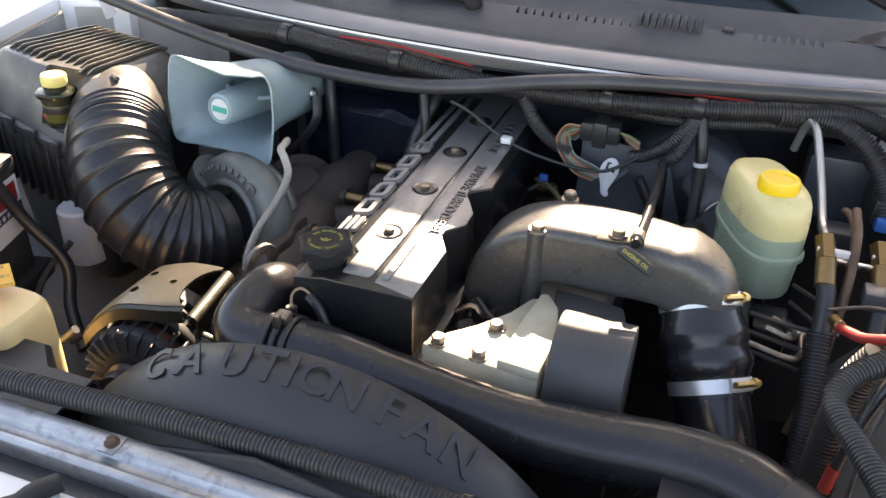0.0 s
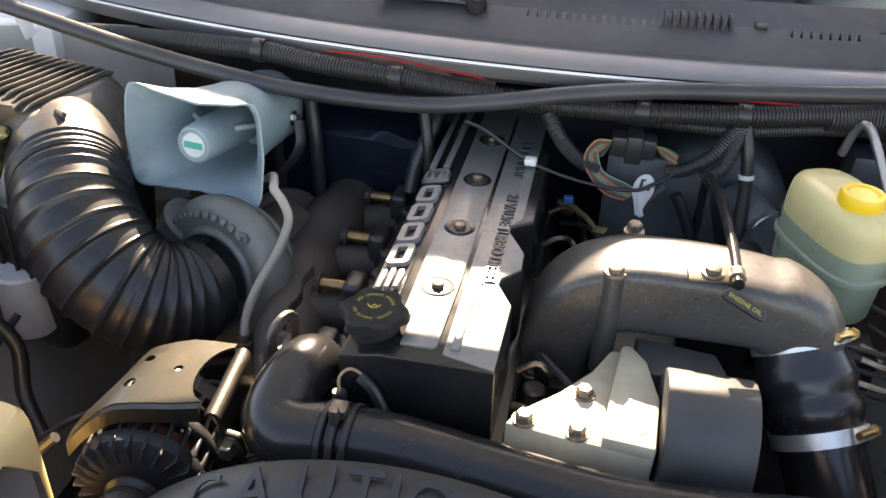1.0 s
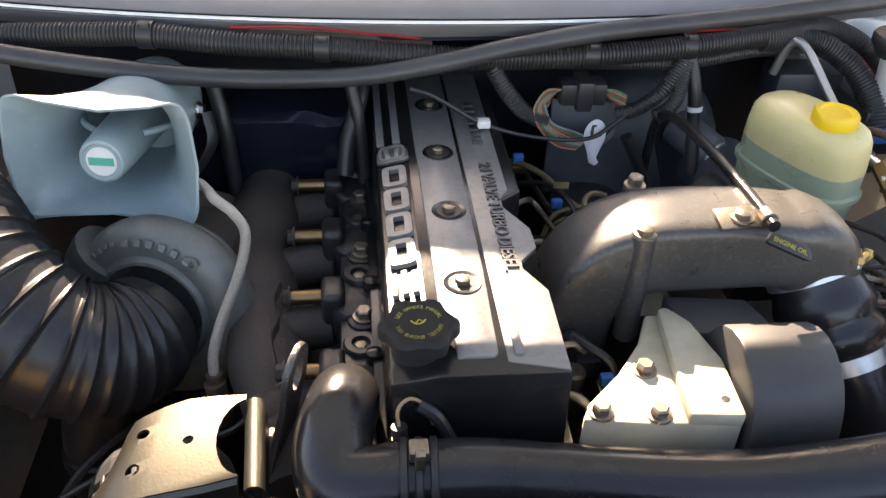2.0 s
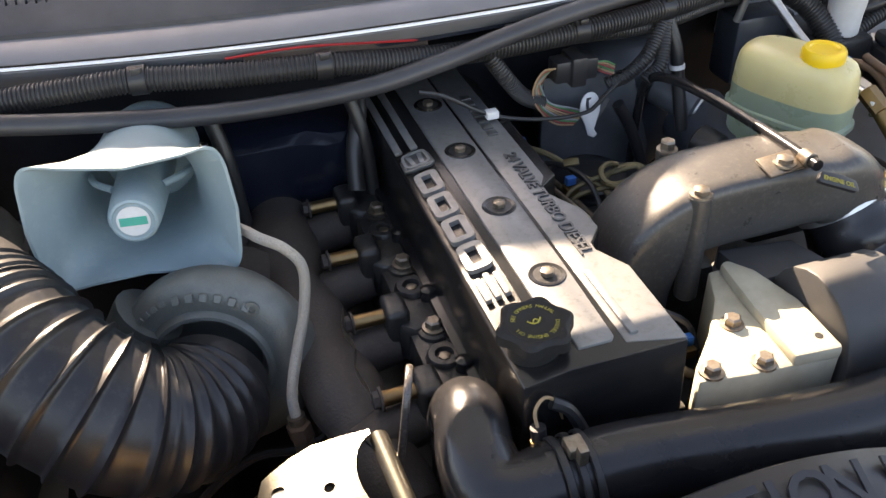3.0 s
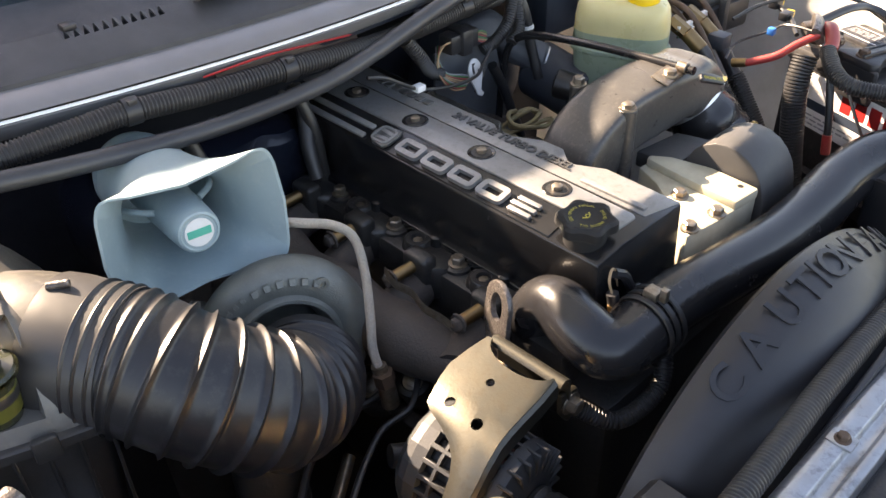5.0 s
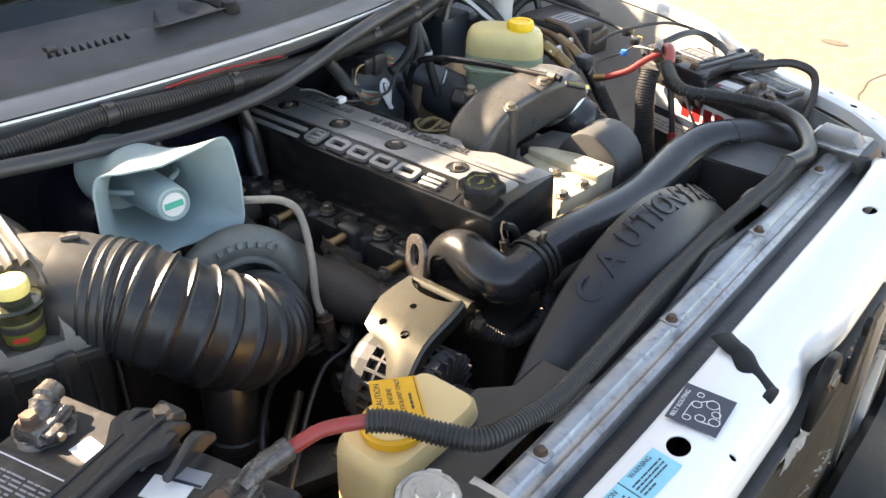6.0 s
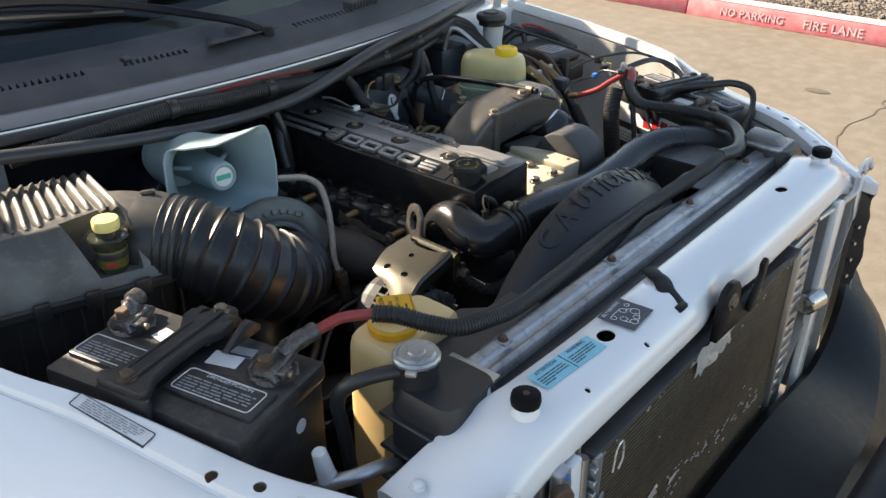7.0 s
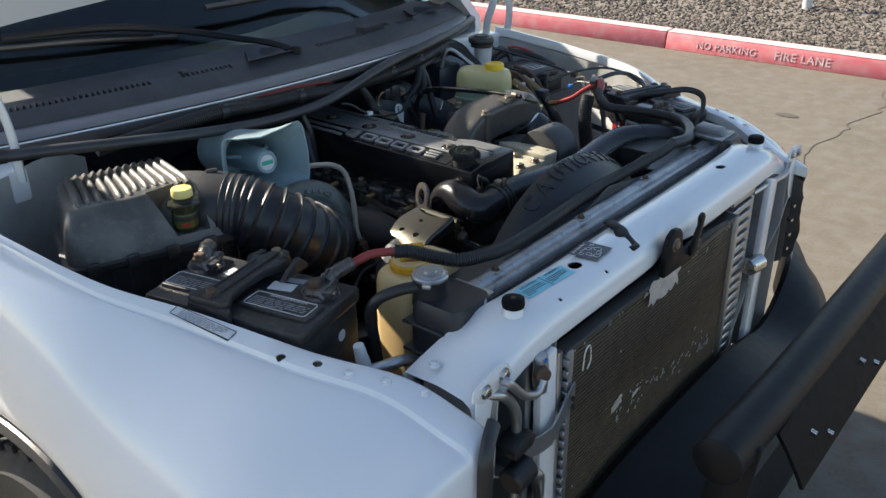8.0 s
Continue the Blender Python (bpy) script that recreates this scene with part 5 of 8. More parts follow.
for k, y in enumerate((0.522, 0.647, 0.772, 0.897)):
    part("bolt_recess", lathe([(0.0135, 0.0005), (0.0175, 0.0012), (0.0185, 0.0003), (0.0185, -0.002), (0.0135, -0.002)], Matrix.Translation((0, y, 1.1715)), 26), M["cover"], vc)
    part("recess_floor", lathe([(0.0137, 0.0004), (0, 0.0004)], Matrix.Translation((0, y, 1.1716)), 22), M["engine"], vc)
    part("bolt", hexbolt((0, y, 1.1722), 0.0062, 0.0055, washer=False), M["bolt"], vc)

ocap = thing("oil_filler_cap", (-0.047, 0.442, 1.165), "black lobed oil filler cap with faded yellow print", "oil cap")
bm = lathe([(0.029, -0.012), (0.029, 0.004), (0.028, 0.010), (0.036, 0.012), (0.0385, 0.014), (0.038, 0.026), (0.034, 0.030), (0.030, 0.0305), (0.0285, 0.0295), (0, 0.0295)], None, 72)
for v in bm.verts:
    r = v.co.xy.length
    if r > 0.031:
        k = 1 + 0.10 * max(-0.75, math.cos(6 * math.atan2(v.co.y, v.co.x)))
        v.co.x *= k
        v.co.y *= k
CAPM = frame_of((-0.047, 0.442, 1.169), (1, 0, 0.02), (-0.03, -0.03, 1)) @ Matrix.Scale(0.84, 4)
part("cap", moved(bm, CAPM), M["cap_black"], ocap)
ring = bmesh.new()
words = "DIESEL ENGINE OIL   SEE OWNERS MANUAL   "
for i, ch in enumerate(words):
    if ch != " ":
        a = radians(-20 - 9 * i)
        join(ring, lettering(ch, 0.0062, 0.0001, CAPM @ Matrix.Translation((0.0225 * math.cos(a), 0.0225 * math.sin(a), 0.0298)) @ Matrix.Rotation(a - math.pi / 2, 4, "Z")))
join(ring, tube([CAPM @ Vector(p) for p in ((-0.008, 0.002, 0.0298), (-0.003, -0.003, 0.0298), (0.003, -0.002, 0.0298), (0.007, 0.003, 0.0298))], 0.0008, 5, 0.002), tube([CAPM @ Vector(p) for p in ((-0.003, -0.002, 0.0298), (0, 0.003, 0.0298), (0.004, 0.0, 0.0298))], 0.0007, 5, 0.002))
part("print", ring, M["yellow_ink"], ocap, "yellow ring of printed words")

# exhaust manifold
exm = thing("exhaust_manifold", (-0.2, 0.7, 1.0), "rusty brown cast iron exhaust manifold", "exhaust manifold")
part("log", tube([(-0.165, 0.425, 1.005), (-0.178, 0.48, 1.014), (-0.193, 0.56, 1.020), (-0.210, 0.66, 1.025), (-0.222, 0.76, 1.030), (-0.215, 0.86, 1.035), (-0.20, 0.98, 1.03)], 0.04, 24, 0.012, rad=lambda s, L: 0.028 + 0.017 * min(s / 0.25, 1) + 0.003 * math.sin(s * 51)), M["castiron"], exm)
for y in PORTS:
    part("runner", tube([(-0.195, y - 0.02, 1.025), (-0.165, y - 0.006, 1.03), (-0.130, y, 1.032)], 0.027, 16, 0.01), M["castiron"], exm)
part("lock_strap", tube([(-0.180, 0.636, 1.086), (-0.186, 0.612, 1.082), (-0.180, 0.588, 1.078), (-0.186, 0.560, 1.074), (-0.181, 0.534, 1.070), (-0.180, 0.514, 1.066)], 0.0075, 8, 0.005, flat=0.12, side=(0, 0, 1)), M["bolt"], exm, "thin bent locking strap")
eye = thing("lifting_eye", (-0.156, 0.465, 1.08), "flat steel engine lifting eye with rusty edge", "lifting eye")
EYE = frame_of((-0.155, 0.468, 1.108), (-0.40, -0.91, 0), (-0.93, 0.33, 0.12))
top = [(0.026 * math.cos(radians(a)), 0.010 + 0.027 * math.sin(radians(a))) for a in range(-10, 191, 20)]
plate = part("plate", moved(prism([(0.058, -0.10), (0.050, -0.066), (0.028, -0.020)] + top + [(-0.025, -0.018), (-0.012, -0.048), (0.018, -0.10)], 0.0, 0.007, 0.002), EYE), M["lead"], eye)
cut(plate, moved(lathe([(0, -0.02), (0.0125, -0.02), (0.0125, 0.03), (0, 0.03)], Matrix.Diagonal((1.0, 1.45, 1, 1)), 24), EYE @ Matrix.Translation((0, 0.006, 0))))
part("bolt", moved(hexbolt((0.030, -0.055, 0.007), 0.009, 0.008), EYE), M["bolt"], eye)

# intake manifold
im = thing("intake_manifold", (0.25, 0.6, 1.1), "dull brown-grey cast intake elbow with bolted bosses", "intake manifold")
path = [(0.128, 1.03), (0.129, 1.08), (0.138, 1.118), (0.160, 1.147), (0.195, 1.164), (0.24, 1.169), (0.29, 1.171), (0.322, 1.171), (0.350, 1.168), (0.370, 1.160), (0.382, 1.147), (0.386, 1.130)]
dense, _ = spline([(x, 0, z) for x, z in path], 0.008)
rings = []
for i, p in enumerate(dense):
    q = (dense[min(i + 1, len(dense) - 1)] - dense[max(i - 1, 0)]).normalized()
    nrm = Vector((-q.z, 0, q.x))
    f = i / (len(dense) - 1)
    ay = 0.046
    ah = 0.041 + (0.005 if f > 0.85 else 0)
    e = 6.5 - 4.2 * max(0, (f - 0.6) / 0.4)
    yc = 0.602 - 0.02 * f
    rings.append([Vector((p.x, yc, p.z)) + Vector((0, 1, 0)) * a + nrm * b for a, b in squircle(ay, ah, 36, e)])
part("elbow", sweep(rings), M["manifold"], im)
part("boss", cyl((0.182, 0.553, 1.07), (0.182, 0.555, 1.200), 0.0125, seg=18, chamfer=0.002), M["manifold"], im)
part("boss_bolt", hexbolt((0.182, 0.555, 1.200), 0.0078, 0.008), M["bolt"], im)
part("tab_plate", moved(box(-0.022, 0.022, -0.014, 0.014, 0, 0.004, 0.002), frame_of((0.275, 0.560, 1.2115), (1, 0.1, 0), (0, -0.25, 1))), M["bolt"], im)
part("boss_bolt", hexbolt((0.278, 0.557, 1.215), 0.0078, 0.008), M["bolt"], im)
part("boss_bolt", hexbolt((0.200, 0.652, 1.196), 0.0078, 0.012), M["bolt"], im)
part("boss", cyl((0.200, 0.650, 1.14), (0.200, 0.652, 1.196), 0.012, seg=18, chamfer=0.002), M["manifold"], im)
part("base_flange", box(0.092, 0.16, 0.54, 0.68, 1.02, 1.045, 0.006), M["engine"], im)
part("flange_bolt", hexbolt((0.108, 0.548, 1.05), 0.006, 0.008), M["bolt"], im)
part("outlet_lip", lathe([(0.044, 0), (0.049, 0.002), (0.05, 0.008), (0.046, 0.01)], aim((0.377, 0.595, 1.150), (0.432, 0.495, 1.019)), 32), M["manifold"], im)

AX0, AX1 = Vector((0.382, 0.586, 1.138)), Vector((0.432, 0.495, 1.019))
AX = (AX1 - AX0).normalized()
boot = thing("intake_boot", AX0, "glossy black convoluted rubber intake boot with steel clamps", "hose")
Lb = 0.124
part("boot", lathe([(0.046, -0.004), (0.0475, 0.0), (0.0475, 0.026), (0.049, 0.034), (0.0525, 0.046), (0.0535, 0.054), (0.050, 0.064), (0.0495, 0.068), (0.0535, 0.077), (0.0545, 0.085), (0.050, 0.096), (0.0475, 0.101), (0.0475, Lb), (0.043, Lb)], aim(AX0, AX1), 36), M["hose"], boot)
for h in (0.003, 0.103):
    band = part("clamp", lathe([(0.0478, h), (0.0492, h), (0.0492, h + 0.0165), (0.0478, h + 0.0165)], aim(AX0, AX1), 36), M["clamp_steel"], boot, "wide bright steel hose clamp")
    c = AX0 + AX * (h + 0.008)
    side = (Vector((0.72, -0.69, 0.0)) - AX * AX.dot(Vector((0.72, -0.69, 0.0)))).normalized()
    part("clamp_ear", moved(box(-0.018, 0.016, -0.008, 0.008, 0.0485, 0.0515, 0.001), frame_of(c, side.cross(AX), side)), M["clamp_steel"], band)
    part("clamp_screw", cyl(c + side * 0.055 - side.cross(AX) * 0.018, c + side * 0.055 + side.cross(AX) * 0.022, 0.004, seg=10), M["zinc"], band, "yellow zinc clamp screw")
    part("clamp_nut", hexbolt(c + side * 0.055 + side.cross(AX) * 0.012, 0.006, 0.006, side.cross(AX), False), M["zinc"], band)
lp = thing("intercooler_pipe", AX1, "glossy black intake pipe running down from the boot", "pipe")
part("pipe", tube([AX0 + AX * 0.115, AX0 + AX * 0.18, (0.455, 0.43, 0.93), (0.47, 0.36, 0.86), (0.47, 0.25, 0.80)], 0.044, 28, 0.015), M["hose"], lp)

# dipstick
dip = thing("dipstick", (0.3, 0.52, 1.2), "oil dipstick tube with black tagged handle", "dipstick")
part("guide_tube", tube([(0.305, 0.90, 0.95), (0.300, 0.885, 1.10), (0.297, 0.865, 1.165), (0.298, 0.815, 1.192), (0.302, 0.72, 1.205), (0.303, 0.62, 1.213), (0.301, 0.535, 1.219)], 0.0062, 12, 0.01), M["hose"], dip)
part("collar", cyl((0.3015, 0.56, 1.2185), (0.3012, 0.545, 1.2188), 0.0085, seg=14, chamfer=0.001), M["bolt"], dip)
HAND = frame_of((0.306, 0.510, 1.2135), (0.9, -0.36, -0.2), (0.1, -0.62, 0.78)) @ Matrix.Scale(0.68, 4)
part("handle", moved(prism([(-0.035, -0.006), (-0.03, 0.009), (-0.006, 0.012), (0.006, 0.012), (0.03, 0.009), (0.036, -0.006), (0.03, -0.010), (-0.03, -0.010)], -0.005, 0.004, 0.003), HAND), M["plastic"], dip)
part("word", lettering("ENGINE OIL", 0.0098, 0.0002, HAND @ Matrix.Translation((0, -0.001, 0.0044)), 1.0, bold=0.0002), M["yellow_ink"], dip, "yellow words ENGINE OIL")

# accessory bracket and cover
ab = thing("accessory_bracket", (0.17, 0.45, 1.08), "cream painted cast bracket held by flange bolts", "bracket")
part("casting", prism([(0.094, 0.394), (0.150, 0.386), (0.236, 0.381), (0.240, 0.452), (0.226, 0.505), (0.208, 0.532), (0.190, 0.532), (0.172, 0.492), (0.142, 0.452), (0.104, 0.414)], 1.02, 1.1165, 0.004), M["cream"], ab)
part("raised_step", prism([(0.186, 0.384), (0.236, 0.380), (0.240, 0.452), (0.227, 0.507), (0.210, 0.531), (0.200, 0.528), (0.192, 0.46)], 1.112, 1.128, 0.004), M["cream"], ab)
part("drilled_hole", cyl((0.223, 0.40, 1.1275), (0.223, 0.40, 1.1285), 0.004, seg=12), M["engine"], ab)
for x, y in ((0.112, 0.402), (0.163, 0.396), (0.166, 0.452)):
    part("bolt", hexbolt((x, y, 1.1165), 0.0078, 0.010), M["bolt"], ab)
pc = thing("pulley_cover", (0.28, 0.43, 1.05), "dusty black curved plastic pulley cover", "cover")
prof = [(0.372, 0.96), (0.372, 1.085), (0.374, 1.104)] + [(0.436 - 0.061 * math.cos(radians(a)), 1.100 + 0.065 * math.sin(radians(a))) for a in (12, 28, 44, 60, 76, 92, 108, 124, 140, 156, 172)] + [(0.499, 1.06), (0.499, 0.96)]
part("shell", prism(prof, 0.241, 0.326, 0.003, plane="x"), M["plastic_dusty"], pc)
part("front_ledge", box(0.241, 0.275, 0.362, 0.374, 1.066, 1.074, 0.002), M["plastic"], pc)
part("recess_rim", ring_frame(0.05, 0.03, 0.004, 0.003, 0.004, frame_of((0.285, 0.372, 1.035), (1, 0, 0), (0, -1, 0))), M["plastic"], pc)
part("rear_shelf", prism([(0.22, 0.495), (0.315, 0.495), (0.300, 0.545), (0.215, 0.555)], 1.098, 1.122, 0.003), M["plastic_dusty"], pc)
tagp = lone("wiring_tag", moved(sheet([[(0.035 * (i / 5 - 0.5), 0.09 * (j / 6 - 0.5), 0.006 * math.sin(j)) for i in range(6)] for j in range(7)], 0.001), frame_of((0.345, 0.43, 1.0), (0.6, 0.7, 0.2), (0.5, -0.6, 0.6))), M["plastic_dusty"], "grey corrugated tag hanging beside the cover", "tag", (0.345, 0.43, 1.0))

# fuel lines and sensors on the intake side
inj = thing("fuel_lines", (0.12, 0.7, 1.08), "bent steel fuel injection lines with blue clips", "fuel lines")
for k in range(5):
    y = 0.52 + 0.09 * k
    part("line", tube([(0.092, y, 1.075), (0.115, y + 0.004, 1.088), (0.135, y + 0.02, 1.07), (0.15 + 0.006 * k, 0.72, 1.05), (0.17, 0.80, 1.02)], 0.0038, 8, 0.008), M["bolt"], inj)
for cx, cy, r, z, turn in ((0.216, 0.752, 0.033, 1.096, 0.2), (0.210, 0.757, 0.026, 1.104, 1.4)):
    ring = [(cx + r * math.cos(turn + 0.62 * a) * (1 + 0.08 * math.sin(a)), cy + 0.82 * r * math.sin(turn + 0.62 * a), z + 0.005 * math.sin(1.3 * a)) for a in range(10)]
    part("line_loop", tube(ring + [(cx - 0.05, cy + 0.03, z - 0.03), (cx - 0.07, cy + 0.02, z - 0.06)], 0.0036, 8, 0.005), M["tan_line"], inj, "olive coated line bent in a loop")
part("line", tube([(0.105, 0.875, 1.10), (0.130, 0.855, 1.102), (0.152, 0.834, 1.096), (0.172, 0.800, 1.085), (0.195, 0.770, 1.075), (0.20, 0.735, 1.05)], 0.0042, 8, 0.006), M["tan_line"], inj)
part("line", tube([(0.112, 0.865, 1.07), (0.140, 0.842, 1.085), (0.160, 0.815, 1.092), (0.176, 0.775, 1.084), (0.180, 0.73, 1.05)], 0.0036, 8, 0.006), M["rubber"], inj)
part("line_tag", moved(box(-0.010, 0.010, -0.006, 0.006, -0.001, 0.002, 0.001), frame_of((0.166, 0.812, 1.098), (0.85, -0.4, 0.25), (-0.3, -0.2, 0.9))), M["tan_line"], inj, "bent olive metal tag")
part("line", tube([(0.088, 0.475, 1.062), (0.108, 0.465, 1.072), (0.126, 0.452, 1.064), (0.150, 0.452, 1.048), (0.166, 0.455, 1.055)], 0.0055, 10, 0.006), M["bolt"], inj, "tan steel drain line")
for x, y, z in ((0.148, 0.492, 1.067), (0.158, 0.795, 1.082), (0.118, 0.868, 1.108)):
    part("blue_clip", box(x - 0.007, x + 0.007, y - 0.005, y + 0.005, z - 0.006, z + 0.006, 0.002), M["blue"], inj, "bright blue plastic clip")
    part("clip_base", box(x - 0.008, x + 0.010, y - 0.009, y + 0.009, z - 0.02, z - 0.008, 0.002), M["brass"], inj)
part("sensor", cyl((0.115, 0.50, 1.02), (0.115, 0.50, 1.075), 0.013, seg=16, chamfer=0.003), M["engine"], inj)
part("sensor", cyl((0.125, 0.535, 1.02), (0.118, 0.535, 1.09), 0.009, seg=14, chamfer=0.002), M["plastic"], inj)
part("cable", tube([(0.118, 0.535, 1.09), (0.135, 0.52, 1.085), (0.155, 0.505, 1.075), (0.16, 0.49, 1.05)], 0.005, 8, 0.008), M["rubber"], inj)
pump = thing("injection_pump", (0.2, 0.75, 1.0), "dark fuel pump and filter bodies beside the engine", "pump")
part("body", box(0.11, 0.28, 0.62, 0.80, 0.85, 1.04, 0.02), M["engine"], pump)
part("filter", cyl((0.22, 0.86, 0.9), (0.22, 0.86, 1.035), 0.05, seg=28, chamfer=0.01), M["bluegrey"], pump)
part("cap_ring", lathe([(0.05, 0), (0.053, 0.003), (0.053, 0.010), (0.046, 0.016), (0.02, 0.020), (0, 0.020)], Matrix.Translation((0.22, 0.86, 1.03)), 28), M["plastic"], pump)

# upper coolant hose, intercooler tube
hs = thing("charge_air_hose", (0.2, 0.32, 1.1), "thick satin black charge air pipe across the engine front", "pipe")
part("pipe", tube([(-0.075, 0.346, 1.102), (0.0, 0.343, 1.104), (0.09, 0.334, 1.099), (0.20, 0.327, 1.093), (0.30, 0.327, 1.095), (0.38, 0.329, 1.102), (0.45, 0.317, 1.108), (0.505, 0.290, 1.104)], 0.0365, 32, 0.010, rad=lambda s, L: 0.0355 + 0.002 * min(max((s - 0.3) / 0.1, 0), 1)), M["hose"], hs)
part("outlet_boot", tube([(0.490, 0.298, 1.105), (0.52, 0.279, 1.102), (0.555, 0.245, 1.094), (0.585, 0.20, 1.08), (0.60, 0.15, 1.03), (0.60, 0.12, 0.98)], 0.0385, 32, 0.010), M["rubber"], hs, "rubber outlet boot")
elb = thing("coolant_elbow", (-0.12, 0.38, 1.08), "polished black coolant elbow hose with spring clamp", "hose")
part("elbow", tube([(-0.112, 0.462, 1.072), (-0.112, 0.442, 1.106), (-0.115, 0.418, 1.118), (-0.122, 0.388, 1.114), (-0.121, 0.358, 1.104), (-0.104, 0.345, 1.101), (-0.07, 0.343, 1.102)], 0.032, 30, 0.006, rad=lambda s, L: 0.030 + 0.006 * s / L), M["hose"], elb)
for x in (-0.068, -0.056, -0.044):
    part("band", lathe([(0.0372, 0), (0.0392, 0.001), (0.0392, 0.006), (0.0372, 0.007)], aim((x, 0.343, 1.1035), (x + 0.05, 0.3405, 1.1055)), 30), M["rubber"], elb)
part("clamp_tang", box(-0.062, -0.046, 0.335, 0.352, 1.139, 1.150, 0.002), M["bolt"], elb, "spring clamp tang")
part("clamp_tang", box(-0.058, -0.050, 0.326, 0.334, 1.141, 1.157, 0.001), M["bolt"], elb)
th = thing("thermostat_housing", (-0.09, 0.42, 1.05), "cast housing with a brass temperature sensor", "housing")
part("housing", box(-0.14, -0.07, 0.39, 0.47, 0.98, 1.075, 0.012), M["engine"], th)
part("gasket_face", prism([(-0.135, 0.385), (-0.085, 0.365), (-0.075, 0.40), (-0.125, 0.42)], 1.068, 1.080, 0.003), M["steel"], th)
part("bolt", hexbolt((-0.095, 0.405, 1.08), 0.007, 0.007), M["bolt"], th)
part("sensor", cyl((-0.062, 0.375, 1.07), (-0.066, 0.382, 1.115), 0.0085, seg=6), M["brass"], th)
part("sensor_plug", cyl((-0.066, 0.382, 1.112), (-0.067, 0.385, 1.128), 0.007, seg=14), M["plastic"], th)
part("sensor_wire", tube([(-0.067, 0.385, 1.126), (-0.068, 0.39, 1.142), (-0.058, 0.395, 1.15), (-0.045, 0.398, 1.138), (-0.036, 0.40, 1.11)], 0.0016, 6, 0.004), M["wire_tan"], th)
part("wire_boot", tube([(-0.05, 0.397, 1.14), (-0.035, 0.392, 1.13), (-0.02, 0.388, 1.10)], 0.006, 8, 0.005), M["rubber"], th)
lh = lone("heater_loom", loom([(-0.155, 0.365, 1.035), (-0.12, 0.325, 1.015), (-0.06, 0.315, 1.03), (-0.03, 0.335, 1.07)], 0.011), M["conduit"], "short corrugated black conduit under the charge pipe", "conduit", (-0.1, 0.33, 1.03))

# alternator and its bracket
brk = thing("alternator_bracket", (-0.26, 0.39, 1.1), "weathered zinc plated sheet steel bracket with three holes", "bracket")
STATIONS = ((-0.199, 0.354, 0.446), (-0.225, 0.351, 0.450), (-0.250, 0.350, 0.452), (-0.270, 0.349, 0.447), (-0.288, 0.347, 0.440), (-0.296, 0.346, 0.438), (-0.301, 0.345, 0.428),
            (-0.305, 0.345, 0.410), (-0.311, 0.344, 0.392), (-0.319, 0.343, 0.380), (-0.330, 0.342, 0.372), (-0.346, 0.340, 0.368))
grid, skirt = [], []
for x, front, back in STATIONS:
    d = max(-0.285 - x, 0)
    z = 1.112 - 0.17 * (-0.199 - x) - 0.25 * d - 8.0 * d * d
    grid.append([(x, front + (back - front) * k / 10, z + 0.003 * math.sin(math.pi * k / 10)) for k in range(11)])
    skirt.append([(x, front + 0.001, z - 0.001), (x, front - 0.004, z - 0.005), (x, front - 0.005, z - 0.022)])
plate = part("plate", sheet(grid, 0.003), M["bracket"], brk, sharp=30)
cut(plate, join(cyl((-0.285, 0.416, 1.05), (-0.285, 0.416, 1.15), 0.0058, seg=14), cyl((-0.244, 0.400, 1.05), (-0.244, 0.400, 1.15), 0.0048, seg=14), cyl((-0.287, 0.377, 1.05), (-0.287, 0.377, 1.15), 0.0062, seg=14),
                lathe([(0, -0.06), (0.024, -0.06), (0.024, 0.06), (0, 0.06)], Matrix.Translation((-0.196, 0.398, 1.107)) @ Matrix.Diagonal((1.0, 1.75, 1, 1)), 24)))
part("front_skirt", sheet(skirt, 0.003), M["bracket"], brk, "flange folded down along the front")
part("rolled_edge", sheet([[(-0.192 + 0.009 * math.sin(radians(a)) + 0.006 * f, 0.444 - 0.094 * f, 1.101 + 0.009 * math.cos(radians(a)) - 0.006 * f) for a in (-70, -40, -10, 20, 50, 80, 100)] + [(-0.182 + 0.006 * f, 0.444 - 0.094 * f, 1.070)] for f in span(0, 1, 7)], 0.003), M["bracket"], brk, "rounded edge strip beside the slot")
part("side_leg", prism([(-0.188, 1.08), (-0.160, 1.075), (-0.155, 1.05), (-0.172, 1.03), (-0.186, 1.05)], 0.352, 0.360, 0.003, plane="y"), M["bracket"], brk)
part("bolt", hexbolt((-0.172, 0.352, 1.06), 0.009, 0.012, (0, -1, 0)), M["bolt"], brk)
alt = thing("alternator", (-0.28, 0.37, 1.0), "cast aluminium alternator with cooling slots and copper windings", "alternator")
A0, A1 = Vector((-0.285, 0.455, 1.005)), Vector((-0.265, 0.305, 1.000))
AD = (A1 - A0).normalized()
AM = aim(A0, A1)
part("rear_case", lathe([(0, 0), (0.046, 0), (0.056, 0.004), (0.064, 0.012), (0.067, 0.022), (0.067, 0.036), (0.060, 0.038), (0.060, 0.036)], AM, 20), M["alternator"], alt, sharp=14)
part("inner_drum", lathe([(0.0, 0.03), (0.054, 0.03), (0.054, 0.118), (0.0, 0.118)], AM, 32), M["engine"], alt)
part("winding", lathe([(0.0545, 0.088), (0.0585, 0.092), (0.0585, 0.104), (0.0545, 0.108)], AM, 40), M["copper"], alt, "copper stator winding")
part("middle_ring", lathe([(0.060, 0.070), (0.0665, 0.070), (0.068, 0.073), (0.068, 0.082), (0.0665, 0.085), (0.060, 0.085)], AM, 40), M["alternator"], alt)
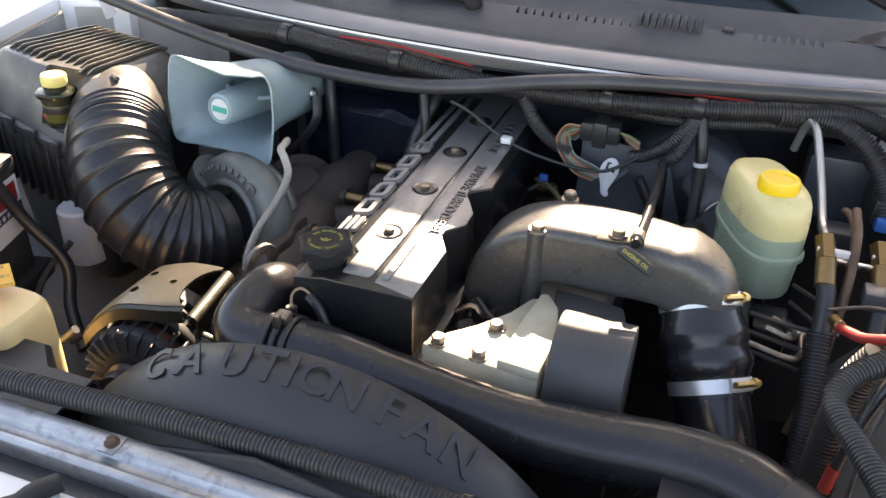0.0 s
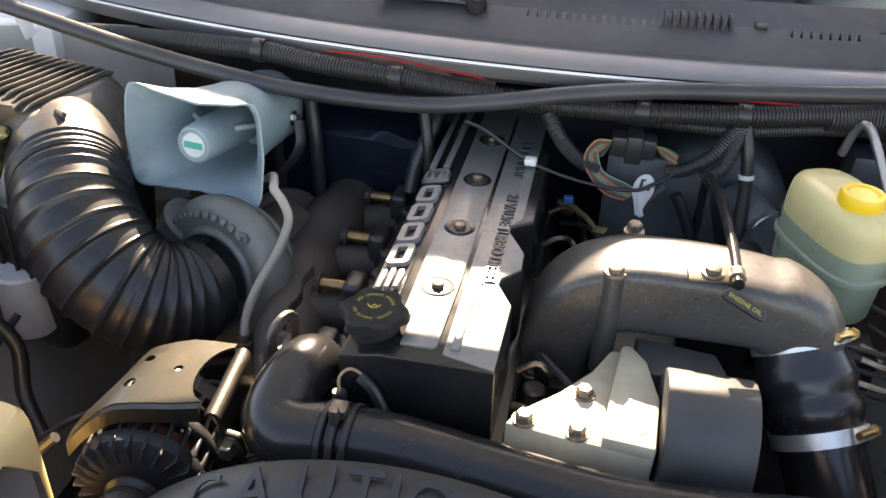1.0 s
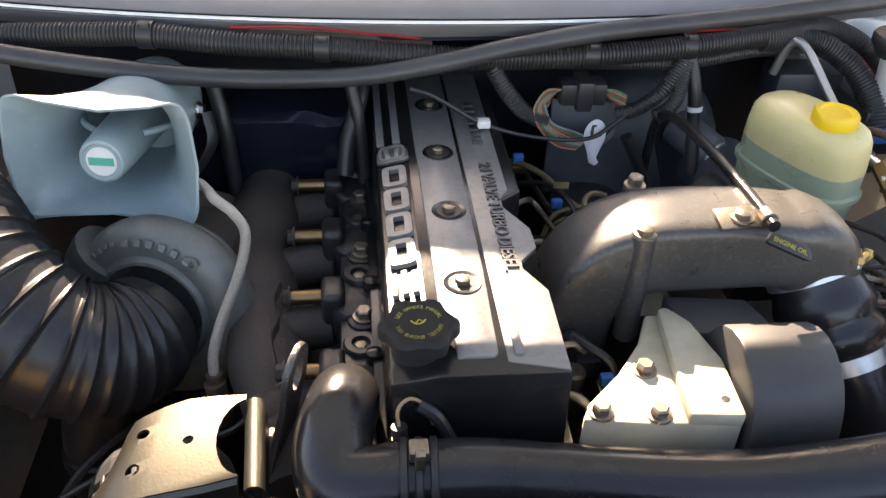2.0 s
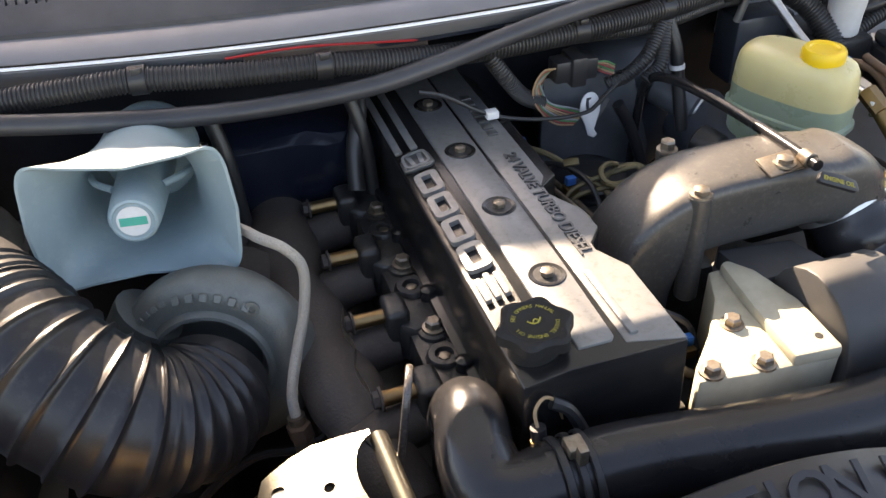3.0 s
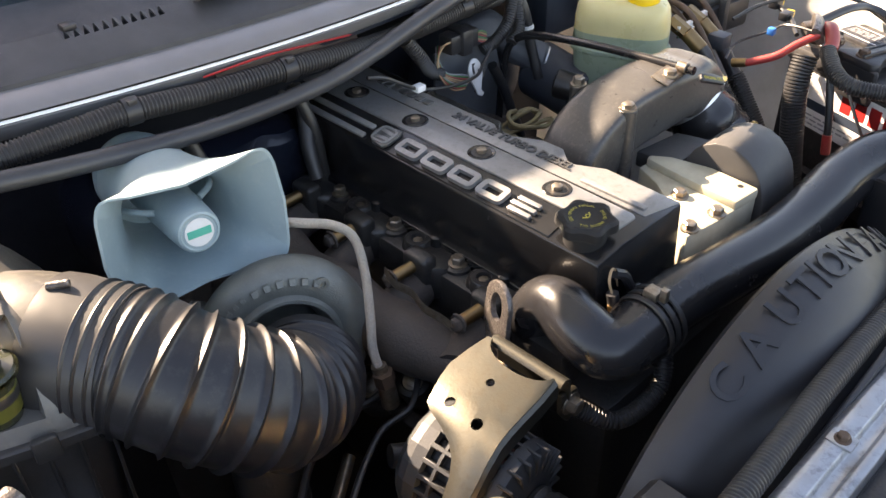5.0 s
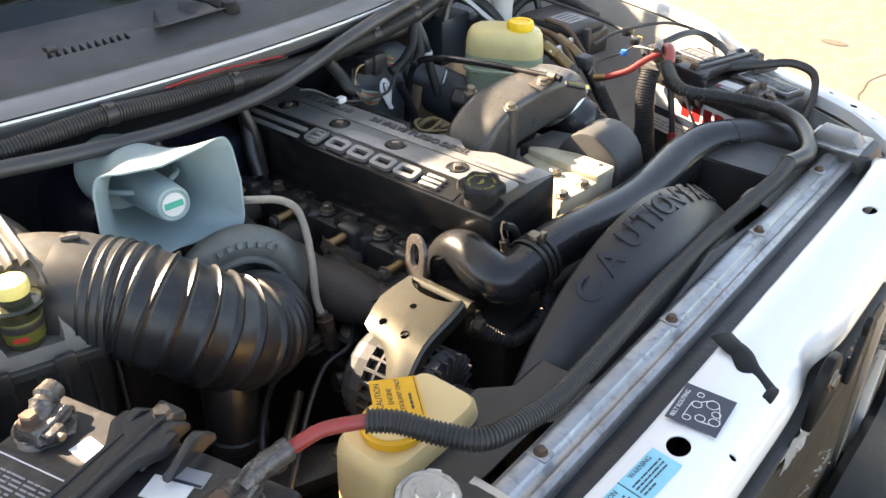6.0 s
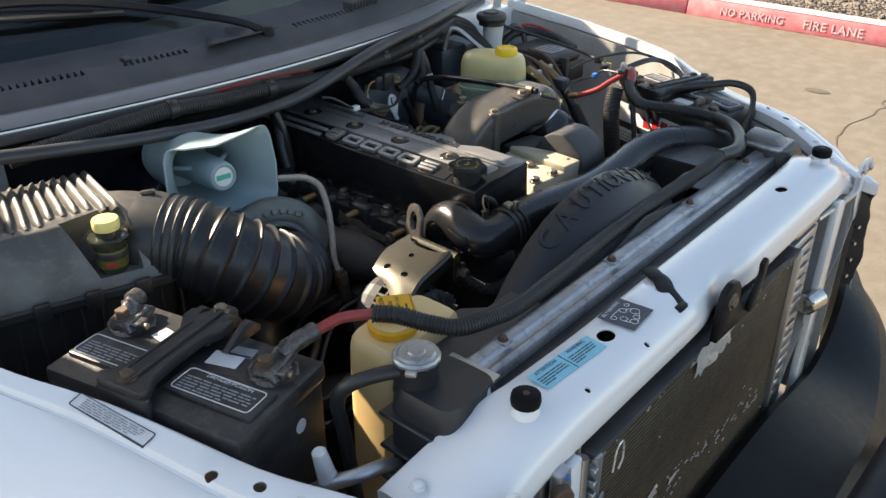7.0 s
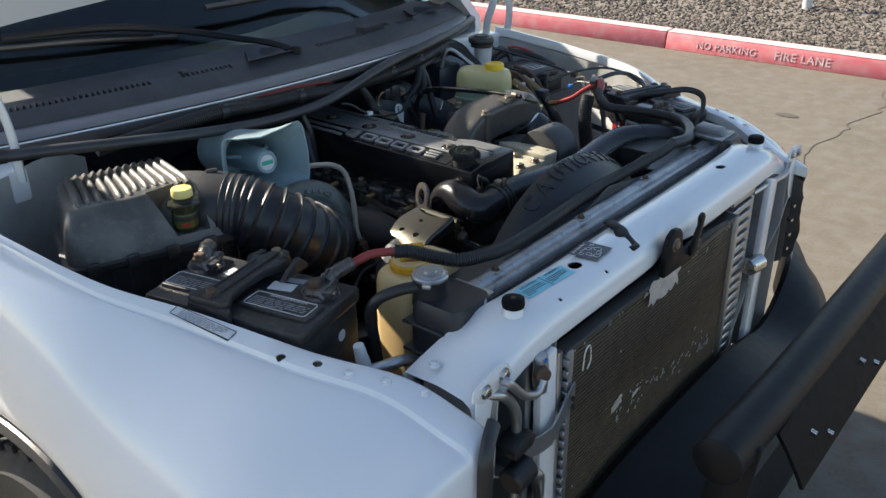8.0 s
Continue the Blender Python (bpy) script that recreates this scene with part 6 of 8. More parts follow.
part("front_ring", lathe([(0.060, 0.108), (0.066, 0.108), (0.067, 0.112), (0.064, 0.122), (0.052, 0.130), (0.03, 0.133), (0, 0.133)], AM, 40), M["alternator"], alt)
for k in range(24):
    turn = AM @ Matrix.Rotation(2 * math.pi * k / 24, 4, "Z")
    part("slot_rib", moved(box(0.055, 0.067, -0.0026, 0.0026, 0.034, 0.072, 0.001, 1), turn), M["alternator"], alt)
    part("slot_rib", moved(box(0.056, 0.0668, -0.0022, 0.0022, 0.083, 0.110, 0.001, 1), turn), M["alternator"], alt)
    part("cooling_fin", moved(box(0.040, 0.0665, -0.0018, 0.0018, 0.114, 0.132, 0.001, 1), turn), M["alternator"], alt)
part("slot_band", lathe([(0.0585, 0.050), (0.0668, 0.050), (0.0668, 0.0535), (0.0585, 0.0535)], AM, 40), M["alternator"], alt)
part("pulley", lathe([(0.0, 0.135), (0.028, 0.135), (0.03, 0.14), (0.026, 0.146), (0.03, 0.152), (0.03, 0.165), (0.01, 0.168), (0, 0.168)], AM, 28), M["engine"], alt)
part("mount_ear", moved(box(-0.012, 0.012, 0.06, 0.10, 0.01, 0.05, 0.006), AM @ Matrix.Rotation(radians(200), 4, "Z")), M["alternator"], alt)

# ---- air box, duct, turbo, horn ----
ab_m = frame_of((-0.66, 0.77, 1.10), (0.97, -0.235, 0.0), (0.0, 0.0, 1))
abx = thing("air_filter_box", (-0.66, 0.77, 1.1), "dusty black air filter housing with a ribbed lid", "air box")


def quad_ring(corners, z, e=9.0, n=48):
    """A rounded ring through a four-sided outline: front left, front right, back right, back left."""
    fl_, fr_, br_, bl_ = [Vector(c) for c in corners]
    out = []
    for u, v in squircle(1.0, 1.0, n, e):
        a, b = (u + 1) / 2, (v + 1) / 2
        p = fl_.lerp(fr_, a).lerp(bl_.lerp(br_, a), b)
        out.append(Vector((p.x, p.y, z)))
    return out


FLANGE = ((-0.152, -0.110), (0.165, -0.140), (0.150, 0.125), (-0.110, 0.125))
LIDTOP = ((-0.130, -0.080), (0.112, -0.082), (0.100, 0.102), (-0.098, 0.102))


def grow(q, k):
    c = sum((Vector(p) for p in q), Vector((0, 0))) / 4
    return [c + (Vector(p) - c) * k for p in q]


def between(t, k=1.0):
    return grow([Vector(a).lerp(Vector(b), t) for a, b in zip(FLANGE, LIDTOP)], k)


part("lower_case", moved(sweep([quad_ring(grow(FLANGE, k), z) for z, k in ((-0.22, 0.8), (-0.2, 0.84), (0.02, 0.97), (0.026, 0.98))]), ab_m), M["airbox"], abx)
part("flange", moved(sweep([quad_ring(grow(FLANGE, k), z) for z, k in ((0.022, 1.04), (0.024, 1.06), (0.034, 1.06), (0.036, 1.04))]), ab_m), M["airbox"], abx)
lid = part("lid", moved(sweep([quad_ring(between(t, k), z) for z, t, k in ((0.034, 0.0, 1.0), (0.06, 0.18, 1.0), (0.095, 0.6, 1.01), (0.114, 0.86, 1.01), (0.123, 0.98, 0.99), (0.127, 1.0, 0.96), (0.128, 1.0, 0.92))]), ab_m), M["airbox_lid"], abx)
cut(lid, prism([(-0.682, 1.30), (-0.648, 1.152), (-0.590, 1.152), (-0.566, 1.30)], 0.50, 0.700, 0, plane="y"))
for k in range(12):
    x = -0.106 + 0.0182 * k
    y0 = -0.062 if x < -0.004 else -0.046 if x < 0.075 else -0.062
    x1 = x * 0.88 + 0.008
    part("lid_rib", moved(tube([(x, y0, 0.125), (x, y0 + 0.012, 0.1305), (x * 0.5 + x1 * 0.5, 0.0, 0.1312), (x1, 0.083, 0.1305), (x1, 0.096, 0.125)], 0.0080, 10, 0.012, flat=0.34), ab_m), M["airbox_lid"], abx)
for k in range(11):
    f = (k + 0.5) / 11
    p = Vector(FLANGE[0]).lerp(Vector(FLANGE[1]), f)
    part("case_rib", moved(box(p.x - 0.002, p.x + 0.002, p.y + 0.004, p.y + 0.03, -0.10, 0.022, 0.001, 1), ab_m), M["airbox"], abx)
for k in range(9):
    f = (k + 0.5) / 9
    p = Vector(FLANGE[0]).lerp(Vector(FLANGE[3]), f)
    part("case_rib", moved(box(p.x - 0.002, p.x + 0.03, p.y - 0.002, p.y + 0.002, -0.10, 0.022, 0.001, 1), ab_m), M["airbox"], abx)
for f in (0.12, 0.34, 0.56, 0.78):
    p = Vector(FLANGE[0]).lerp(Vector(FLANGE[1]), f)
    part("lid_clip", moved(box(p.x - 0.012, p.x + 0.012, p.y - 0.012, p.y - 0.003, 0.016, 0.043, 0.003), ab_m), M["airbox"], abx)
part("outlet", tube([(-0.645, 0.80, 1.150), (-0.60, 0.752, 1.158), (-0.56, 0.718, 1.161), (-0.535, 0.686, 1.158)], 0.07, 32, 0.008, rad=lambda s, L: 0.075 - 0.004 * s / L, flat=0.95), M["airbox_lid"], abx)

can = thing("restriction_gauge", (-0.619, 0.652, 1.153), "small clear gauge canister with yellow cap and olive label", "gauge")
cm = frame_of((-0.619, 0.652, 1.153), (1, 0, 0), (0.01, 0.02, 1))
part("body", moved(lathe([(0.0, 0), (0.020, 0), (0.0215, 0.004), (0.0245, 0.050), (0.0, 0.051)], None, 28), cm), M["can_body"], can, "smoky clear canister body")
part("label", moved(lathe([(0.0222, 0.009), (0.0236, 0.028), (0.0240, 0.036), (0.0236, 0.037)], None, 28), cm), M["can_green"], can, "olive label")
part("label_mark", moved(lathe([(0.0237, 0.024), (0.0240, 0.026), (0.0243, 0.033), (0.0240, 0.034)], None, 28), cm), M["plastic"], can)
part("label_mark", moved(box(-0.010, 0.006, -0.0236, -0.0226, 0.014, 0.020, 0.0003, 1), cm @ Matrix.Rotation(-0.5, 4, "Z")), M["red_wire"], can)
part("collar", moved(lathe([(0.0246, 0.046), (0.0295, 0.048), (0.030, 0.054), (0.0275, 0.057), (0.018, 0.058), (0.018, 0.068), (0.0, 0.068)], None, 28), cm), M["can_body"], can, "smoky plastic collar")
part("collar_rim", moved(lathe([(0.0290, 0.049), (0.0308, 0.050), (0.0310, 0.0545), (0.0295, 0.056)], None, 28), cm), M["can_clear"], can, "clear rim")
part("cap", moved(lathe([(0.0, 0.066), (0.0185, 0.066), (0.0195, 0.069), (0.0195, 0.079), (0.018, 0.082), (0, 0.083)], None, 28), cm), M["cap_pale"], can, "pale yellow cap")

dpath = [(-0.545, 0.700, 1.160), (-0.500, 0.638, 1.150), (-0.470, 0.597, 1.130), (-0.438, 0.573, 1.105), (-0.402, 0.562, 1.078), (-0.365, 0.570, 1.058), (-0.338, 0.595, 1.048), (-0.325, 0.625, 1.045)]
duc = thing("intake_duct", (-0.45, 0.6, 1.0), "large ribbed black rubber intake duct bending to the turbo", "duct")


def duct_r(s, L):
    if s < 0.028:
        return 0.0735 if 0.004 < s < 0.012 else 0.0725
    if s > L - 0.02:
        return 0.060
    base = 0.0715 - 0.008 * min(max((s - 0.2) / (L - 0.2), 0), 1)
    if s < 0.044:
        return base
    if s < 0.100:
        return base + 0.0042 * max(math.sin(2 * math.pi * (s - 0.044) / 0.0112), 0)
    p = 0.0245 if s < 0.245 else 0.0115
    ph = ((s - 0.100) / p) % 1
    return base + (0.0056 if s < 0.245 else 0.0038) * math.exp(-((ph - 0.5) / (0.085 if s < 0.245 else 0.18)) ** 2)


part("bellows", tube(dpath, 0.07, 44, 0.0015, rad=duct_r), M["duct"], duc, sharp=60)
part("clamp", tube(dpath[:2], 0.0745, 40, 0.02, rad=lambda s, L: 0.0752 if 0.01 < s < 0.026 else 0.0738), M["conduit"], duc)
part("clamp_screw", cyl((-0.536, 0.690, 1.234), (-0.518, 0.678, 1.235), 0.0042, seg=10, chamfer=0.001), M["lead"], duc)

tur = thing("turbocharger", (-0.3, 0.67, 1.05), "grey cast aluminium turbocharger compressor housing", "turbocharger")
TC, TAX = Vector((-0.315, 0.668, 1.042)), Vector((-0.30, -0.92, 0.16)).normalized()
tm = frame_of(TC, (0, 0, 1), TAX)
rings = []
for i in range(61):
    a = 2 * math.pi * i / 60 * 1.0
    mr = 0.026 + 0.012 * (i / 60)
    R0 = 0.077 + 0.006 * (i / 60)
    c = tm @ Vector((R0 * math.cos(-a + 0.9), R0 * math.sin(-a + 0.9), 0))
    er = (tm.to_3x3() @ Vector((math.cos(-a + 0.9), math.sin(-a + 0.9), 0)))
    rings.append([c + er * (mr * math.cos(2 * math.pi * k / 18)) + TAX * (mr * 0.95 * math.sin(2 * math.pi * k / 18)) for k in range(18)])
part("volute", sweep(rings), M["turbo"], tur)
part("inlet_ring", moved(lathe([(0.05, -0.02), (0.075, -0.01), (0.074, 0.018), (0.064, 0.03), (0.060, 0.030), (0.058, -0.01)], None, 40), tm), M["turbo"], tur)
part("back_plate", moved(lathe([(0, -0.045), (0.085, -0.045), (0.09, -0.035), (0.085, -0.02), (0, -0.02)], None, 40), tm), M["turbo"], tur)
part("outlet", tube([tm @ Vector((0.045, 0.075, 0)), tm @ Vector((-0.03, 0.085, -0.01)), tm @ Vector((-0.10, 0.08, -0.03))], 0.036, 20, 0.012), M["turbo"], tur)
part("bearing_housing", cyl(tm @ Vector((0, 0, -0.03)), tm @ Vector((0, 0, -0.13)), 0.05, 0.065, 20), M["castiron"], tur)
for k in range(6):
    a = 0.5 + 0.17 * k
    part("cast_bar", moved(box(-0.0045, 0.0045, -0.0042, 0.0042, -0.002, 0.0012, 0.0008, 1), tm @ Matrix.Rotation(-a + 0.8, 4, "Z") @ Matrix.Translation((0.086, 0, 0.029)) @ Matrix.Rotation(0.35, 4, "Y")), M["turbo"], tur, "raised cast mark")
for k in range(4):
    a = 1.62 + 0.12 * k
    part("cast_bar", moved(box(-0.003, 0.003, -0.003, 0.003, -0.002, 0.001, 0.0005, 1), tm @ Matrix.Rotation(-a + 2.45, 4, "Z") @ Matrix.Translation((0.088, 0, 0.028)) @ Matrix.Rotation(0.35, 4, "Y")), M["turbo"], tur, "raised cast mark")
part("plug", moved(lathe([(0.0075, 0), (0.008, 0.003), (0.004, 0.0035), (0.0035, 0.001), (0, 0.001)], None, 16), tm @ Matrix.Rotation(-0.62, 4, "Z") @ Matrix.Translation((0.088, 0, 0.027))), M["turbo"], tur)

dp = thing("exhaust_downpipe", (-0.38, 0.8, 0.8), "dark rusty exhaust downpipe behind the turbocharger", "exhaust pipe")
part("pipe", tube([(-0.28, 0.80, 1.02), (-0.34, 0.82, 0.98), (-0.38, 0.82, 0.88), (-0.38, 0.80, 0.6)], 0.055, 20, 0.02), M["castiron"], dp)
part("flange", cyl((-0.27, 0.79, 1.025), (-0.285, 0.80, 1.018), 0.075, seg=24, chamfer=0.003), M["castiron"], dp)
ldp = thing("charge_pipe_lower", (-0.40, 0.55, 0.85), "dull metal charge pipe dropping below the intake duct", "pipe")
part("pipe", tube([(-0.345, 0.66, 0.99), (-0.375, 0.64, 0.97), (-0.395, 0.615, 0.93), (-0.40, 0.605, 0.86), (-0.40, 0.60, 0.65)], 0.040, 20, 0.015), M["engine"], ldp)
part("joint", cyl((-0.398, 0.606, 0.885), (-0.399, 0.605, 0.865), 0.045, seg=24, chamfer=0.003), M["engine"], ldp)
hrn = thing("horn_speaker", (-0.365, 0.85, 1.15), "grey-blue plastic horn loudspeaker with a flared square mouth", "horn speaker")
HM = frame_of((-0.366, 0.715, 1.197), (0.985, -0.13, 0.0), (-0.13, -0.97, 0.10))
rings = []
prof = [(-0.19, 0.052, 2.0, 0.052), (-0.165, 0.056, 2.0, 0.056), (-0.13, 0.057, 2.1, 0.056), (-0.095, 0.059, 2.4, 0.057), (-0.06, 0.064, 3.0, 0.059), (-0.03, 0.075, 5.0, 0.067), (0.0, 0.094, 9.0, 0.078)]


def mouth(z, a, e, b, k, n=56):
    out = []
    for x, y in squircle(a, b, n, e):
        w = max(0, (z + 0.06) / 0.06)
        mid = w * (1 - min(abs(x) / a, 1) ** 2) * (abs(y) / b) ** 3
        back = (-0.012 if y > 0 else -0.010) * mid
        y = y - 0.024 * mid if y > 0 else y + 0.010 * mid
        bow = 0.010 * w * (1 - (y / b) ** 2) * (1 if x > 0 else -1) * (abs(x) / a) ** 3
        out.append(HM @ Vector((x * k + bow, y * k, z + back)))
    return out


outer = [mouth(z, a, e, b, 1.0) for z, a, e, b in prof]
inner_r = [mouth(z, a - 0.003, e, b - 0.003, 1.0) for z, a, e, b in reversed(prof[1:])]
bm = bmesh.new()
R = [[bm.verts.new(p) for p in ring] for ring in outer + inner_r]
for a, b in zip(R, R[1:]):
    for k in range(len(a)):
        bm.faces.new((a[k], a[(k + 1) % len(a)], b[(k + 1) % len(a)], b[k]))
bm.faces.new(R[0])
bm.faces.new(R[-1])
part("bell", bm, M["horn"], hrn, sharp=50)
part("driver_cap", moved(lathe([(0, -0.225), (0.035, -0.222), (0.05, -0.212), (0.054, -0.195), (0.053, -0.185), (0, -0.185)], None, 36), HM), M["horn"], hrn)
part("centre_tube", moved(lathe([(0.030, -0.15), (0.027, -0.03), (0.0255, -0.006), (0.0235, -0.001), (0.021, 0.0), (0.0195, -0.0015), (0, -0.0015)], None, 32), HM), M["horn"], hrn)
part("round_sticker", moved(lathe([(0.0165, -0.0012), (0.0165, -0.0006), (0, -0.0006)], None, 28), HM), M["paper"], hrn, "cream round sticker")
part("sticker_bar", moved(box(-0.0135, 0.0135, -0.0045, 0.0045, -0.0007, 0.0002, 0), HM), M["green"], hrn, "plain green bar")
for s in (-1, 1):
    part("vane", moved(tube([(s * 0.026, 0.01, -0.06), (s * 0.045, 0.012, -0.075), (s * 0.055, 0.01, -0.10)], 0.004, 8, 0.006), HM), M["horn"], hrn)
part("mount_strap", tube([HM @ Vector((0.07, 0.0, -0.16)), HM @ Vector((0.075, -0.04, -0.15)), HM @ Vector((0.04, -0.09, -0.14)), HM @ Vector((0.0, -0.12, -0.13))], 0.008, 8, 0.01, flat=0.25), M["plastic"], hrn)
part("pivot_bolt", hexbolt(HM @ Vector((0.058, 0.0, -0.165)), 0.007, 0.008, (0.985, -0.13, 0)), M["steel"], hrn)

brd = thing("braided_hose", (-0.24, 0.6, 1.05), "braided steel oil feed hose arching over the exhaust", "hose")
BRAID = [(-0.300, 0.790, 1.120), (-0.280, 0.765, 1.140), (-0.262, 0.725, 1.154), (-0.248, 0.690, 1.163), (-0.228, 0.666, 1.162), (-0.214, 0.647, 1.147), (-0.221, 0.622, 1.115), (-0.239, 0.595, 1.078), (-0.251, 0.580, 1.040), (-0.251, 0.568, 1.010)]
part("hose", tube(BRAID, 0.0046, 12, 0.005), M["rubber"], brd)


def strands(pts, r, count, pitch, wire):
    """Crossing wires wound round a hose."""
    line, length = spline(pts, 0.0022)
    tan = [(line[min(i + 1, len(line) - 1)] - line[max(i - 1, 0)]).normalized() for i in range(len(line))]
    u = tan[0].orthogonal()
    sides = []
    for t in tan:
        u = (u - t * u.dot(t)).normalized()
        sides.append((u.copy(), t.cross(u)))
    bm = bmesh.new()
    for sgn in (-1, 1):
        for c in range(count):
            ring = None
            for i, p in enumerate(line):
                a = 2 * math.pi * (c / count + sgn * length * i / (len(line) - 1) / pitch)
                out = sides[i][0] * math.cos(a) + sides[i][1] * math.sin(a)
                b = tan[i].cross(out)
                q = p + out * (r + (0.0003 if (i + c) % 2 else 0.0))
                new_ring = [bm.verts.new(q + out * wire * 0.6), bm.verts.new(q + b * wire), bm.verts.new(q - b * wire)]
                if ring:
                    for k in range(3):
                        bm.faces.new((ring[k], ring[(k + 1) % 3], new_ring[(k + 1) % 3], new_ring[k]))
                ring = new_ring
    return bm


tagged(part("braid", strands(BRAID, 0.0049, 9, 0.021, 0.0014), M["braid"], brd, "woven steel braid"), "woven steel braid", kind="stuff")
part("fitting", cyl((-0.2515, 0.571, 1.020), (-0.250, 0.567, 1.004), 0.0095, seg=14), M["bolt"], brd)
part("fitting", cyl((-0.251, 0.565, 1.013), (-0.249, 0.563, 0.995), 0.013, seg=6), M["rusty"], brd)
part("fitting", cyl((-0.249, 0.563, 0.996), (-0.246, 0.560, 0.96), 0.011, seg=14), M["bolt"], brd)

# dark sheets added to hide the sunlit ground under the engine bay
sp = thing("ground_block_sheet", (0, 0.6, 0.64), "added black sheets hiding the sunlit ground beside the engine", "splash shield", kind="structure")
part("shield", prism([(-0.58, 0.20), (-0.12, 0.20), (-0.12, 1.02), (-0.58, 1.02)], 0.640, 0.650, 0.002), M["engine"], sp)
part("shield", prism([(0.12, 0.14), (0.66, 0.14), (0.66, 1.02), (0.12, 1.02)], 0.610, 0.620, 0.002), M["engine"], sp)

# ---- batteries ----
def battery(cx, cy, yaw, label, face, shift=0.0):
    """A battery whose long side runs along its local y; face: the side with the big label."""
    th = thing("battery", (cx, cy, 0.95), label, "battery", "starting batteries")
    m = Matrix.Translation((cx, cy, 0)) @ Matrix.Rotation(radians(yaw), 4, "Z")
    part("case", moved(box(-0.083, 0.083, -0.150, 0.150, 0.94, 1.118, 0.006), m), M["battery"], th)
    part("lid", moved(box(-0.087, 0.087, -0.155, 0.155, 1.112, 1.140, 0.007), m), M["battery"], th)
    o = -face
    part("vent_cover", moved(box(min(o * 0.0, o * 0.055), max(o * 0.0, o * 0.055), -0.145, -0.012, 1.138, 1.147, 0.003), m), M["battery"], th)
    part("vent_cover", moved(box(min(o * 0.0, o * 0.055), max(o * 0.0, o * 0.055), 0.02, 0.145, 1.138, 1.147, 0.003), m), M["battery"], th)
    for k, y in enumerate((-0.079, 0.083)):
        lm = m @ frame_of((o * 0.029, y, 1.1474), (0, -face, 0), (0, 0, 1))
        lab = part("danger_label", ring_frame(0.118, 0.042, 0.006, 0.0014, 0.0007, lm), M["paper"], th, "black label outlined and printed in white")
        if k == 0:
            part("word", lettering("DANGER/POISON", 0.0088, 0.0001, lm @ Matrix.Translation((0.005, 0.0155, 0.0006))), M["paper"], lab)
        part("small_print", bars(5, 0.105, 0.026, lm @ Matrix.Translation((0, -0.005, 0.0002)), 0.0004, 21 + k), M["greyprint"], lab)
    for y in (-0.108, 0.128):
        t = part("terminal", moved(lathe([(0.011, 0), (0.0095, 0.02), (0, 0.021)], None, 18), m @ Matrix.Translation((face * 0.052, y, 1.138))), M["lead"], th, "corroded lead terminal")
        tm_ = m @ Matrix.Translation((face * 0.040, y, 1.138))
        b = box(-0.024, 0.024, -0.020, 0.020, 0.002, 0.020, 0.005)
        bmesh.ops.subdivide_edges(b, edges=b.edges[:], cuts=1)
        for v in b.verts:
            v.co += Vector((noise.noise(v.co * 90), noise.noise(v.co * 90 + Vector((7, 1, 3))), noise.noise(v.co * 90 + Vector((2, 9, 5))))) * 0.007
        part("terminal_clamp", moved(b, tm_), M["lead"], t)
        part("clamp_ear", moved(rough_up(box(-0.010, 0.010, -0.030, -0.016, 0.004, 0.018, 0.003), 0.003, 120), tm_ @ Matrix.Translation((-face * 0.008, 0, 0))), M["lead"], t)
        part("pinch_bolt", moved(cyl((0, -0.036, 0.011), (0, -0.012, 0.011), 0.0045, seg=10), tm_ @ Matrix.Translation((-face * 0.008, 0, 0))), M["bolt"], t)
        part("corrosion_crust", moved(rough_up(lathe([(0.034, 0.0), (0.030, 0.003), (0.018, 0.005), (0, 0.006)], None, 20), 0.006, 70), tm_ @ Matrix.Translation((0, 0, 0.001))), M["lead"], t, "grey crust round the terminal")
        part("clamp_bolt", moved(hexbolt((0, 0, 0), 0.009, 0.012, (0, 0, 1)), tm_ @ Matrix.Translation((-face * 0.012, 0.002, 0.018))), M["rusty"], t)
        part("cable_lug", moved(tube([(-0.006, 0.0, 0.014), (0.008, 0.006, 0.022), (0.020, 0.011, 0.025), (0.032, 0.015, 0.024)], 0.0125, 14, 0.003, rad=lambda q, L: 0.0130 + 0.0055 * noise.noise((q * 190, 0, 3)), flat=0.8), tm_ @ Matrix.Diagonal((face, 1 if y > 0 else -0.2, 1, 1))), M["lead"], t, "greasy taped cable lug")
    part("paper_sticker", moved(box(-0.014, 0.014, -0.022, 0.022, 0, 0.0008, 0), m @ Matrix.Translation((face * 0.030, -0.040, 1.1402)) @ Matrix.Rotation(0.15, 4, "Z")), M["paper"], th, "white sticker")
    part("paper_sticker", moved(box(-0.010, 0.010, -0.022, 0.022, 0, 0.0008, 0), m @ Matrix.Translation((face * 0.052, -0.045, 1.1402)) @ Matrix.Rotation(0.15, 4, "Z")), M["greyprint"], th, "pale blue-grey sticker")
    part("paper_sticker", moved(box(-0.012, 0.012, -0.018, 0.018, 0, 0.0008, 0), m @ Matrix.Translation((face * 0.035, 0.062, 1.1402)) @ Matrix.Rotation(-0.2, 4, "Z")), M["paper"], th, "torn white sticker")
    st = m @ Matrix.Translation((face * 0.052, -0.045, 1.141)) @ Matrix.Rotation(0.15, 4, "Z")
    part("sticker_band", moved(box(-0.0095, -0.0065, -0.021, 0.021, 0, 0.0006, 0), st), M["ink"], th, "black band on the sticker")
    part("sticker_mark", moved(box(-0.004, 0.005, 0.011, 0.020, 0, 0.0006, 0), st), M["red_wire"], th, "small red square")
    hold = thing("battery_clamp", (cx, cy, 1.14), "black plastic hold-down bar across the battery", "battery clamp", "battery clamps")
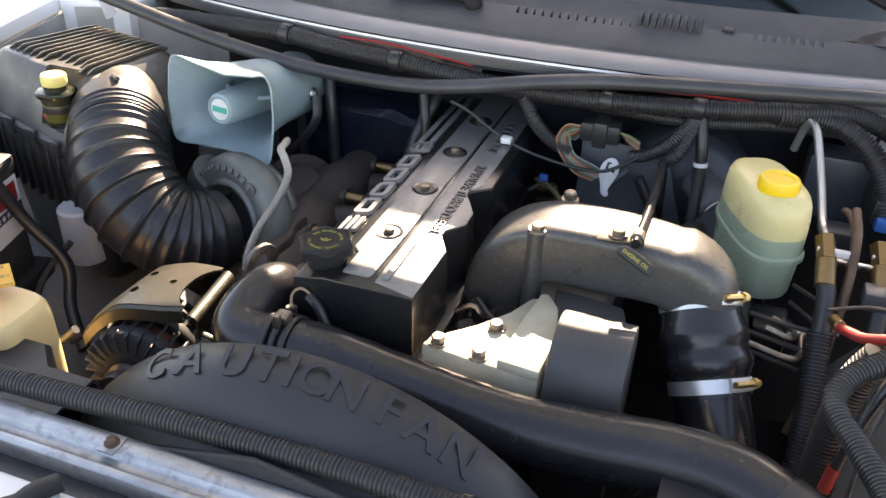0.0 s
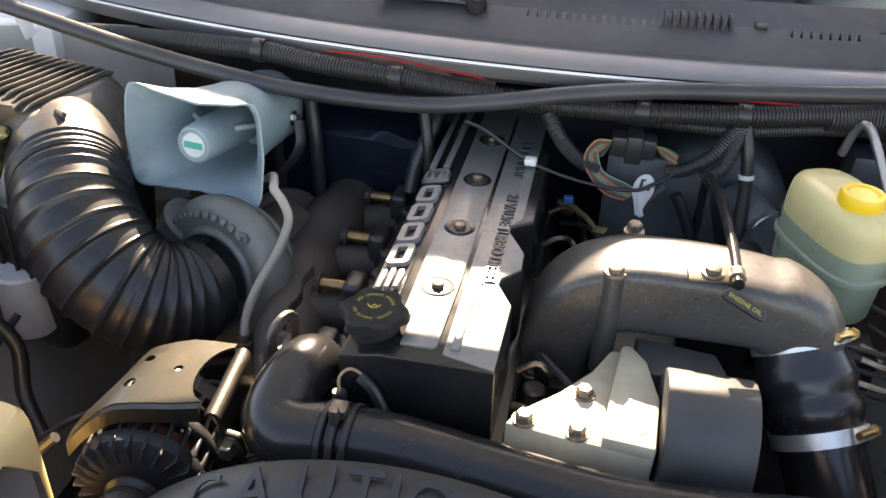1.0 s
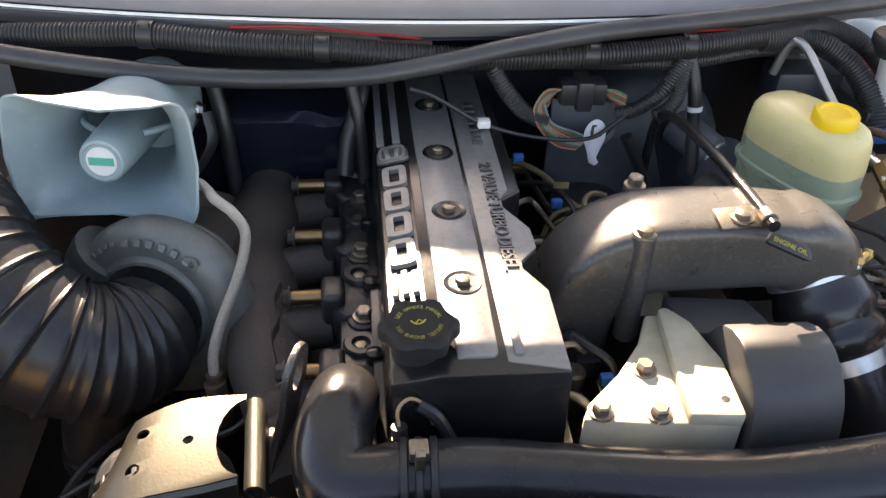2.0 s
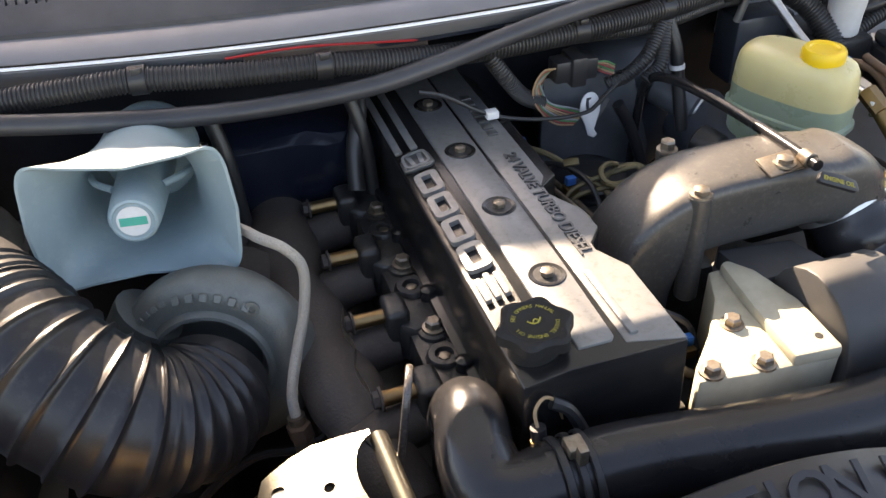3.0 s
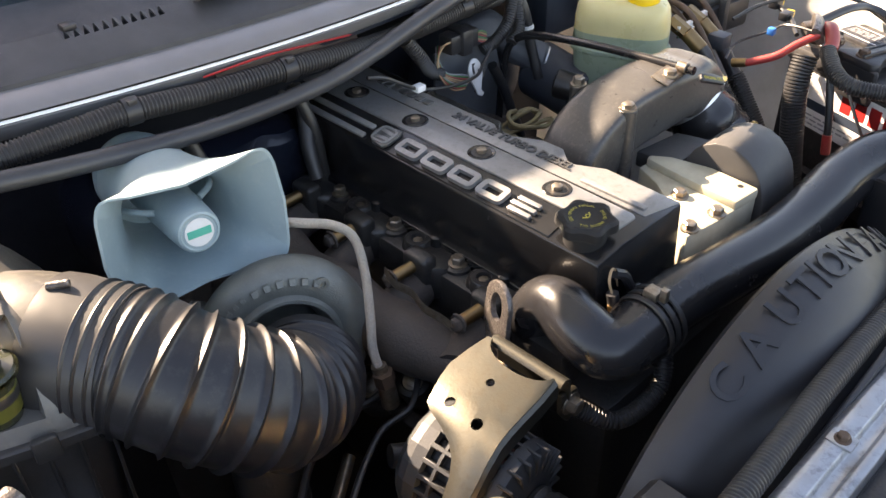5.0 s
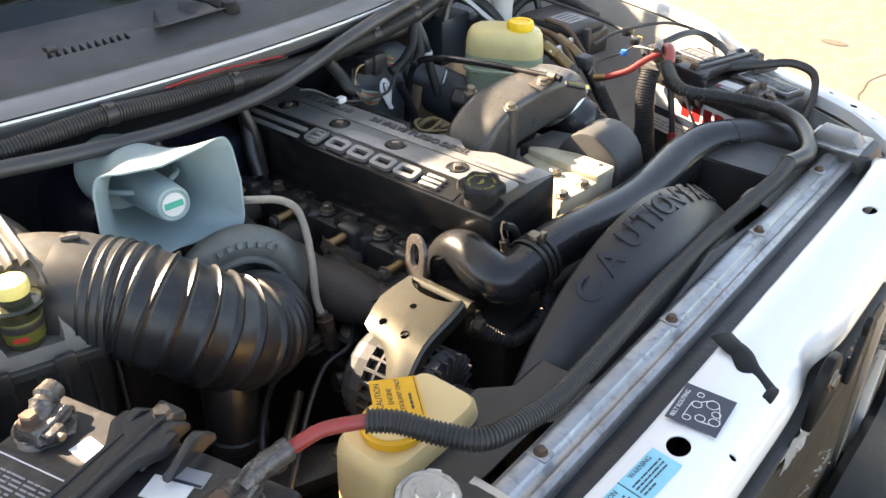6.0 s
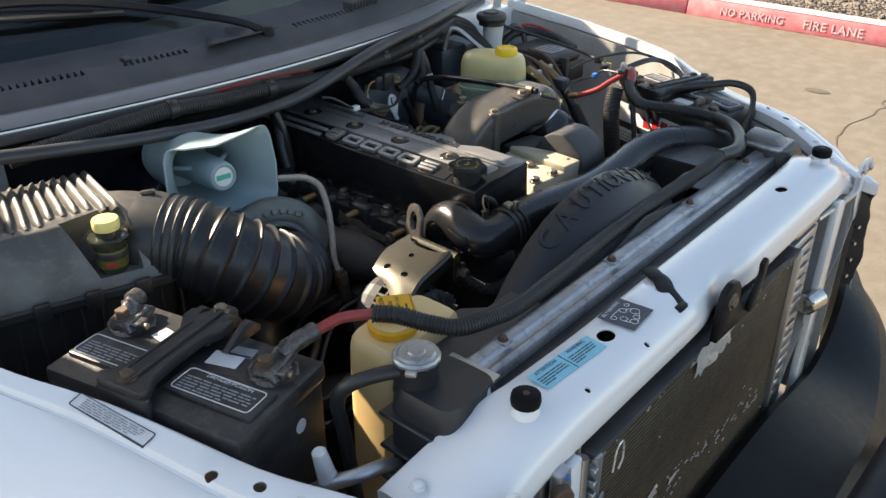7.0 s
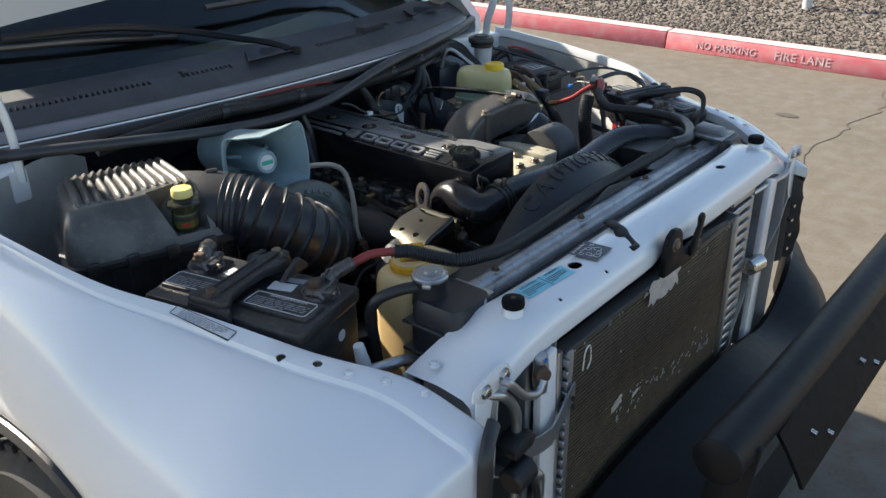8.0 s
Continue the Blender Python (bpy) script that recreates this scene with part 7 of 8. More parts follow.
    part("bar", moved(prism([(-0.097, -0.030), (-0.085, -0.036), (-0.06, -0.022), (-0.02, -0.018), (0.03, -0.018), (0.055, -0.032), (0.078, -0.030), (0.074, -0.012), (0.088, -0.010), (0.104, -0.016), (0.106, 0.020), (0.088, 0.016), (0.076, 0.020), (0.080, 0.040), (0.058, 0.042), (0.03, 0.022), (-0.02, 0.022), (-0.06, 0.028), (-0.085, 0.046), (-0.097, 0.038)], 1.150, 1.168, 0.005), m @ Matrix.Translation((0, 0.010, 0))), M["plastic"], hold)
    part("rib", moved(box(-0.09, 0.085, 0.002, 0.008, 1.165, 1.173, 0.002), m), M["plastic"], hold)
    part("rib", moved(box(-0.07, 0.05, 0.024, 0.029, 1.165, 1.170, 0.002), m), M["plastic"], hold)
    part("skirt", moved(box(-0.098, -0.086, -0.03, 0.052, 1.10, 1.158, 0.005), m), M["plastic"], hold)
    for y in (-0.044, -0.012, 0.030):
        part("prong", moved(prism([(0.030, 1.150), (0.100, 1.146), (0.100, 1.154), (0.080, 1.172), (0.070, 1.171)], y, y + 0.010, 0.002, plane="y"), m), M["plastic"], hold)
    part("far_nut", moved(hexbolt((0.088, 0.012, 1.166), 0.008, 0.009), m), M["bolt"], hold)
    part("nut", moved(hexbolt((-0.080, 0.012, 1.168), 0.008, 0.01), m), M["rusty"], hold)
    part("tray", moved(box(-0.10, 0.10, -0.17, 0.17, 0.915, 0.945, 0.004), m), M["plastic"], th)
    part("tray_post", moved(box(-0.06, 0.06, -0.08, 0.08, 0.70, 0.92, 0.01), m), M["plastic"], th)
    side = frame_of((face * 0.0838, shift, 1.060), (0, face, 0), (face, 0, 0))
    lb = part("front_label", moved(box(-0.115, 0.115, -0.045, 0.048, 0, 0.0008, 0), m @ side), M["paper"], th, "large white label with a red strip and star row")
    part("logo_bar", moved(join(*[box(-0.025 + 0.028 * k, -0.004 + 0.028 * k, 0.008, 0.040, 0.0005, 0.0014, 0.0005, 1) for k in range(5)]), m @ side), M["red_wire"], lb, "plain red blocks")
    part("black_band", moved(box(-0.115, 0.115, -0.012, 0.004, 0.0005, 0.0012, 0), m @ side), M["ink"], lb)
    part("text_lines", bars(3, 0.12, 0.022, m @ side @ Matrix.Translation((-0.045, -0.03, 0.0007)), 0.0005, 33), M["greyprint"], lb)
    for k in range(5):
        a = [(0.0055 * (1 if i % 2 == 0 else 0.42) * math.sin(i * math.pi / 5), 0.0055 * (1 if i % 2 == 0 else 0.42) * math.cos(i * math.pi / 5)) for i in range(10)]
        part("star", moved(prism(a, 0.0012, 0.0018, 0), m @ side @ Matrix.Translation((0.05 + 0.013 * k, -0.004, 0))), M["paper"], lb)
    part("round_mark", moved(lathe([(0.010, 0), (0.010, 0.0008), (0, 0.0008)], None, 20), m @ frame_of((face * 0.03, -0.1502, 1.075), (1, 0, 0), (0, -1, 0))), M["paper"], th, "small round white sticker")
    return th


battery(-0.684, 0.389, 13.0, "black car battery with danger labels and corroded terminals", 1, 0.034)
battery(0.700, 0.398, -18.0, "black car battery with a white fronted label and heavy cables", -1)

# ---- coolant bottle ----
ct = thing("coolant_bottle", (-0.44, 0.22, 0.9), "yellowed translucent coolant bottle with amber caution cap", "coolant bottle")
part("tank", sweep([[(-0.415 + a * k + dx, 0.258 + b * k, z) for a, b in squircle(0.078, 0.046, 36, 6)] for z, k, dx in ((0.70, 0.85, 0.0), (0.72, 0.95, 0.0), (0.9, 1.0, 0.0), (1.07, 1.0, 0.0), (1.105, 0.985, 0.0), (1.118, 0.95, 0.0), (1.124, 0.88, 0.0), (1.126, 0.6, 0), (1.127, 0.3, 0))]), M["tank"], ct)
part("neck", cyl((-0.440, 0.258, 1.11), (-0.440, 0.258, 1.140), 0.030, seg=24), M["tank"], ct)
part("cap", moved(lathe([(0.0, 0.0), (0.034, 0.0), (0.035, 0.003), (0.035, 0.010), (0.033, 0.012), (0, 0.013)], None, 32), Matrix.Translation((-0.440, 0.258, 1.126))), M["amber"], ct, "amber screw cap")
CT = frame_of((-0.418, 0.272, 1.1425), (0.64, 0.77, 0.0), (0.05, 0.06, 1))
flag = part("caution_plate", moved(box(-0.036, 0.036, -0.026, 0.026, 0, 0.0025, 0.0008, 1), CT), M["amber"], ct, "amber plate with black caution print")
part("word", lettering("CAUTION", 0.0100, 0.0001, CT @ Matrix.Translation((0.006, 0.0185, 0.0027))), M["ink"], flag)
part("word", lettering("ENGINE", 0.0080, 0.0001, CT @ Matrix.Translation((0.004, 0.0065, 0.0027))), M["ink"], flag)
part("word", lettering("COOLANT ONLY", 0.0074, 0.0001, CT @ Matrix.Translation((0.004, -0.004, 0.0027))), M["ink"], flag)
part("small_print", bars(1, 0.05, 0.007, CT @ Matrix.Translation((0.004, -0.0145, 0.0024)), 0.0003, 12), M["ink"], flag)
part("edge_line", moved(box(-0.034, 0.034, -0.0235, -0.0225, 0.0022, 0.0028, 0), CT), M["ink"], flag)
hose = lone("overflow_hose", tube([(-0.545, 0.145, 1.168), (-0.57, 0.165, 1.165), (-0.592, 0.19, 1.15), (-0.597, 0.205, 1.12), (-0.585, 0.21, 1.06), (-0.56, 0.215, 0.9)], 0.0095, 12, 0.008), M["rubber"], "thin black overflow hose looping from the radiator neck", "hose", (-0.57, 0.18, 1.1))
acv = thing("service_port", (-0.64, 0.16, 1.05), "aluminium service pipe with a clear plastic cap", "pipe fitting")
part("pipe", tube([(-0.66, 0.20, 1.02), (-0.66, 0.165, 1.055), (-0.63, 0.135, 1.07), (-0.595, 0.125, 1.065), (-0.57, 0.13, 1.04), (-0.56, 0.14, 1.0)], 0.0095, 14, 0.006), M["aluminium"], acv)
part("port_cap", cyl((-0.655, 0.165, 1.062), (-0.662, 0.17, 1.108), 0.0125, 0.009, 14, 0.002), M["white_plastic"], acv)

# ---- conduits over the radiator ----
lw = thing("battery_cable", (-0.3, 0.15, 1.13), "red battery cable in corrugated black conduit along the radiator", "cable")
part("conduit", loom([(-0.486, 0.250, 1.176), (-0.466, 0.226, 1.174), (-0.448, 0.190, 1.168), (-0.425, 0.156, 1.164), (-0.38, 0.142, 1.160), (-0.32, 0.137, 1.153), (-0.20, 0.142, 1.151), (-0.07, 0.149, 1.153), (0.08, 0.152, 1.154), (0.20, 0.148, 1.156), (0.30, 0.144, 1.158), (0.36, 0.148, 1.160)], 0.0125, 0.0044, 14), M["conduit"], lw)
part("taped_run", tube([(0.355, 0.148, 1.160), (0.42, 0.140, 1.156), (0.49, 0.165, 1.152), (0.55, 0.205, 1.150), (0.578, 0.255, 1.150)], 0.0135, 14, 0.006), M["rubber"], lw)
part("conduit", loom([(0.576, 0.248, 1.150), (0.572, 0.30, 1.153), (0.552, 0.35, 1.156), (0.528, 0.405, 1.160), (0.540, 0.440, 1.170), (0.575, 0.470, 1.182)], 0.0125, 0.0044, 14), M["conduit"], lw)
part("red_lead", tube([(-0.558, 0.287, 1.167), (-0.545, 0.283, 1.170), (-0.52, 0.272, 1.177), (-0.484, 0.248, 1.176)], 0.0075, 14, 0.006), M["red"], lw, "bare red cable end")
part("taped_end", tube([(-0.604, 0.294, 1.154), (-0.585, 0.292, 1.163), (-0.553, 0.286, 1.169)], 0.0125, 12, 0.004, rad=lambda q, L: 0.0122 + 0.002 * noise.noise((q * 160, 1, 3))), M["lead"], lw, "dark greasy taped cable end")
part("tape_band", cyl((0.20, 0.150, 1.152), (0.235, 0.150, 1.153), 0.0142, seg=14), M["rubber"], lw)
rl = thing("red_jumper", (0.5, 0.48, 1.2), "red cable strapped to the corroded battery terminal", "cable")
part("lead", tube([(0.605, 0.500, 1.190), (0.585, 0.522, 1.174), (0.564, 0.540, 1.157), (0.552, 0.562, 1.146), (0.543, 0.582, 1.138)], 0.0062, 12, 0.006), M["red"], rl)
part("lead_tip", cyl((0.544, 0.580, 1.139), (0.538, 0.602, 1.134), 0.0075, seg=10, chamfer=0.001), M["brass"], rl, "brass cable tip")
part("lead", tube([(0.645, 0.505, 1.188), (0.622, 0.490, 1.196), (0.598, 0.475, 1.190), (0.580, 0.468, 1.182)], 0.0105, 12, 0.006), M["red"], rl)
part("strap", tube([(0.70, 0.545, 1.165), (0.665, 0.530, 1.186), (0.63, 0.512, 1.192), (0.60, 0.50, 1.188)], 0.016, 10, 0.006, flat=0.5), M["lead"], rl)
part("drop_lead", tube([(0.600, 0.480, 1.19), (0.575, 0.455, 1.14), (0.560, 0.435, 1.08), (0.552, 0.425, 1.03)], 0.006, 10, 0.01), M["rubber"], rl)
part("red_tip", cyl((0.555, 0.430, 1.06), (0.551, 0.424, 1.03), 0.0075, seg=10), M["red"], rl)
part("thin_wire", tube([(0.592, 0.46, 1.17), (0.570, 0.41, 1.11), (0.560, 0.36, 1.04)], 0.0025, 6, 0.01), M["rubber"], rl)
part("thin_wire", tube([(0.61, 0.50, 1.19), (0.62, 0.56, 1.185), (0.628, 0.589, 1.165), (0.58, 0.62, 1.15), (0.53, 0.61, 1.14)], 0.0022, 6, 0.01), M["rubber"], rl)
bc = thing("cable_over_battery", (0.7, 0.4, 1.16), "flat black cable looping over the battery", "cable")
part("cable", tube([(0.67, 0.53, 1.185), (0.745, 0.515, 1.190), (0.795, 0.50, 1.180), (0.80, 0.465, 1.168), (0.765, 0.425, 1.160)], 0.007, 10, 0.008, flat=0.6), M["rubber"], bc)
part("cable", tube([(0.68, 0.385, 1.168), (0.71, 0.335, 1.175), (0.735, 0.288, 1.182), (0.735, 0.245, 1.172), (0.70, 0.225, 1.145), (0.66, 0.222, 1.12), (0.62, 0.21, 1.09)], 0.008, 10, 0.008, flat=0.5, side=(0.3, 0.2, 0.9)), M["rubber"], bc)

# ---- driver side: reservoir, brake parts, fuse box ----
rs = thing("fluid_reservoir", (0.44, 0.77, 1.1), "translucent yellow-green fluid reservoir with yellow cap", "reservoir")
RM = Matrix.Translation((0.441, 0.754, 0.000)) @ Matrix.Rotation(radians(25), 4, "Z")


def tank_rings(zk):
    return moved(sweep([[Vector((a * k, b * k, z)) for a, b in squircle(0.042, 0.077, 40, 3.0)] for z, k in zk]), RM)


part("upper", tank_rings(((1.178, 1.0), (1.20, 0.985), (1.217, 0.95), (1.226, 0.88), (1.231, 0.74), (1.232, 0.4))), M["reservoir"], rs, "cream upper half")
part("fluid_zone", tank_rings(((1.150, 1.0), (1.1785, 1.0))), M["reservoir_low"], rs, "blue-green fluid showing through")
part("lower", tank_rings(((1.085, 0.88), (1.094, 0.94), (1.142, 0.985), (1.150, 0.985))), M["reservoir_low"], rs, "blue-green lower half")
part("seam", tank_rings(((1.144, 1.02), (1.146, 1.06), (1.152, 1.06), (1.154, 1.02))), M["reservoir_low"], rs)
bm = lathe([(0.0245, -0.008), (0.0245, 0.003), (0.0255, 0.005), (0.0255, 0.021), (0.0235, 0.024), (0.018, 0.024), (0.016, 0.022), (0, 0.022)], None, 48)
for v in bm.verts:
    if v.co.xy.length > 0.025:
        k = 1 + 0.02 * math.cos(24 * math.atan2(v.co.y, v.co.x))
        v.co.x *= k
        v.co.y *= k
part("cap", moved(bm, Matrix.Translation((0.449, 0.724, 1.222))), M["yellow"], rs, "ribbed bright yellow cap")
mc = thing("brake_booster", (0.42, 0.85, 1.05), "dark blue-grey hydraulic brake unit below the reservoir", "brake unit")
part("body", cyl((0.40, 0.90, 1.08), (0.40, 0.78, 1.06), 0.05, seg=28, chamfer=0.008), M["bluegrey"], mc)
part("accumulator", cyl((0.345, 0.92, 1.13), (0.385, 0.865, 1.11), 0.026, seg=24, chamfer=0.004), M["shield"], mc)
part("accumulator_cap", cyl((0.385, 0.865, 1.11), (0.387, 0.862, 1.109), 0.022, seg=20), M["aluminium"], mc, "pale round end cap")
part("booster_shell", lathe([(0, 0.0), (0.045, 0.0), (0.060, -0.006), (0.102, -0.022), (0.114, -0.034), (0.118, -0.050), (0.118, -0.10), (0, -0.10)], aim((0.318, 0.930, 1.070), (0.318, 0.84, 1.075)), 40), M["bluegrey"], mc, "large round vacuum booster shell")
part("casting", box(0.36, 0.47, 0.68, 0.80, 1.0, 1.07, 0.012), M["engine"], mc)
part("port_boss", cyl((0.355, 0.815, 1.092), (0.369, 0.780, 1.087), 0.024, seg=22, chamfer=0.003), M["engine"], mc, "cast port boss")
part("port_seal", lathe([(0.013, 0), (0.0175, 0.001), (0.0175, 0.004), (0.013, 0.005)], aim((0.369, 0.780, 1.087), (0.382, 0.745, 1.082)), 20), M["rubber"], mc)
part("port_stud", cyl((0.369, 0.780, 1.087), (0.380, 0.748, 1.082), 0.009, 0.006, seg=14, chamfer=0.001), M["bolt"], mc)
part("side_plug", cyl((0.345, 0.70, 1.07), (0.375, 0.70, 1.06), 0.013, seg=6), M["bolt"], mc)
part("outlet", cyl((0.43, 0.60, 1.085), (0.43, 0.68, 1.08), 0.02, seg=18, chamfer=0.003), M["engine"], mc)
part("steel_line", tube([(0.47, 0.62, 1.09), (0.50, 0.615, 1.085), (0.505, 0.64, 1.08), (0.48, 0.66, 1.08)], 0.004, 8, 0.006), M["bolt"], mc)
part("steel_line", tube([(0.45, 0.60, 1.075), (0.51, 0.595, 1.07), (0.52, 0.65, 1.07), (0.56, 0.66, 1.075)], 0.004, 8, 0.006), M["bolt"], mc)
part("steel_line", tube([(0.472, 0.93, 1.20), (0.480, 0.92, 1.245), (0.492, 0.90, 1.248), (0.508, 0.83, 1.205), (0.516, 0.76, 1.178), (0.519, 0.715, 1.178)], 0.006, 10, 0.008), M["aluminium"], mc)
for i, (x, y, z, e) in enumerate(((0.522, 0.692, 1.172, ((0.532, 0.62, 1.10), (0.535, 0.52, 0.98), (0.515, 0.40, 0.82))), (0.588, 0.705, 1.168, ((0.592, 0.62, 1.09), (0.570, 0.52, 0.97), (0.53, 0.40, 0.80))))):
    h = thing("fluid_hose", (x, y, z), "black hydraulic hose in corrugated sleeve with brass fitting", "hose", "hydraulic hoses")
    part("fitting", cyl((x - 0.004, y + 0.02, z + 0.010), (x + 0.001, y - 0.010, z - 0.006), 0.0125, seg=6, chamfer=0.001), M["brass"], h, "brass hexagon fitting")
    part("ferrule", cyl((x + 0.001, y - 0.010, z - 0.006), (x + 0.004, y - 0.04, z - 0.027), 0.0125, seg=18, chamfer=0.001), M["brass"], h)
    part("hose", tube([(x + 0.004, y - 0.036, z - 0.024), ((x + e[0][0]) / 2 + 0.003, (y + e[0][1]) / 2 - 0.01, (z + e[0][2]) / 2), e[0]], 0.0115, 14, 0.006), M["rubber"], h)
    part("sleeve", loom([e[0], e[1], e[2]], 0.0155, 0.0046, 14), M["conduit"], h)
    part("copper_line", tube([(x + 0.03, y + 0.07, z + 0.03), (x + 0.032, y + 0.01, z + 0.015), (x + 0.028, y - 0.05, z - 0.05), (x + 0.01, y - 0.09, z - 0.12)], 0.0055, 10, 0.008), M["rusty"], h)
    part("spacer", box(x - 0.012, x + 0.035, y - 0.004, y + 0.004, z - 0.004, z + 0.006, 0.002), M["white_plastic"], h)
ploom = thing("fender_conduit", (0.6, 0.4, 1.0), "thick corrugated conduit running down beside the battery", "conduit")
part("conduit", loom([(0.575, 0.500, 1.165), (0.560, 0.498, 1.13), (0.552, 0.490, 1.08), (0.548, 0.47, 0.98), (0.54, 0.43, 0.85)], 0.019, 0.005, 14), M["conduit"], ploom)
part("conduit", loom([(0.56, 0.30, 1.06), (0.52, 0.36, 0.99), (0.49, 0.36, 0.90), (0.47, 0.30, 0.80)], 0.015, 0.005, 14), M["conduit"], ploom)
fb = thing("fuse_box", (0.725, 0.80, 1.12), "dark grey fuse box with printed lid beside the fender", "fuse box")
FBM = Matrix.Translation((0.725, 0.800, 1.10)) @ Matrix.Rotation(radians(-8), 4, "Z")
part("base", moved(box(-0.065, 0.065, -0.085, 0.085, 0, 0.055, 0.008), FBM), M["plastic"], fb)
part("lid", moved(box(-0.058, 0.058, -0.078, 0.078, 0.054, 0.075, 0.008), FBM), M["plastic_dusty"], fb)
part("lid_label", moved(box(-0.03, 0.03, -0.05, 0.01, 0.0745, 0.0757, 0), FBM), M["greyprint"], fb)
part("lid_print", bars(4, 0.05, 0.05, FBM @ Matrix.Translation((0, -0.02, 0.0757)), 0.0004, 40), M["plastic"], fb)
part("side_label", moved(box(-0.0655, -0.0645, -0.05, 0.0, 0.012, 0.042, 0), FBM), M["greyprint"], fb)
part("wiring_loom", loom([(0.655, 0.90, 1.165), (0.70, 0.905, 1.185), (0.745, 0.900, 1.195), (0.785, 0.87, 1.192), (0.80, 0.81, 1.18), (0.79, 0.75, 1.165)], 0.013, 0.005, 12), M["conduit"], fb)
part("wire", tube([(0.73, 0.905, 1.205), (0.765, 0.890, 1.212), (0.79, 0.86, 1.205), (0.805, 0.82, 1.19)], 0.0035, 6, 0.008), M["red_wire"], fb)
part("catch", box(0.683, 0.700, 0.705, 0.72, 1.11, 1.172, 0.004), M["plastic_dusty"], fb)
mr = thing("master_reservoir", (0.60, 0.93, 1.25), "small clear fluid bottle with black cap by the firewall", "fluid bottle")
part("bottle", lathe([(0.0, 0.0), (0.020, 0.0), (0.024, 0.004), (0.0245, 0.03), (0.027, 0.06), (0.029, 0.075), (0.0, 0.076)], Matrix.Translation((0.632, 0.90, 1.168)), 32), M["white_plastic"], mr, "cloudy translucent bottle")
part("collar", lathe([(0.028, 0.0), (0.034, 0.002), (0.034, 0.012), (0.030, 0.014), (0.0, 0.014)], Matrix.Translation((0.626, 0.90, 1.236)), 32), M["plastic"], mr)
part("cap", lathe([(0.031, 0.0), (0.0375, 0.001), (0.0385, 0.004), (0.0385, 0.012), (0.036, 0.016), (0.022, 0.018), (0.020, 0.022), (0.0, 0.022)], Matrix.Translation((0.623, 0.90, 1.250)), 36), M["plastic"], mr, "broad black screw cap")
part("body", box(0.588, 0.675, 0.87, 0.99, 1.10, 1.170, 0.012), M["engine"], mr, "dark cast cylinder body")
part("cover", prism([(0.668, 1.165), (0.715, 1.165), (0.722, 1.20), (0.712, 1.246), (0.690, 1.258), (0.664, 1.250)], 0.925, 0.945, 0.004, plane="y"), M["plastic"], mr, "black upright bracket behind the bottle")
part("hose", tube([(0.655, 0.90, 1.20), (0.69, 0.90, 1.205), (0.72, 0.90, 1.215), (0.745, 0.895, 1.205), (0.752, 0.885, 1.18), (0.75, 0.87, 1.14)], 0.0075, 12, 0.006), M["rubber"], mr)
fend = thing("fender_wiring", (0.72, 0.6, 1.16), "thin black wires with yellow connectors on the inner fender", "wiring")
part("wire", tube([(0.66, 0.90, 1.23), (0.72, 0.80, 1.20), (0.74, 0.68, 1.175), (0.70, 0.60, 1.17), (0.64, 0.55, 1.165)], 0.004, 8, 0.01), M["rubber"], fend)
part("wire", tube([(0.63, 0.66, 1.165), (0.70, 0.64, 1.18), (0.80, 0.58, 1.185), (0.84, 0.50, 1.165)], 0.0035, 8, 0.01), M["rubber"], fend)
for x, y, z in ((0.725, 0.635, 1.172), (0.69, 0.597, 1.17)):
    part("connector", box(x - 0.012, x + 0.012, y - 0.008, y + 0.008, z - 0.006, z + 0.008, 0.002), M["plastic"], fend)
    part("seal_ring", box(x + 0.010, x + 0.018, y - 0.007, y + 0.007, z - 0.005, z + 0.007, 0.002), M["yellow"], fend)
part("blue_plug", box(0.618, 0.630, 0.580, 0.592, 1.160, 1.172, 0.002), M["blue"], fend)
part("blue_plug", box(0.570, 0.60, 0.64, 0.67, 1.13, 1.155, 0.003), M["bluegrey"], fend)

# ---- cowl looms, seal, connectors ----
sl = thing("bonnet_seal", (0, 0.87, 1.27), "loose black rubber bonnet seal hanging along the cowl edge", "rubber seal")
part("strip", tube([(-0.80, 0.925, 1.288), (-0.70, 0.900, 1.280), (-0.55, 0.868, 1.264), (-0.40, 0.850, 1.247), (-0.25, 0.842, 1.235), (-0.10, 0.842, 1.236), (0.0, 0.846, 1.250), (0.10, 0.852, 1.270), (0.20, 0.862, 1.284), (0.35, 0.888, 1.290), (0.50, 0.935, 1.287), (0.65, 0.995, 1.280), (0.80, 1.07, 1.272)], 0.0118, 14, 0.012, flat=0.85), M["seal"], sl)
part("end_cap", lathe([(0.0, 0.0), (0.0125, 0.0), (0.0135, 0.003), (0.0135, 0.016), (0.0, 0.018)], aim((-0.796, 0.924, 1.288), (-0.86, 0.940, 1.293)), 16), M["rubber"], sl)
for x, y, z in ((-0.55, 0.868, 1.264), (-0.25, 0.842, 1.235), (0.10, 0.852, 1.270), (0.50, 0.935, 1.287)):
    part("seal_clip", box(x - 0.006, x + 0.006, y + 0.006, y + 0.022, z - 0.008, z + 0.004, 0.002), M["plastic"], sl)
cl = thing("cowl_loom", (0, 0.87, 1.26), "thick corrugated wiring loom with tape bands along the cowl", "wiring loom")
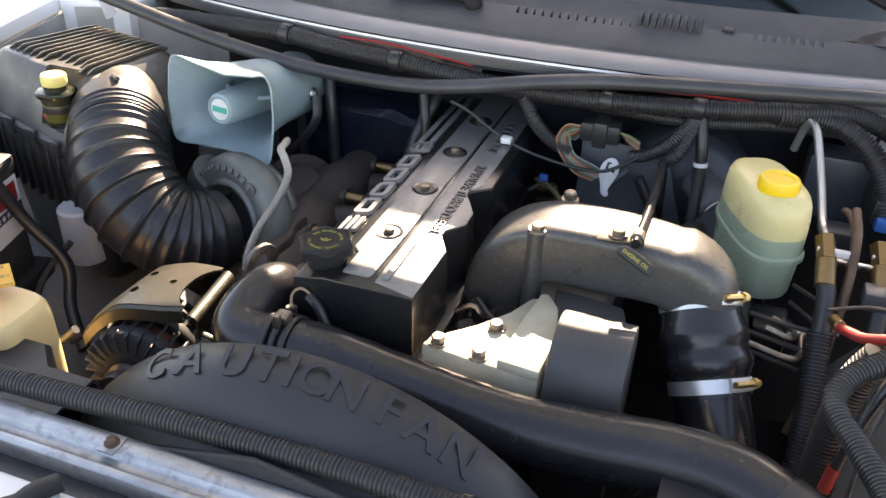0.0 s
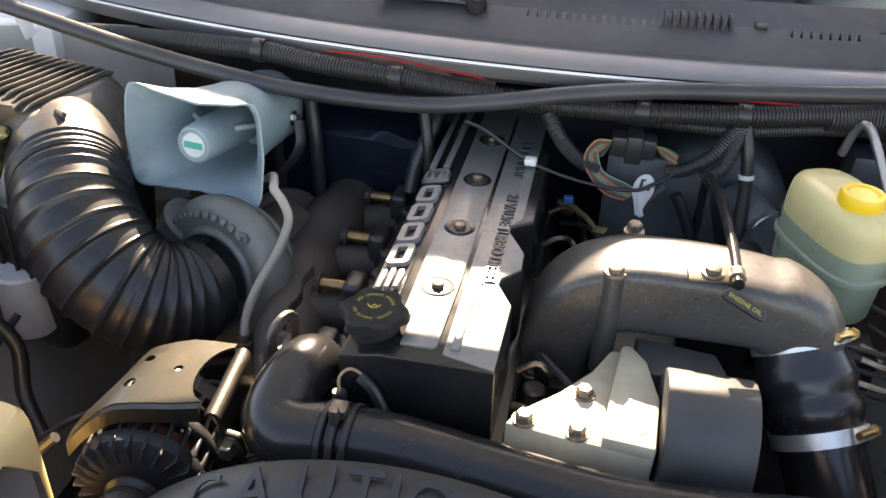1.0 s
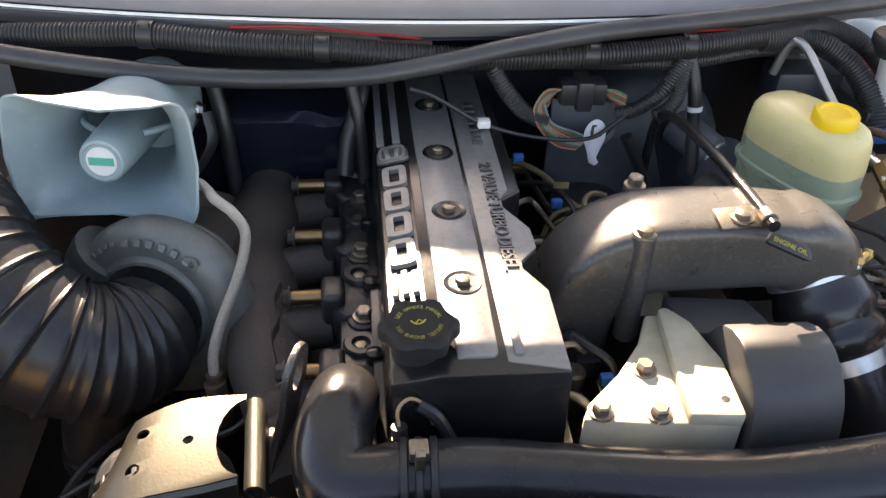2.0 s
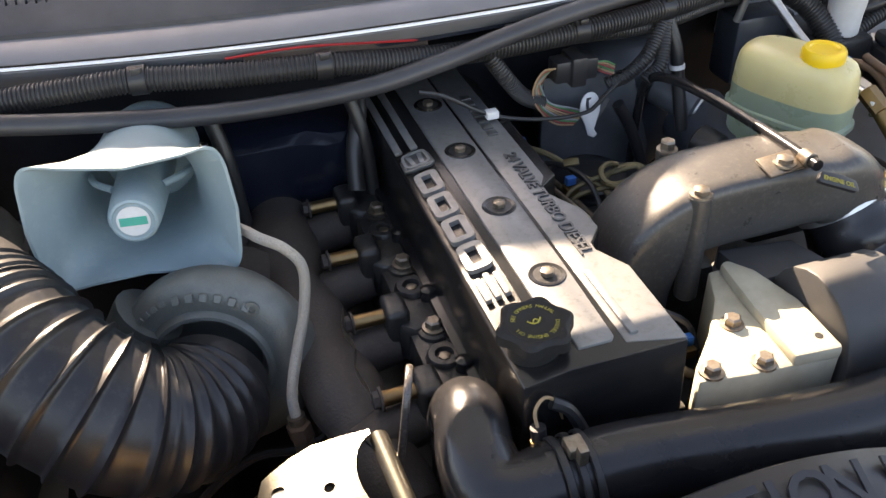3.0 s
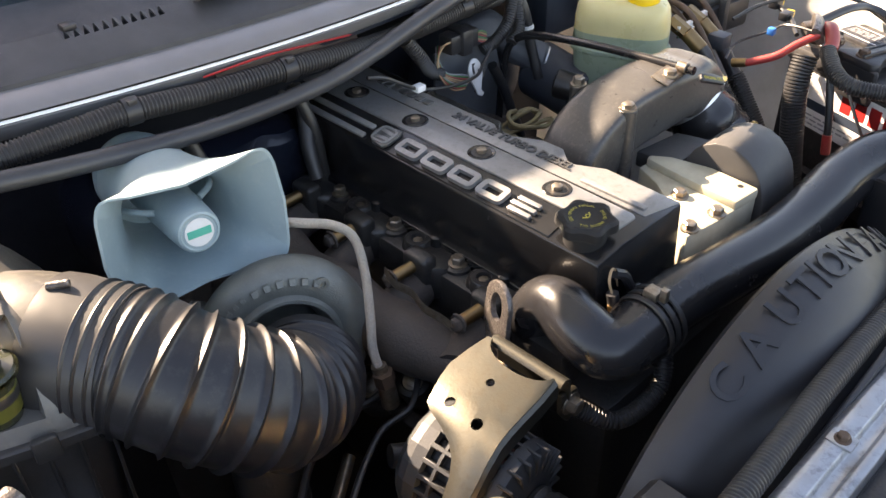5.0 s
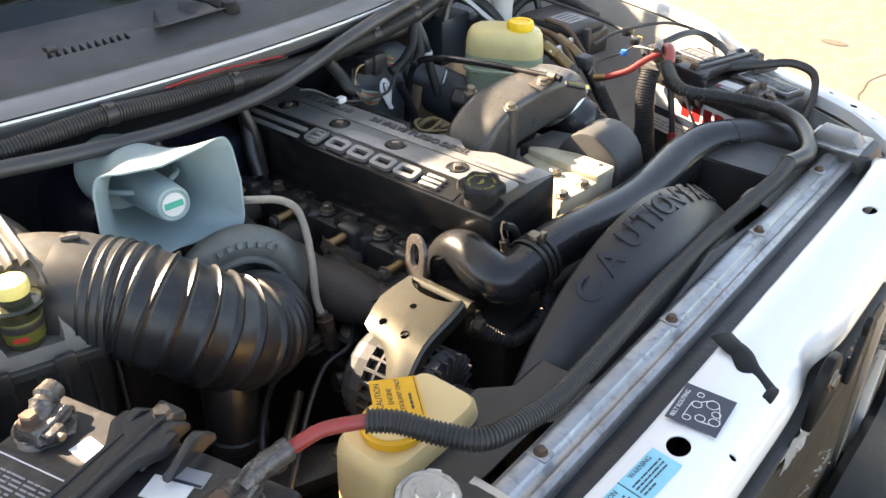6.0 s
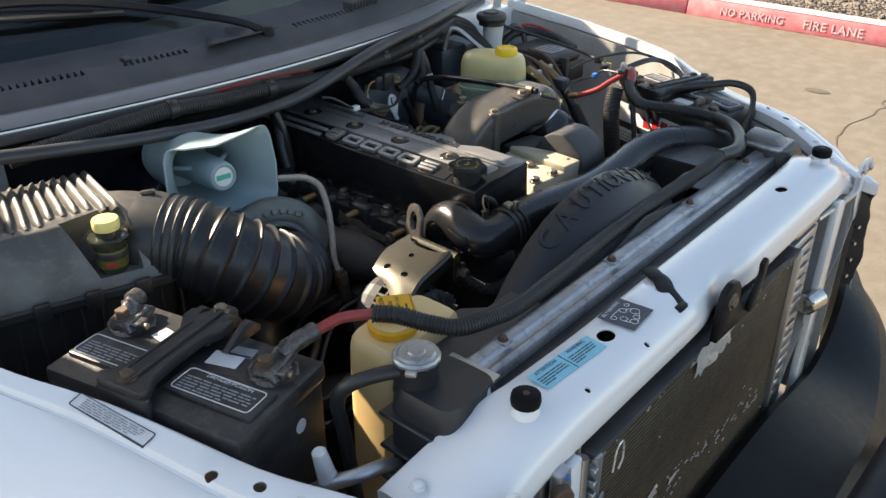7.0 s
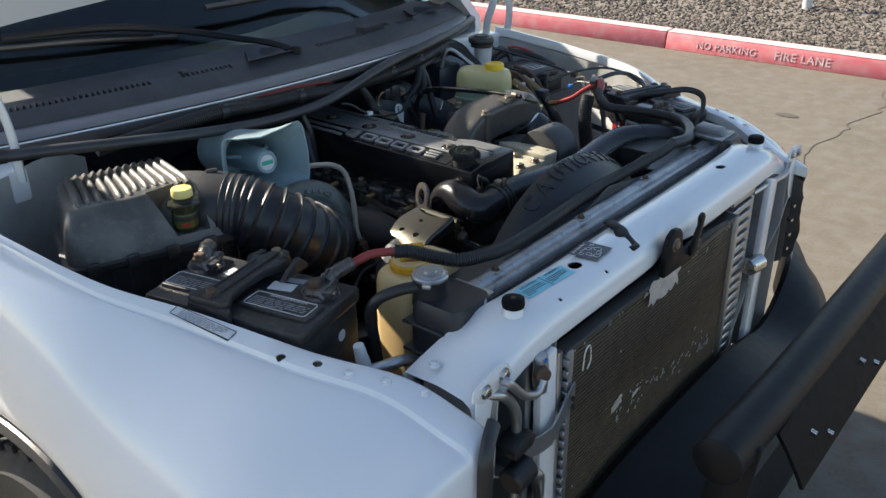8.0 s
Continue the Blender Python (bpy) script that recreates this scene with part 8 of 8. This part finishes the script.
part("conduit", loom([(-0.62, 0.93, 1.250), (-0.50, 0.905, 1.262), (-0.40, 0.893, 1.268), (-0.337, 0.887, 1.270), (-0.24, 0.876, 1.264), (-0.132, 0.866, 1.262), (-0.03, 0.868, 1.252), (0.06, 0.872, 1.246), (0.16, 0.876, 1.246), (0.26, 0.884, 1.250), (0.36, 0.90, 1.254), (0.46, 0.93, 1.256), (0.55, 0.965, 1.25), (0.63, 0.97, 1.21), (0.66, 0.95, 1.14)], 0.0145, 0.0048, 14), M["conduit"], cl)
for x, y, z in ((-0.337, 0.887, 1.270), (-0.132, 0.866, 1.262), (0.20, 0.879, 1.248), (0.33, 0.895, 1.253)):
    part("tape_band", cyl((x - 0.009, y + 0.001, z), (x + 0.009, y - 0.001, z), 0.0165, seg=16), M["rubber"], cl)
    part("band_tail", box(x - 0.006, x + 0.006, y - 0.012, y - 0.004, z + 0.008, z + 0.018, 0.002), M["rubber"], cl)
part("red_wire", tube([(-0.24, 0.885, 1.280), (-0.16, 0.876, 1.284), (-0.08, 0.878, 1.276), (0.0, 0.882, 1.266)], 0.0016, 6, 0.008), M["red_wire"], cl)
part("red_wire", tube([(0.22, 0.89, 1.266), (0.30, 0.90, 1.269), (0.40, 0.915, 1.268)], 0.0016, 6, 0.008), M["red_wire"], cl)
part("torn_tape", tube([(-0.22, 0.888, 1.270), (-0.12, 0.884, 1.274), (0.0, 0.89, 1.262)], 0.008, 8, 0.01, flat=0.3), M["rusty"], cl)
part("branch", loom([(0.20, 0.91, 1.225), (0.32, 0.90, 1.228), (0.44, 0.93, 1.232), (0.54, 0.96, 1.225)], 0.009, 0.004, 12), M["conduit"], cl)
part("branch", loom([(0.325, 0.89, 1.235), (0.30, 0.875, 1.20), (0.27, 0.875, 1.175), (0.245, 0.88, 1.165)], 0.010, 0.004, 12), M["conduit"], cl)
part("branch", loom([(0.33, 0.89, 1.235), (0.315, 0.865, 1.19), (0.29, 0.86, 1.17)], 0.010, 0.004, 12), M["conduit"], cl)
part("drop_cable", tube([(0.335, 0.895, 1.24), (0.345, 0.88, 1.20), (0.35, 0.87, 1.15), (0.352, 0.85, 1.09)], 0.009, 10, 0.008), M["rubber"], cl)
part("cable_tie", cyl((0.3475, 0.8755, 1.178), (0.348, 0.8745, 1.172), 0.0105, seg=14), M["paper"], cl, "pale cable tie")
part("branch", loom([(0.075, 0.87, 1.235), (0.095, 0.862, 1.205), (0.12, 0.87, 1.175), (0.15, 0.88, 1.155)], 0.011, 0.004, 12), M["conduit"], cl)
part("throttle_cable", tube([(0.33, 0.885, 1.235), (0.28, 0.875, 1.19), (0.235, 0.865, 1.155), (0.20, 0.85, 1.145), (0.13, 0.838, 1.155), (0.062, 0.832, 1.177), (0.0, 0.83, 1.215), (-0.03, 0.832, 1.225)], 0.0028, 8, 0.008), M["rubber"], cl)
part("cable_clip", box(0.054, 0.070, 0.824, 0.838, 1.174, 1.184, 0.002), M["paper"], cl, "torn white cable tag")
ecu = thing("wiring_connector", (0.2, 0.885, 1.2), "black multi-pin wiring connector with coloured wires", "connector")
part("housing", box(0.165, 0.225, 0.868, 0.898, 1.182, 1.212, 0.004), M["plastic"], ecu)
part("latch", box(0.185, 0.207, 0.862, 0.902, 1.176, 1.217, 0.004), M["plastic"], ecu)
part("rear_module", box(0.17, 0.27, 0.905, 0.93, 1.215, 1.24, 0.004), M["plastic"], ecu)
for k in range(9):
    c = (M["wire_tan"], M["wire_pink"], M["wire_green"], M["greyprint"], M["wire_tan"])[k % 5]
    o = 0.0042 * k
    part("wire", tube([(0.167, 0.872 + o, 1.204 - 0.5 * o), (0.145 + 0.3 * o, 0.868 + o * 0.7, 1.204 - o), (0.132 + 0.5 * o, 0.866 + 0.5 * o, 1.18), (0.140 + 0.6 * o, 0.866 + 0.3 * o, 1.155), (0.165 + 0.8 * o, 0.866 + 0.3 * o, 1.128 + 0.4 * o), (0.195 + 0.5 * o, 0.87, 1.118 + 0.5 * o)], 0.0013, 5, 0.006), c, ecu)
for k in range(6):
    part("wire", tube([(0.224, 0.874 + 0.004 * k, 1.203 - 0.002 * k), (0.24, 0.876 + 0.003 * k, 1.200 - 0.004 * k), (0.256, 0.882, 1.19 - 0.003 * k)], 0.0013, 5, 0.005), (M["wire_green"], M["wire_tan"], M["wire_pink"])[k % 3], ecu)
pl = thing("white_clip", (0.222, 0.885, 1.12), "white plastic wiring clip hanging among the wires", "clip")
CLIP = frame_of((0.217, 0.870, 1.136), (1, 0.05, -0.25), (-0.05, -0.9, 0.35)) @ Matrix.Scale(0.88, 4)
disc = [(0.0165 * math.cos(radians(a)), 0.004 + 0.024 * math.sin(radians(a))) for a in range(-30, 211, 20)]
part("clip", moved(prism(disc + [(-0.006, -0.022), (0.001, -0.038), (0.011, -0.041), (0.016, -0.035), (0.010, -0.028), (0.013, -0.014)], 0, 0.004, 0.0015), CLIP), M["white_plastic"], pl)
part("slot", moved(join(prism([(-0.008, 0.018), (0.0, 0.020), (-0.001, 0.0165), (-0.004, 0.015), (-0.002, 0.003), (-0.005, -0.002), (-0.008, 0.006)], 0.0035, 0.0046, 0.0003, 1), cyl((0.007, 0.006, 0.0035), (0.007, 0.006, 0.0046), 0.0028, seg=12)), CLIP), M["plastic"], pl, "dark slot and hole")
part("holder", moved(box(0.012, 0.022, -0.03, 0.030, -0.006, 0.002, 0.002), CLIP @ Matrix.Rotation(-0.45, 4, "Z")), M["plastic"], pl, "black cable holder")
sh = thing("heat_shield_plate", (0.27, 0.91, 1.0), "blue-grey painted sheet metal shield below the firewall wiring", "shield plate")
part("plate", prism([(0.165, 1.175), (0.300, 1.165), (0.318, 1.10), (0.338, 1.04), (0.332, 0.99), (0.255, 0.955), (0.235, 1.0), (0.218, 1.03), (0.165, 1.03)], 0.906, 0.912, 0.002, plane="y"), M["shield"], sh)
part("flange", prism([(0.235, 1.03), (0.30, 1.018), (0.338, 1.005), (0.332, 0.97), (0.25, 0.955)], 0.886, 0.908, 0.004, plane="y"), M["shield"], sh)
part("strut", tube([(0.262, 0.874, 1.135), (0.282, 0.872, 1.10), (0.305, 0.866, 1.04), (0.328, 0.856, 0.97)], 0.0085, 10, 0.01), M["rubber"], sh)
part("bracket_arm", tube([(0.165, 0.855, 1.03), (0.205, 0.85, 1.028), (0.225, 0.835, 1.01), (0.228, 0.81, 0.98)], 0.012, 10, 0.01, flat=0.4), M["engine"], sh)

# blue-black wrapped heater duct at the firewall, vacuum pipes
bw = thing("wrapped_housing", (-0.25, 0.97, 1.05), "glossy blue-black wrapped heater housing against the firewall", "housing")
rows = sweep([[(-0.22 + a * k, y, 1.06 + b * k + 0.01 * noise.noise((a * 60, b * 60, y * 30))) for a, b in squircle(0.18, 0.10, 36, 3.5)] for y, k in ((0.90, 0.86), (0.91, 0.95), (0.94, 1.0), (1.06, 1.0))])
part("wrap", rows, M["bluecover"], bw, sharp=20)
for i, (x, r) in enumerate(((-0.27, 0.010), (-0.10, 0.009), (-0.33, 0.008))):
    part("hose", tube([(x, 0.90, 1.20), (x + 0.01, 0.885, 1.15), (x + 0.015, 0.88, 1.08), (x + 0.02, 0.87, 0.98)], r, 12, 0.01), M["rubber"], bw)
part("hose", tube([(-0.085, 0.93, 1.20), (-0.09, 0.905, 1.175), (-0.105, 0.88, 1.13), (-0.11, 0.86, 1.09)], 0.011, 14, 0.008), M["rubber"], bw)
part("hose", tube([(-0.30, 0.50, 0.96), (-0.22, 0.46, 0.94), (-0.15, 0.40, 0.93)], 0.014, 12, 0.01), M["rubber"], bw)
fh = thing("frame_rail", (-0.5, 0.5, 0.6), "black chassis frame rail below the engine bay", "frame rail", kind="structure")
for s in (-1, 1):
    part("rail", box(s * 0.42 - 0.035, s * 0.42 + 0.035, -0.1, 1.1, 0.42, 0.60, 0.01), M["engine"], fh)
part("crossmember", box(-0.42, 0.42, 0.15, 0.35, 0.40, 0.48, 0.02), M["engine"], fh)
hv = thing("lower_hose", (-0.45, 0.4, 0.9), "black cables and hoses on the inner fender", "hoses")
part("hose", tube([(-0.62, 0.50, 1.12), (-0.60, 0.52, 1.05), (-0.55, 0.53, 0.98), (-0.53, 0.50, 0.92), (-0.48, 0.46, 0.88)], 0.010, 10, 0.01), M["rubber"], hv)
part("cable", tube([(-0.56, 0.56, 1.0), (-0.58, 0.50, 0.95), (-0.53, 0.42, 0.90), (-0.44, 0.38, 0.90)], 0.005, 8, 0.01), M["rubber"], hv)
part("cable", tube([(-0.36, 0.34, 1.04), (-0.40, 0.33, 1.0), (-0.44, 0.34, 0.95), (-0.46, 0.38, 0.90)], 0.006, 8, 0.01), M["rubber"], hv)
part("canister", cyl((-0.60, 0.63, 1.02), (-0.60, 0.63, 0.92), 0.035, seg=24, chamfer=0.004), M["white_plastic"], hv, "white canister behind the battery")
bl = thing("alternator_cable", (-0.31, 0.52, 0.95), "thin black cable drooping beside the alternator", "cable")
part("cable", tube([(-0.165, 0.585, 0.985), (-0.200, 0.558, 0.985), (-0.239, 0.531, 0.972), (-0.285, 0.530, 0.968), (-0.330, 0.508, 0.965), (-0.373, 0.479, 0.962), (-0.42, 0.444, 0.955), (-0.46, 0.42, 0.93)], 0.0042, 8, 0.008), M["rubber"], bl)
part("cable", tube([(-0.190, 0.600, 0.97), (-0.245, 0.585, 0.955), (-0.300, 0.598, 0.945), (-0.355, 0.580, 0.93), (-0.400, 0.545, 0.91), (-0.43, 0.51, 0.88)], 0.0052, 8, 0.008), M["rubber"], bl)
bs = thing("block_side_fittings", (-0.18, 0.6, 0.93), "dark oily pipes and round covers on the engine block side", "engine fittings")
part("block_face", rough_up(box(-0.170, -0.10, 0.42, 1.0, 0.55, 0.955, 0.02, 3), 0.004, 30), M["engine"], bs)
part("pipe", tube([(-0.21, 0.82, 0.95), (-0.205, 0.76, 0.955), (-0.185, 0.66, 0.952), (-0.158, 0.555, 0.950), (-0.14, 0.50, 0.94)], 0.0135, 14, 0.01), M["engine"], bs)
part("pipe", tube([(-0.235, 0.80, 0.90), (-0.225, 0.70, 0.90), (-0.205, 0.61, 0.89), (-0.19, 0.52, 0.87)], 0.011, 14, 0.01), M["castiron"], bs)
for x, y, z, r in ((-0.196, 0.575, 0.952, 0.024), (-0.222, 0.628, 0.925, 0.030), (-0.205, 0.500, 0.930, 0.020)):
    cover = part("round_cover", lathe([(r, -0.05), (r, 0.0), (r * 0.9, 0.004), (r * 0.62, 0.005), (r * 0.55, 0.002), (0, 0.002)], frame_of((x, y, z), (1, 0, 0.5), (-0.45, -0.25, 0.86)), 24), M["engine"], bs)
    part("cover_bolt", hexbolt((x - 0.002, y - 0.001, z + 0.003), r * 0.36, 0.006, (-0.45, -0.25, 0.86)), M["bolt"], cover)
part("bracket", rough_up(prism([(-0.30, 0.46), (-0.36, 0.50), (-0.43, 0.53), (-0.455, 0.50), (-0.43, 0.46), (-0.36, 0.43), (-0.31, 0.43)], 0.86, 0.885, 0.006), 0.003, 40), M["engine"], bs, "oily cast mounting bracket")
part("bracket_bolt", hexbolt((-0.415, 0.505, 0.886), 0.011, 0.010), M["bolt"], bs)
part("bracket_bolt", hexbolt((-0.345, 0.455, 0.886), 0.009, 0.009), M["bolt"], bs)
part("threaded_rod", tube([(-0.305, 0.575, 0.90), (-0.345, 0.545, 0.895), (-0.40, 0.505, 0.886)], 0.008, 10, 0.008), M["bolt"], bs)
part("bracket_web", rough_up(box(-0.33, -0.16, 0.43, 0.47, 0.80, 0.88, 0.01), 0.003, 40), M["engine"], bs)

cw = thing("firewall_wiring", (0.60, 0.95, 1.18), "dark wiring and brake lines at the firewall corner", "wiring")
part("loom", loom([(0.44, 0.925, 1.250), (0.52, 0.945, 1.242), (0.575, 0.925, 1.215), (0.605, 0.895, 1.175), (0.61, 0.87, 1.145)], 0.0165, 0.005, 14), M["conduit"], cw)
part("plug", box(0.596, 0.626, 0.855, 0.885, 1.128, 1.150, 0.004), M["blue"], cw, "bright blue connector")
part("red_wire", tube([(0.50, 0.962, 1.262), (0.56, 0.97, 1.245), (0.62, 0.96, 1.20), (0.64, 0.93, 1.17)], 0.0028, 6, 0.01), M["red_wire"], cw)
part("box", box(0.50, 0.60, 0.96, 1.02, 1.08, 1.185, 0.008), M["bluegrey"], cw)
part("block", box(0.52, 0.575, 0.80, 0.84, 1.115, 1.145, 0.004), M["plastic"], cw)
for k in range(3):
    z = 1.05 + 0.020 * k
    part("brake_line", tube([(0.45, 0.62 + 0.012 * k, z), (0.50, 0.60 + 0.014 * k, z + 0.004), (0.522 + 0.008 * k, 0.61 + 0.016 * k, z - 0.004), (0.528 + 0.008 * k, 0.66 + 0.014 * k, z), (0.50, 0.70 + 0.012 * k, z + 0.006)], 0.0032, 7, 0.008), M["castiron"], cw)
part("line_block", box(0.455, 0.50, 0.64, 0.70, 1.02, 1.075, 0.006), M["engine"], cw)
part("line_nut", cyl((0.50, 0.66, 1.065), (0.525, 0.66, 1.066), 0.007, seg=6), M["steel"], cw)
part("copper_line", tube([(0.545, 0.80, 1.18), (0.549, 0.76, 1.192), (0.555, 0.72, 1.178), (0.552, 0.66, 1.12), (0.54, 0.60, 1.05), (0.52, 0.56, 0.98)], 0.0055, 10, 0.008), M["rusty"], cw)
part("bracket", box(0.515, 0.60, 0.690, 0.696, 1.155, 1.165, 0.002), M["steel"], cw)
# dark filler mass, added to hide the lit apron and ground low down
sg = thing("dark_filler_mass", (0.53, 0.42, 0.75), "added grimy black mass hiding the pale apron beside the frame rail", "steering box")
part("body", box(0.455, 0.60, 0.24, 0.60, 0.60, 0.86, 0.03, 3), M["engine"], sg)
part("top_cover", cyl((0.525, 0.42, 0.855), (0.525, 0.42, 0.89), 0.06, seg=24, chamfer=0.006), M["engine"], sg)
for a in range(4):
    part("cover_bolt", hexbolt((0.525 + 0.048 * math.cos(a * 1.57 + 0.8), 0.42 + 0.048 * math.sin(a * 1.57 + 0.8), 0.889), 0.007, 0.008), M["bolt"], sg)
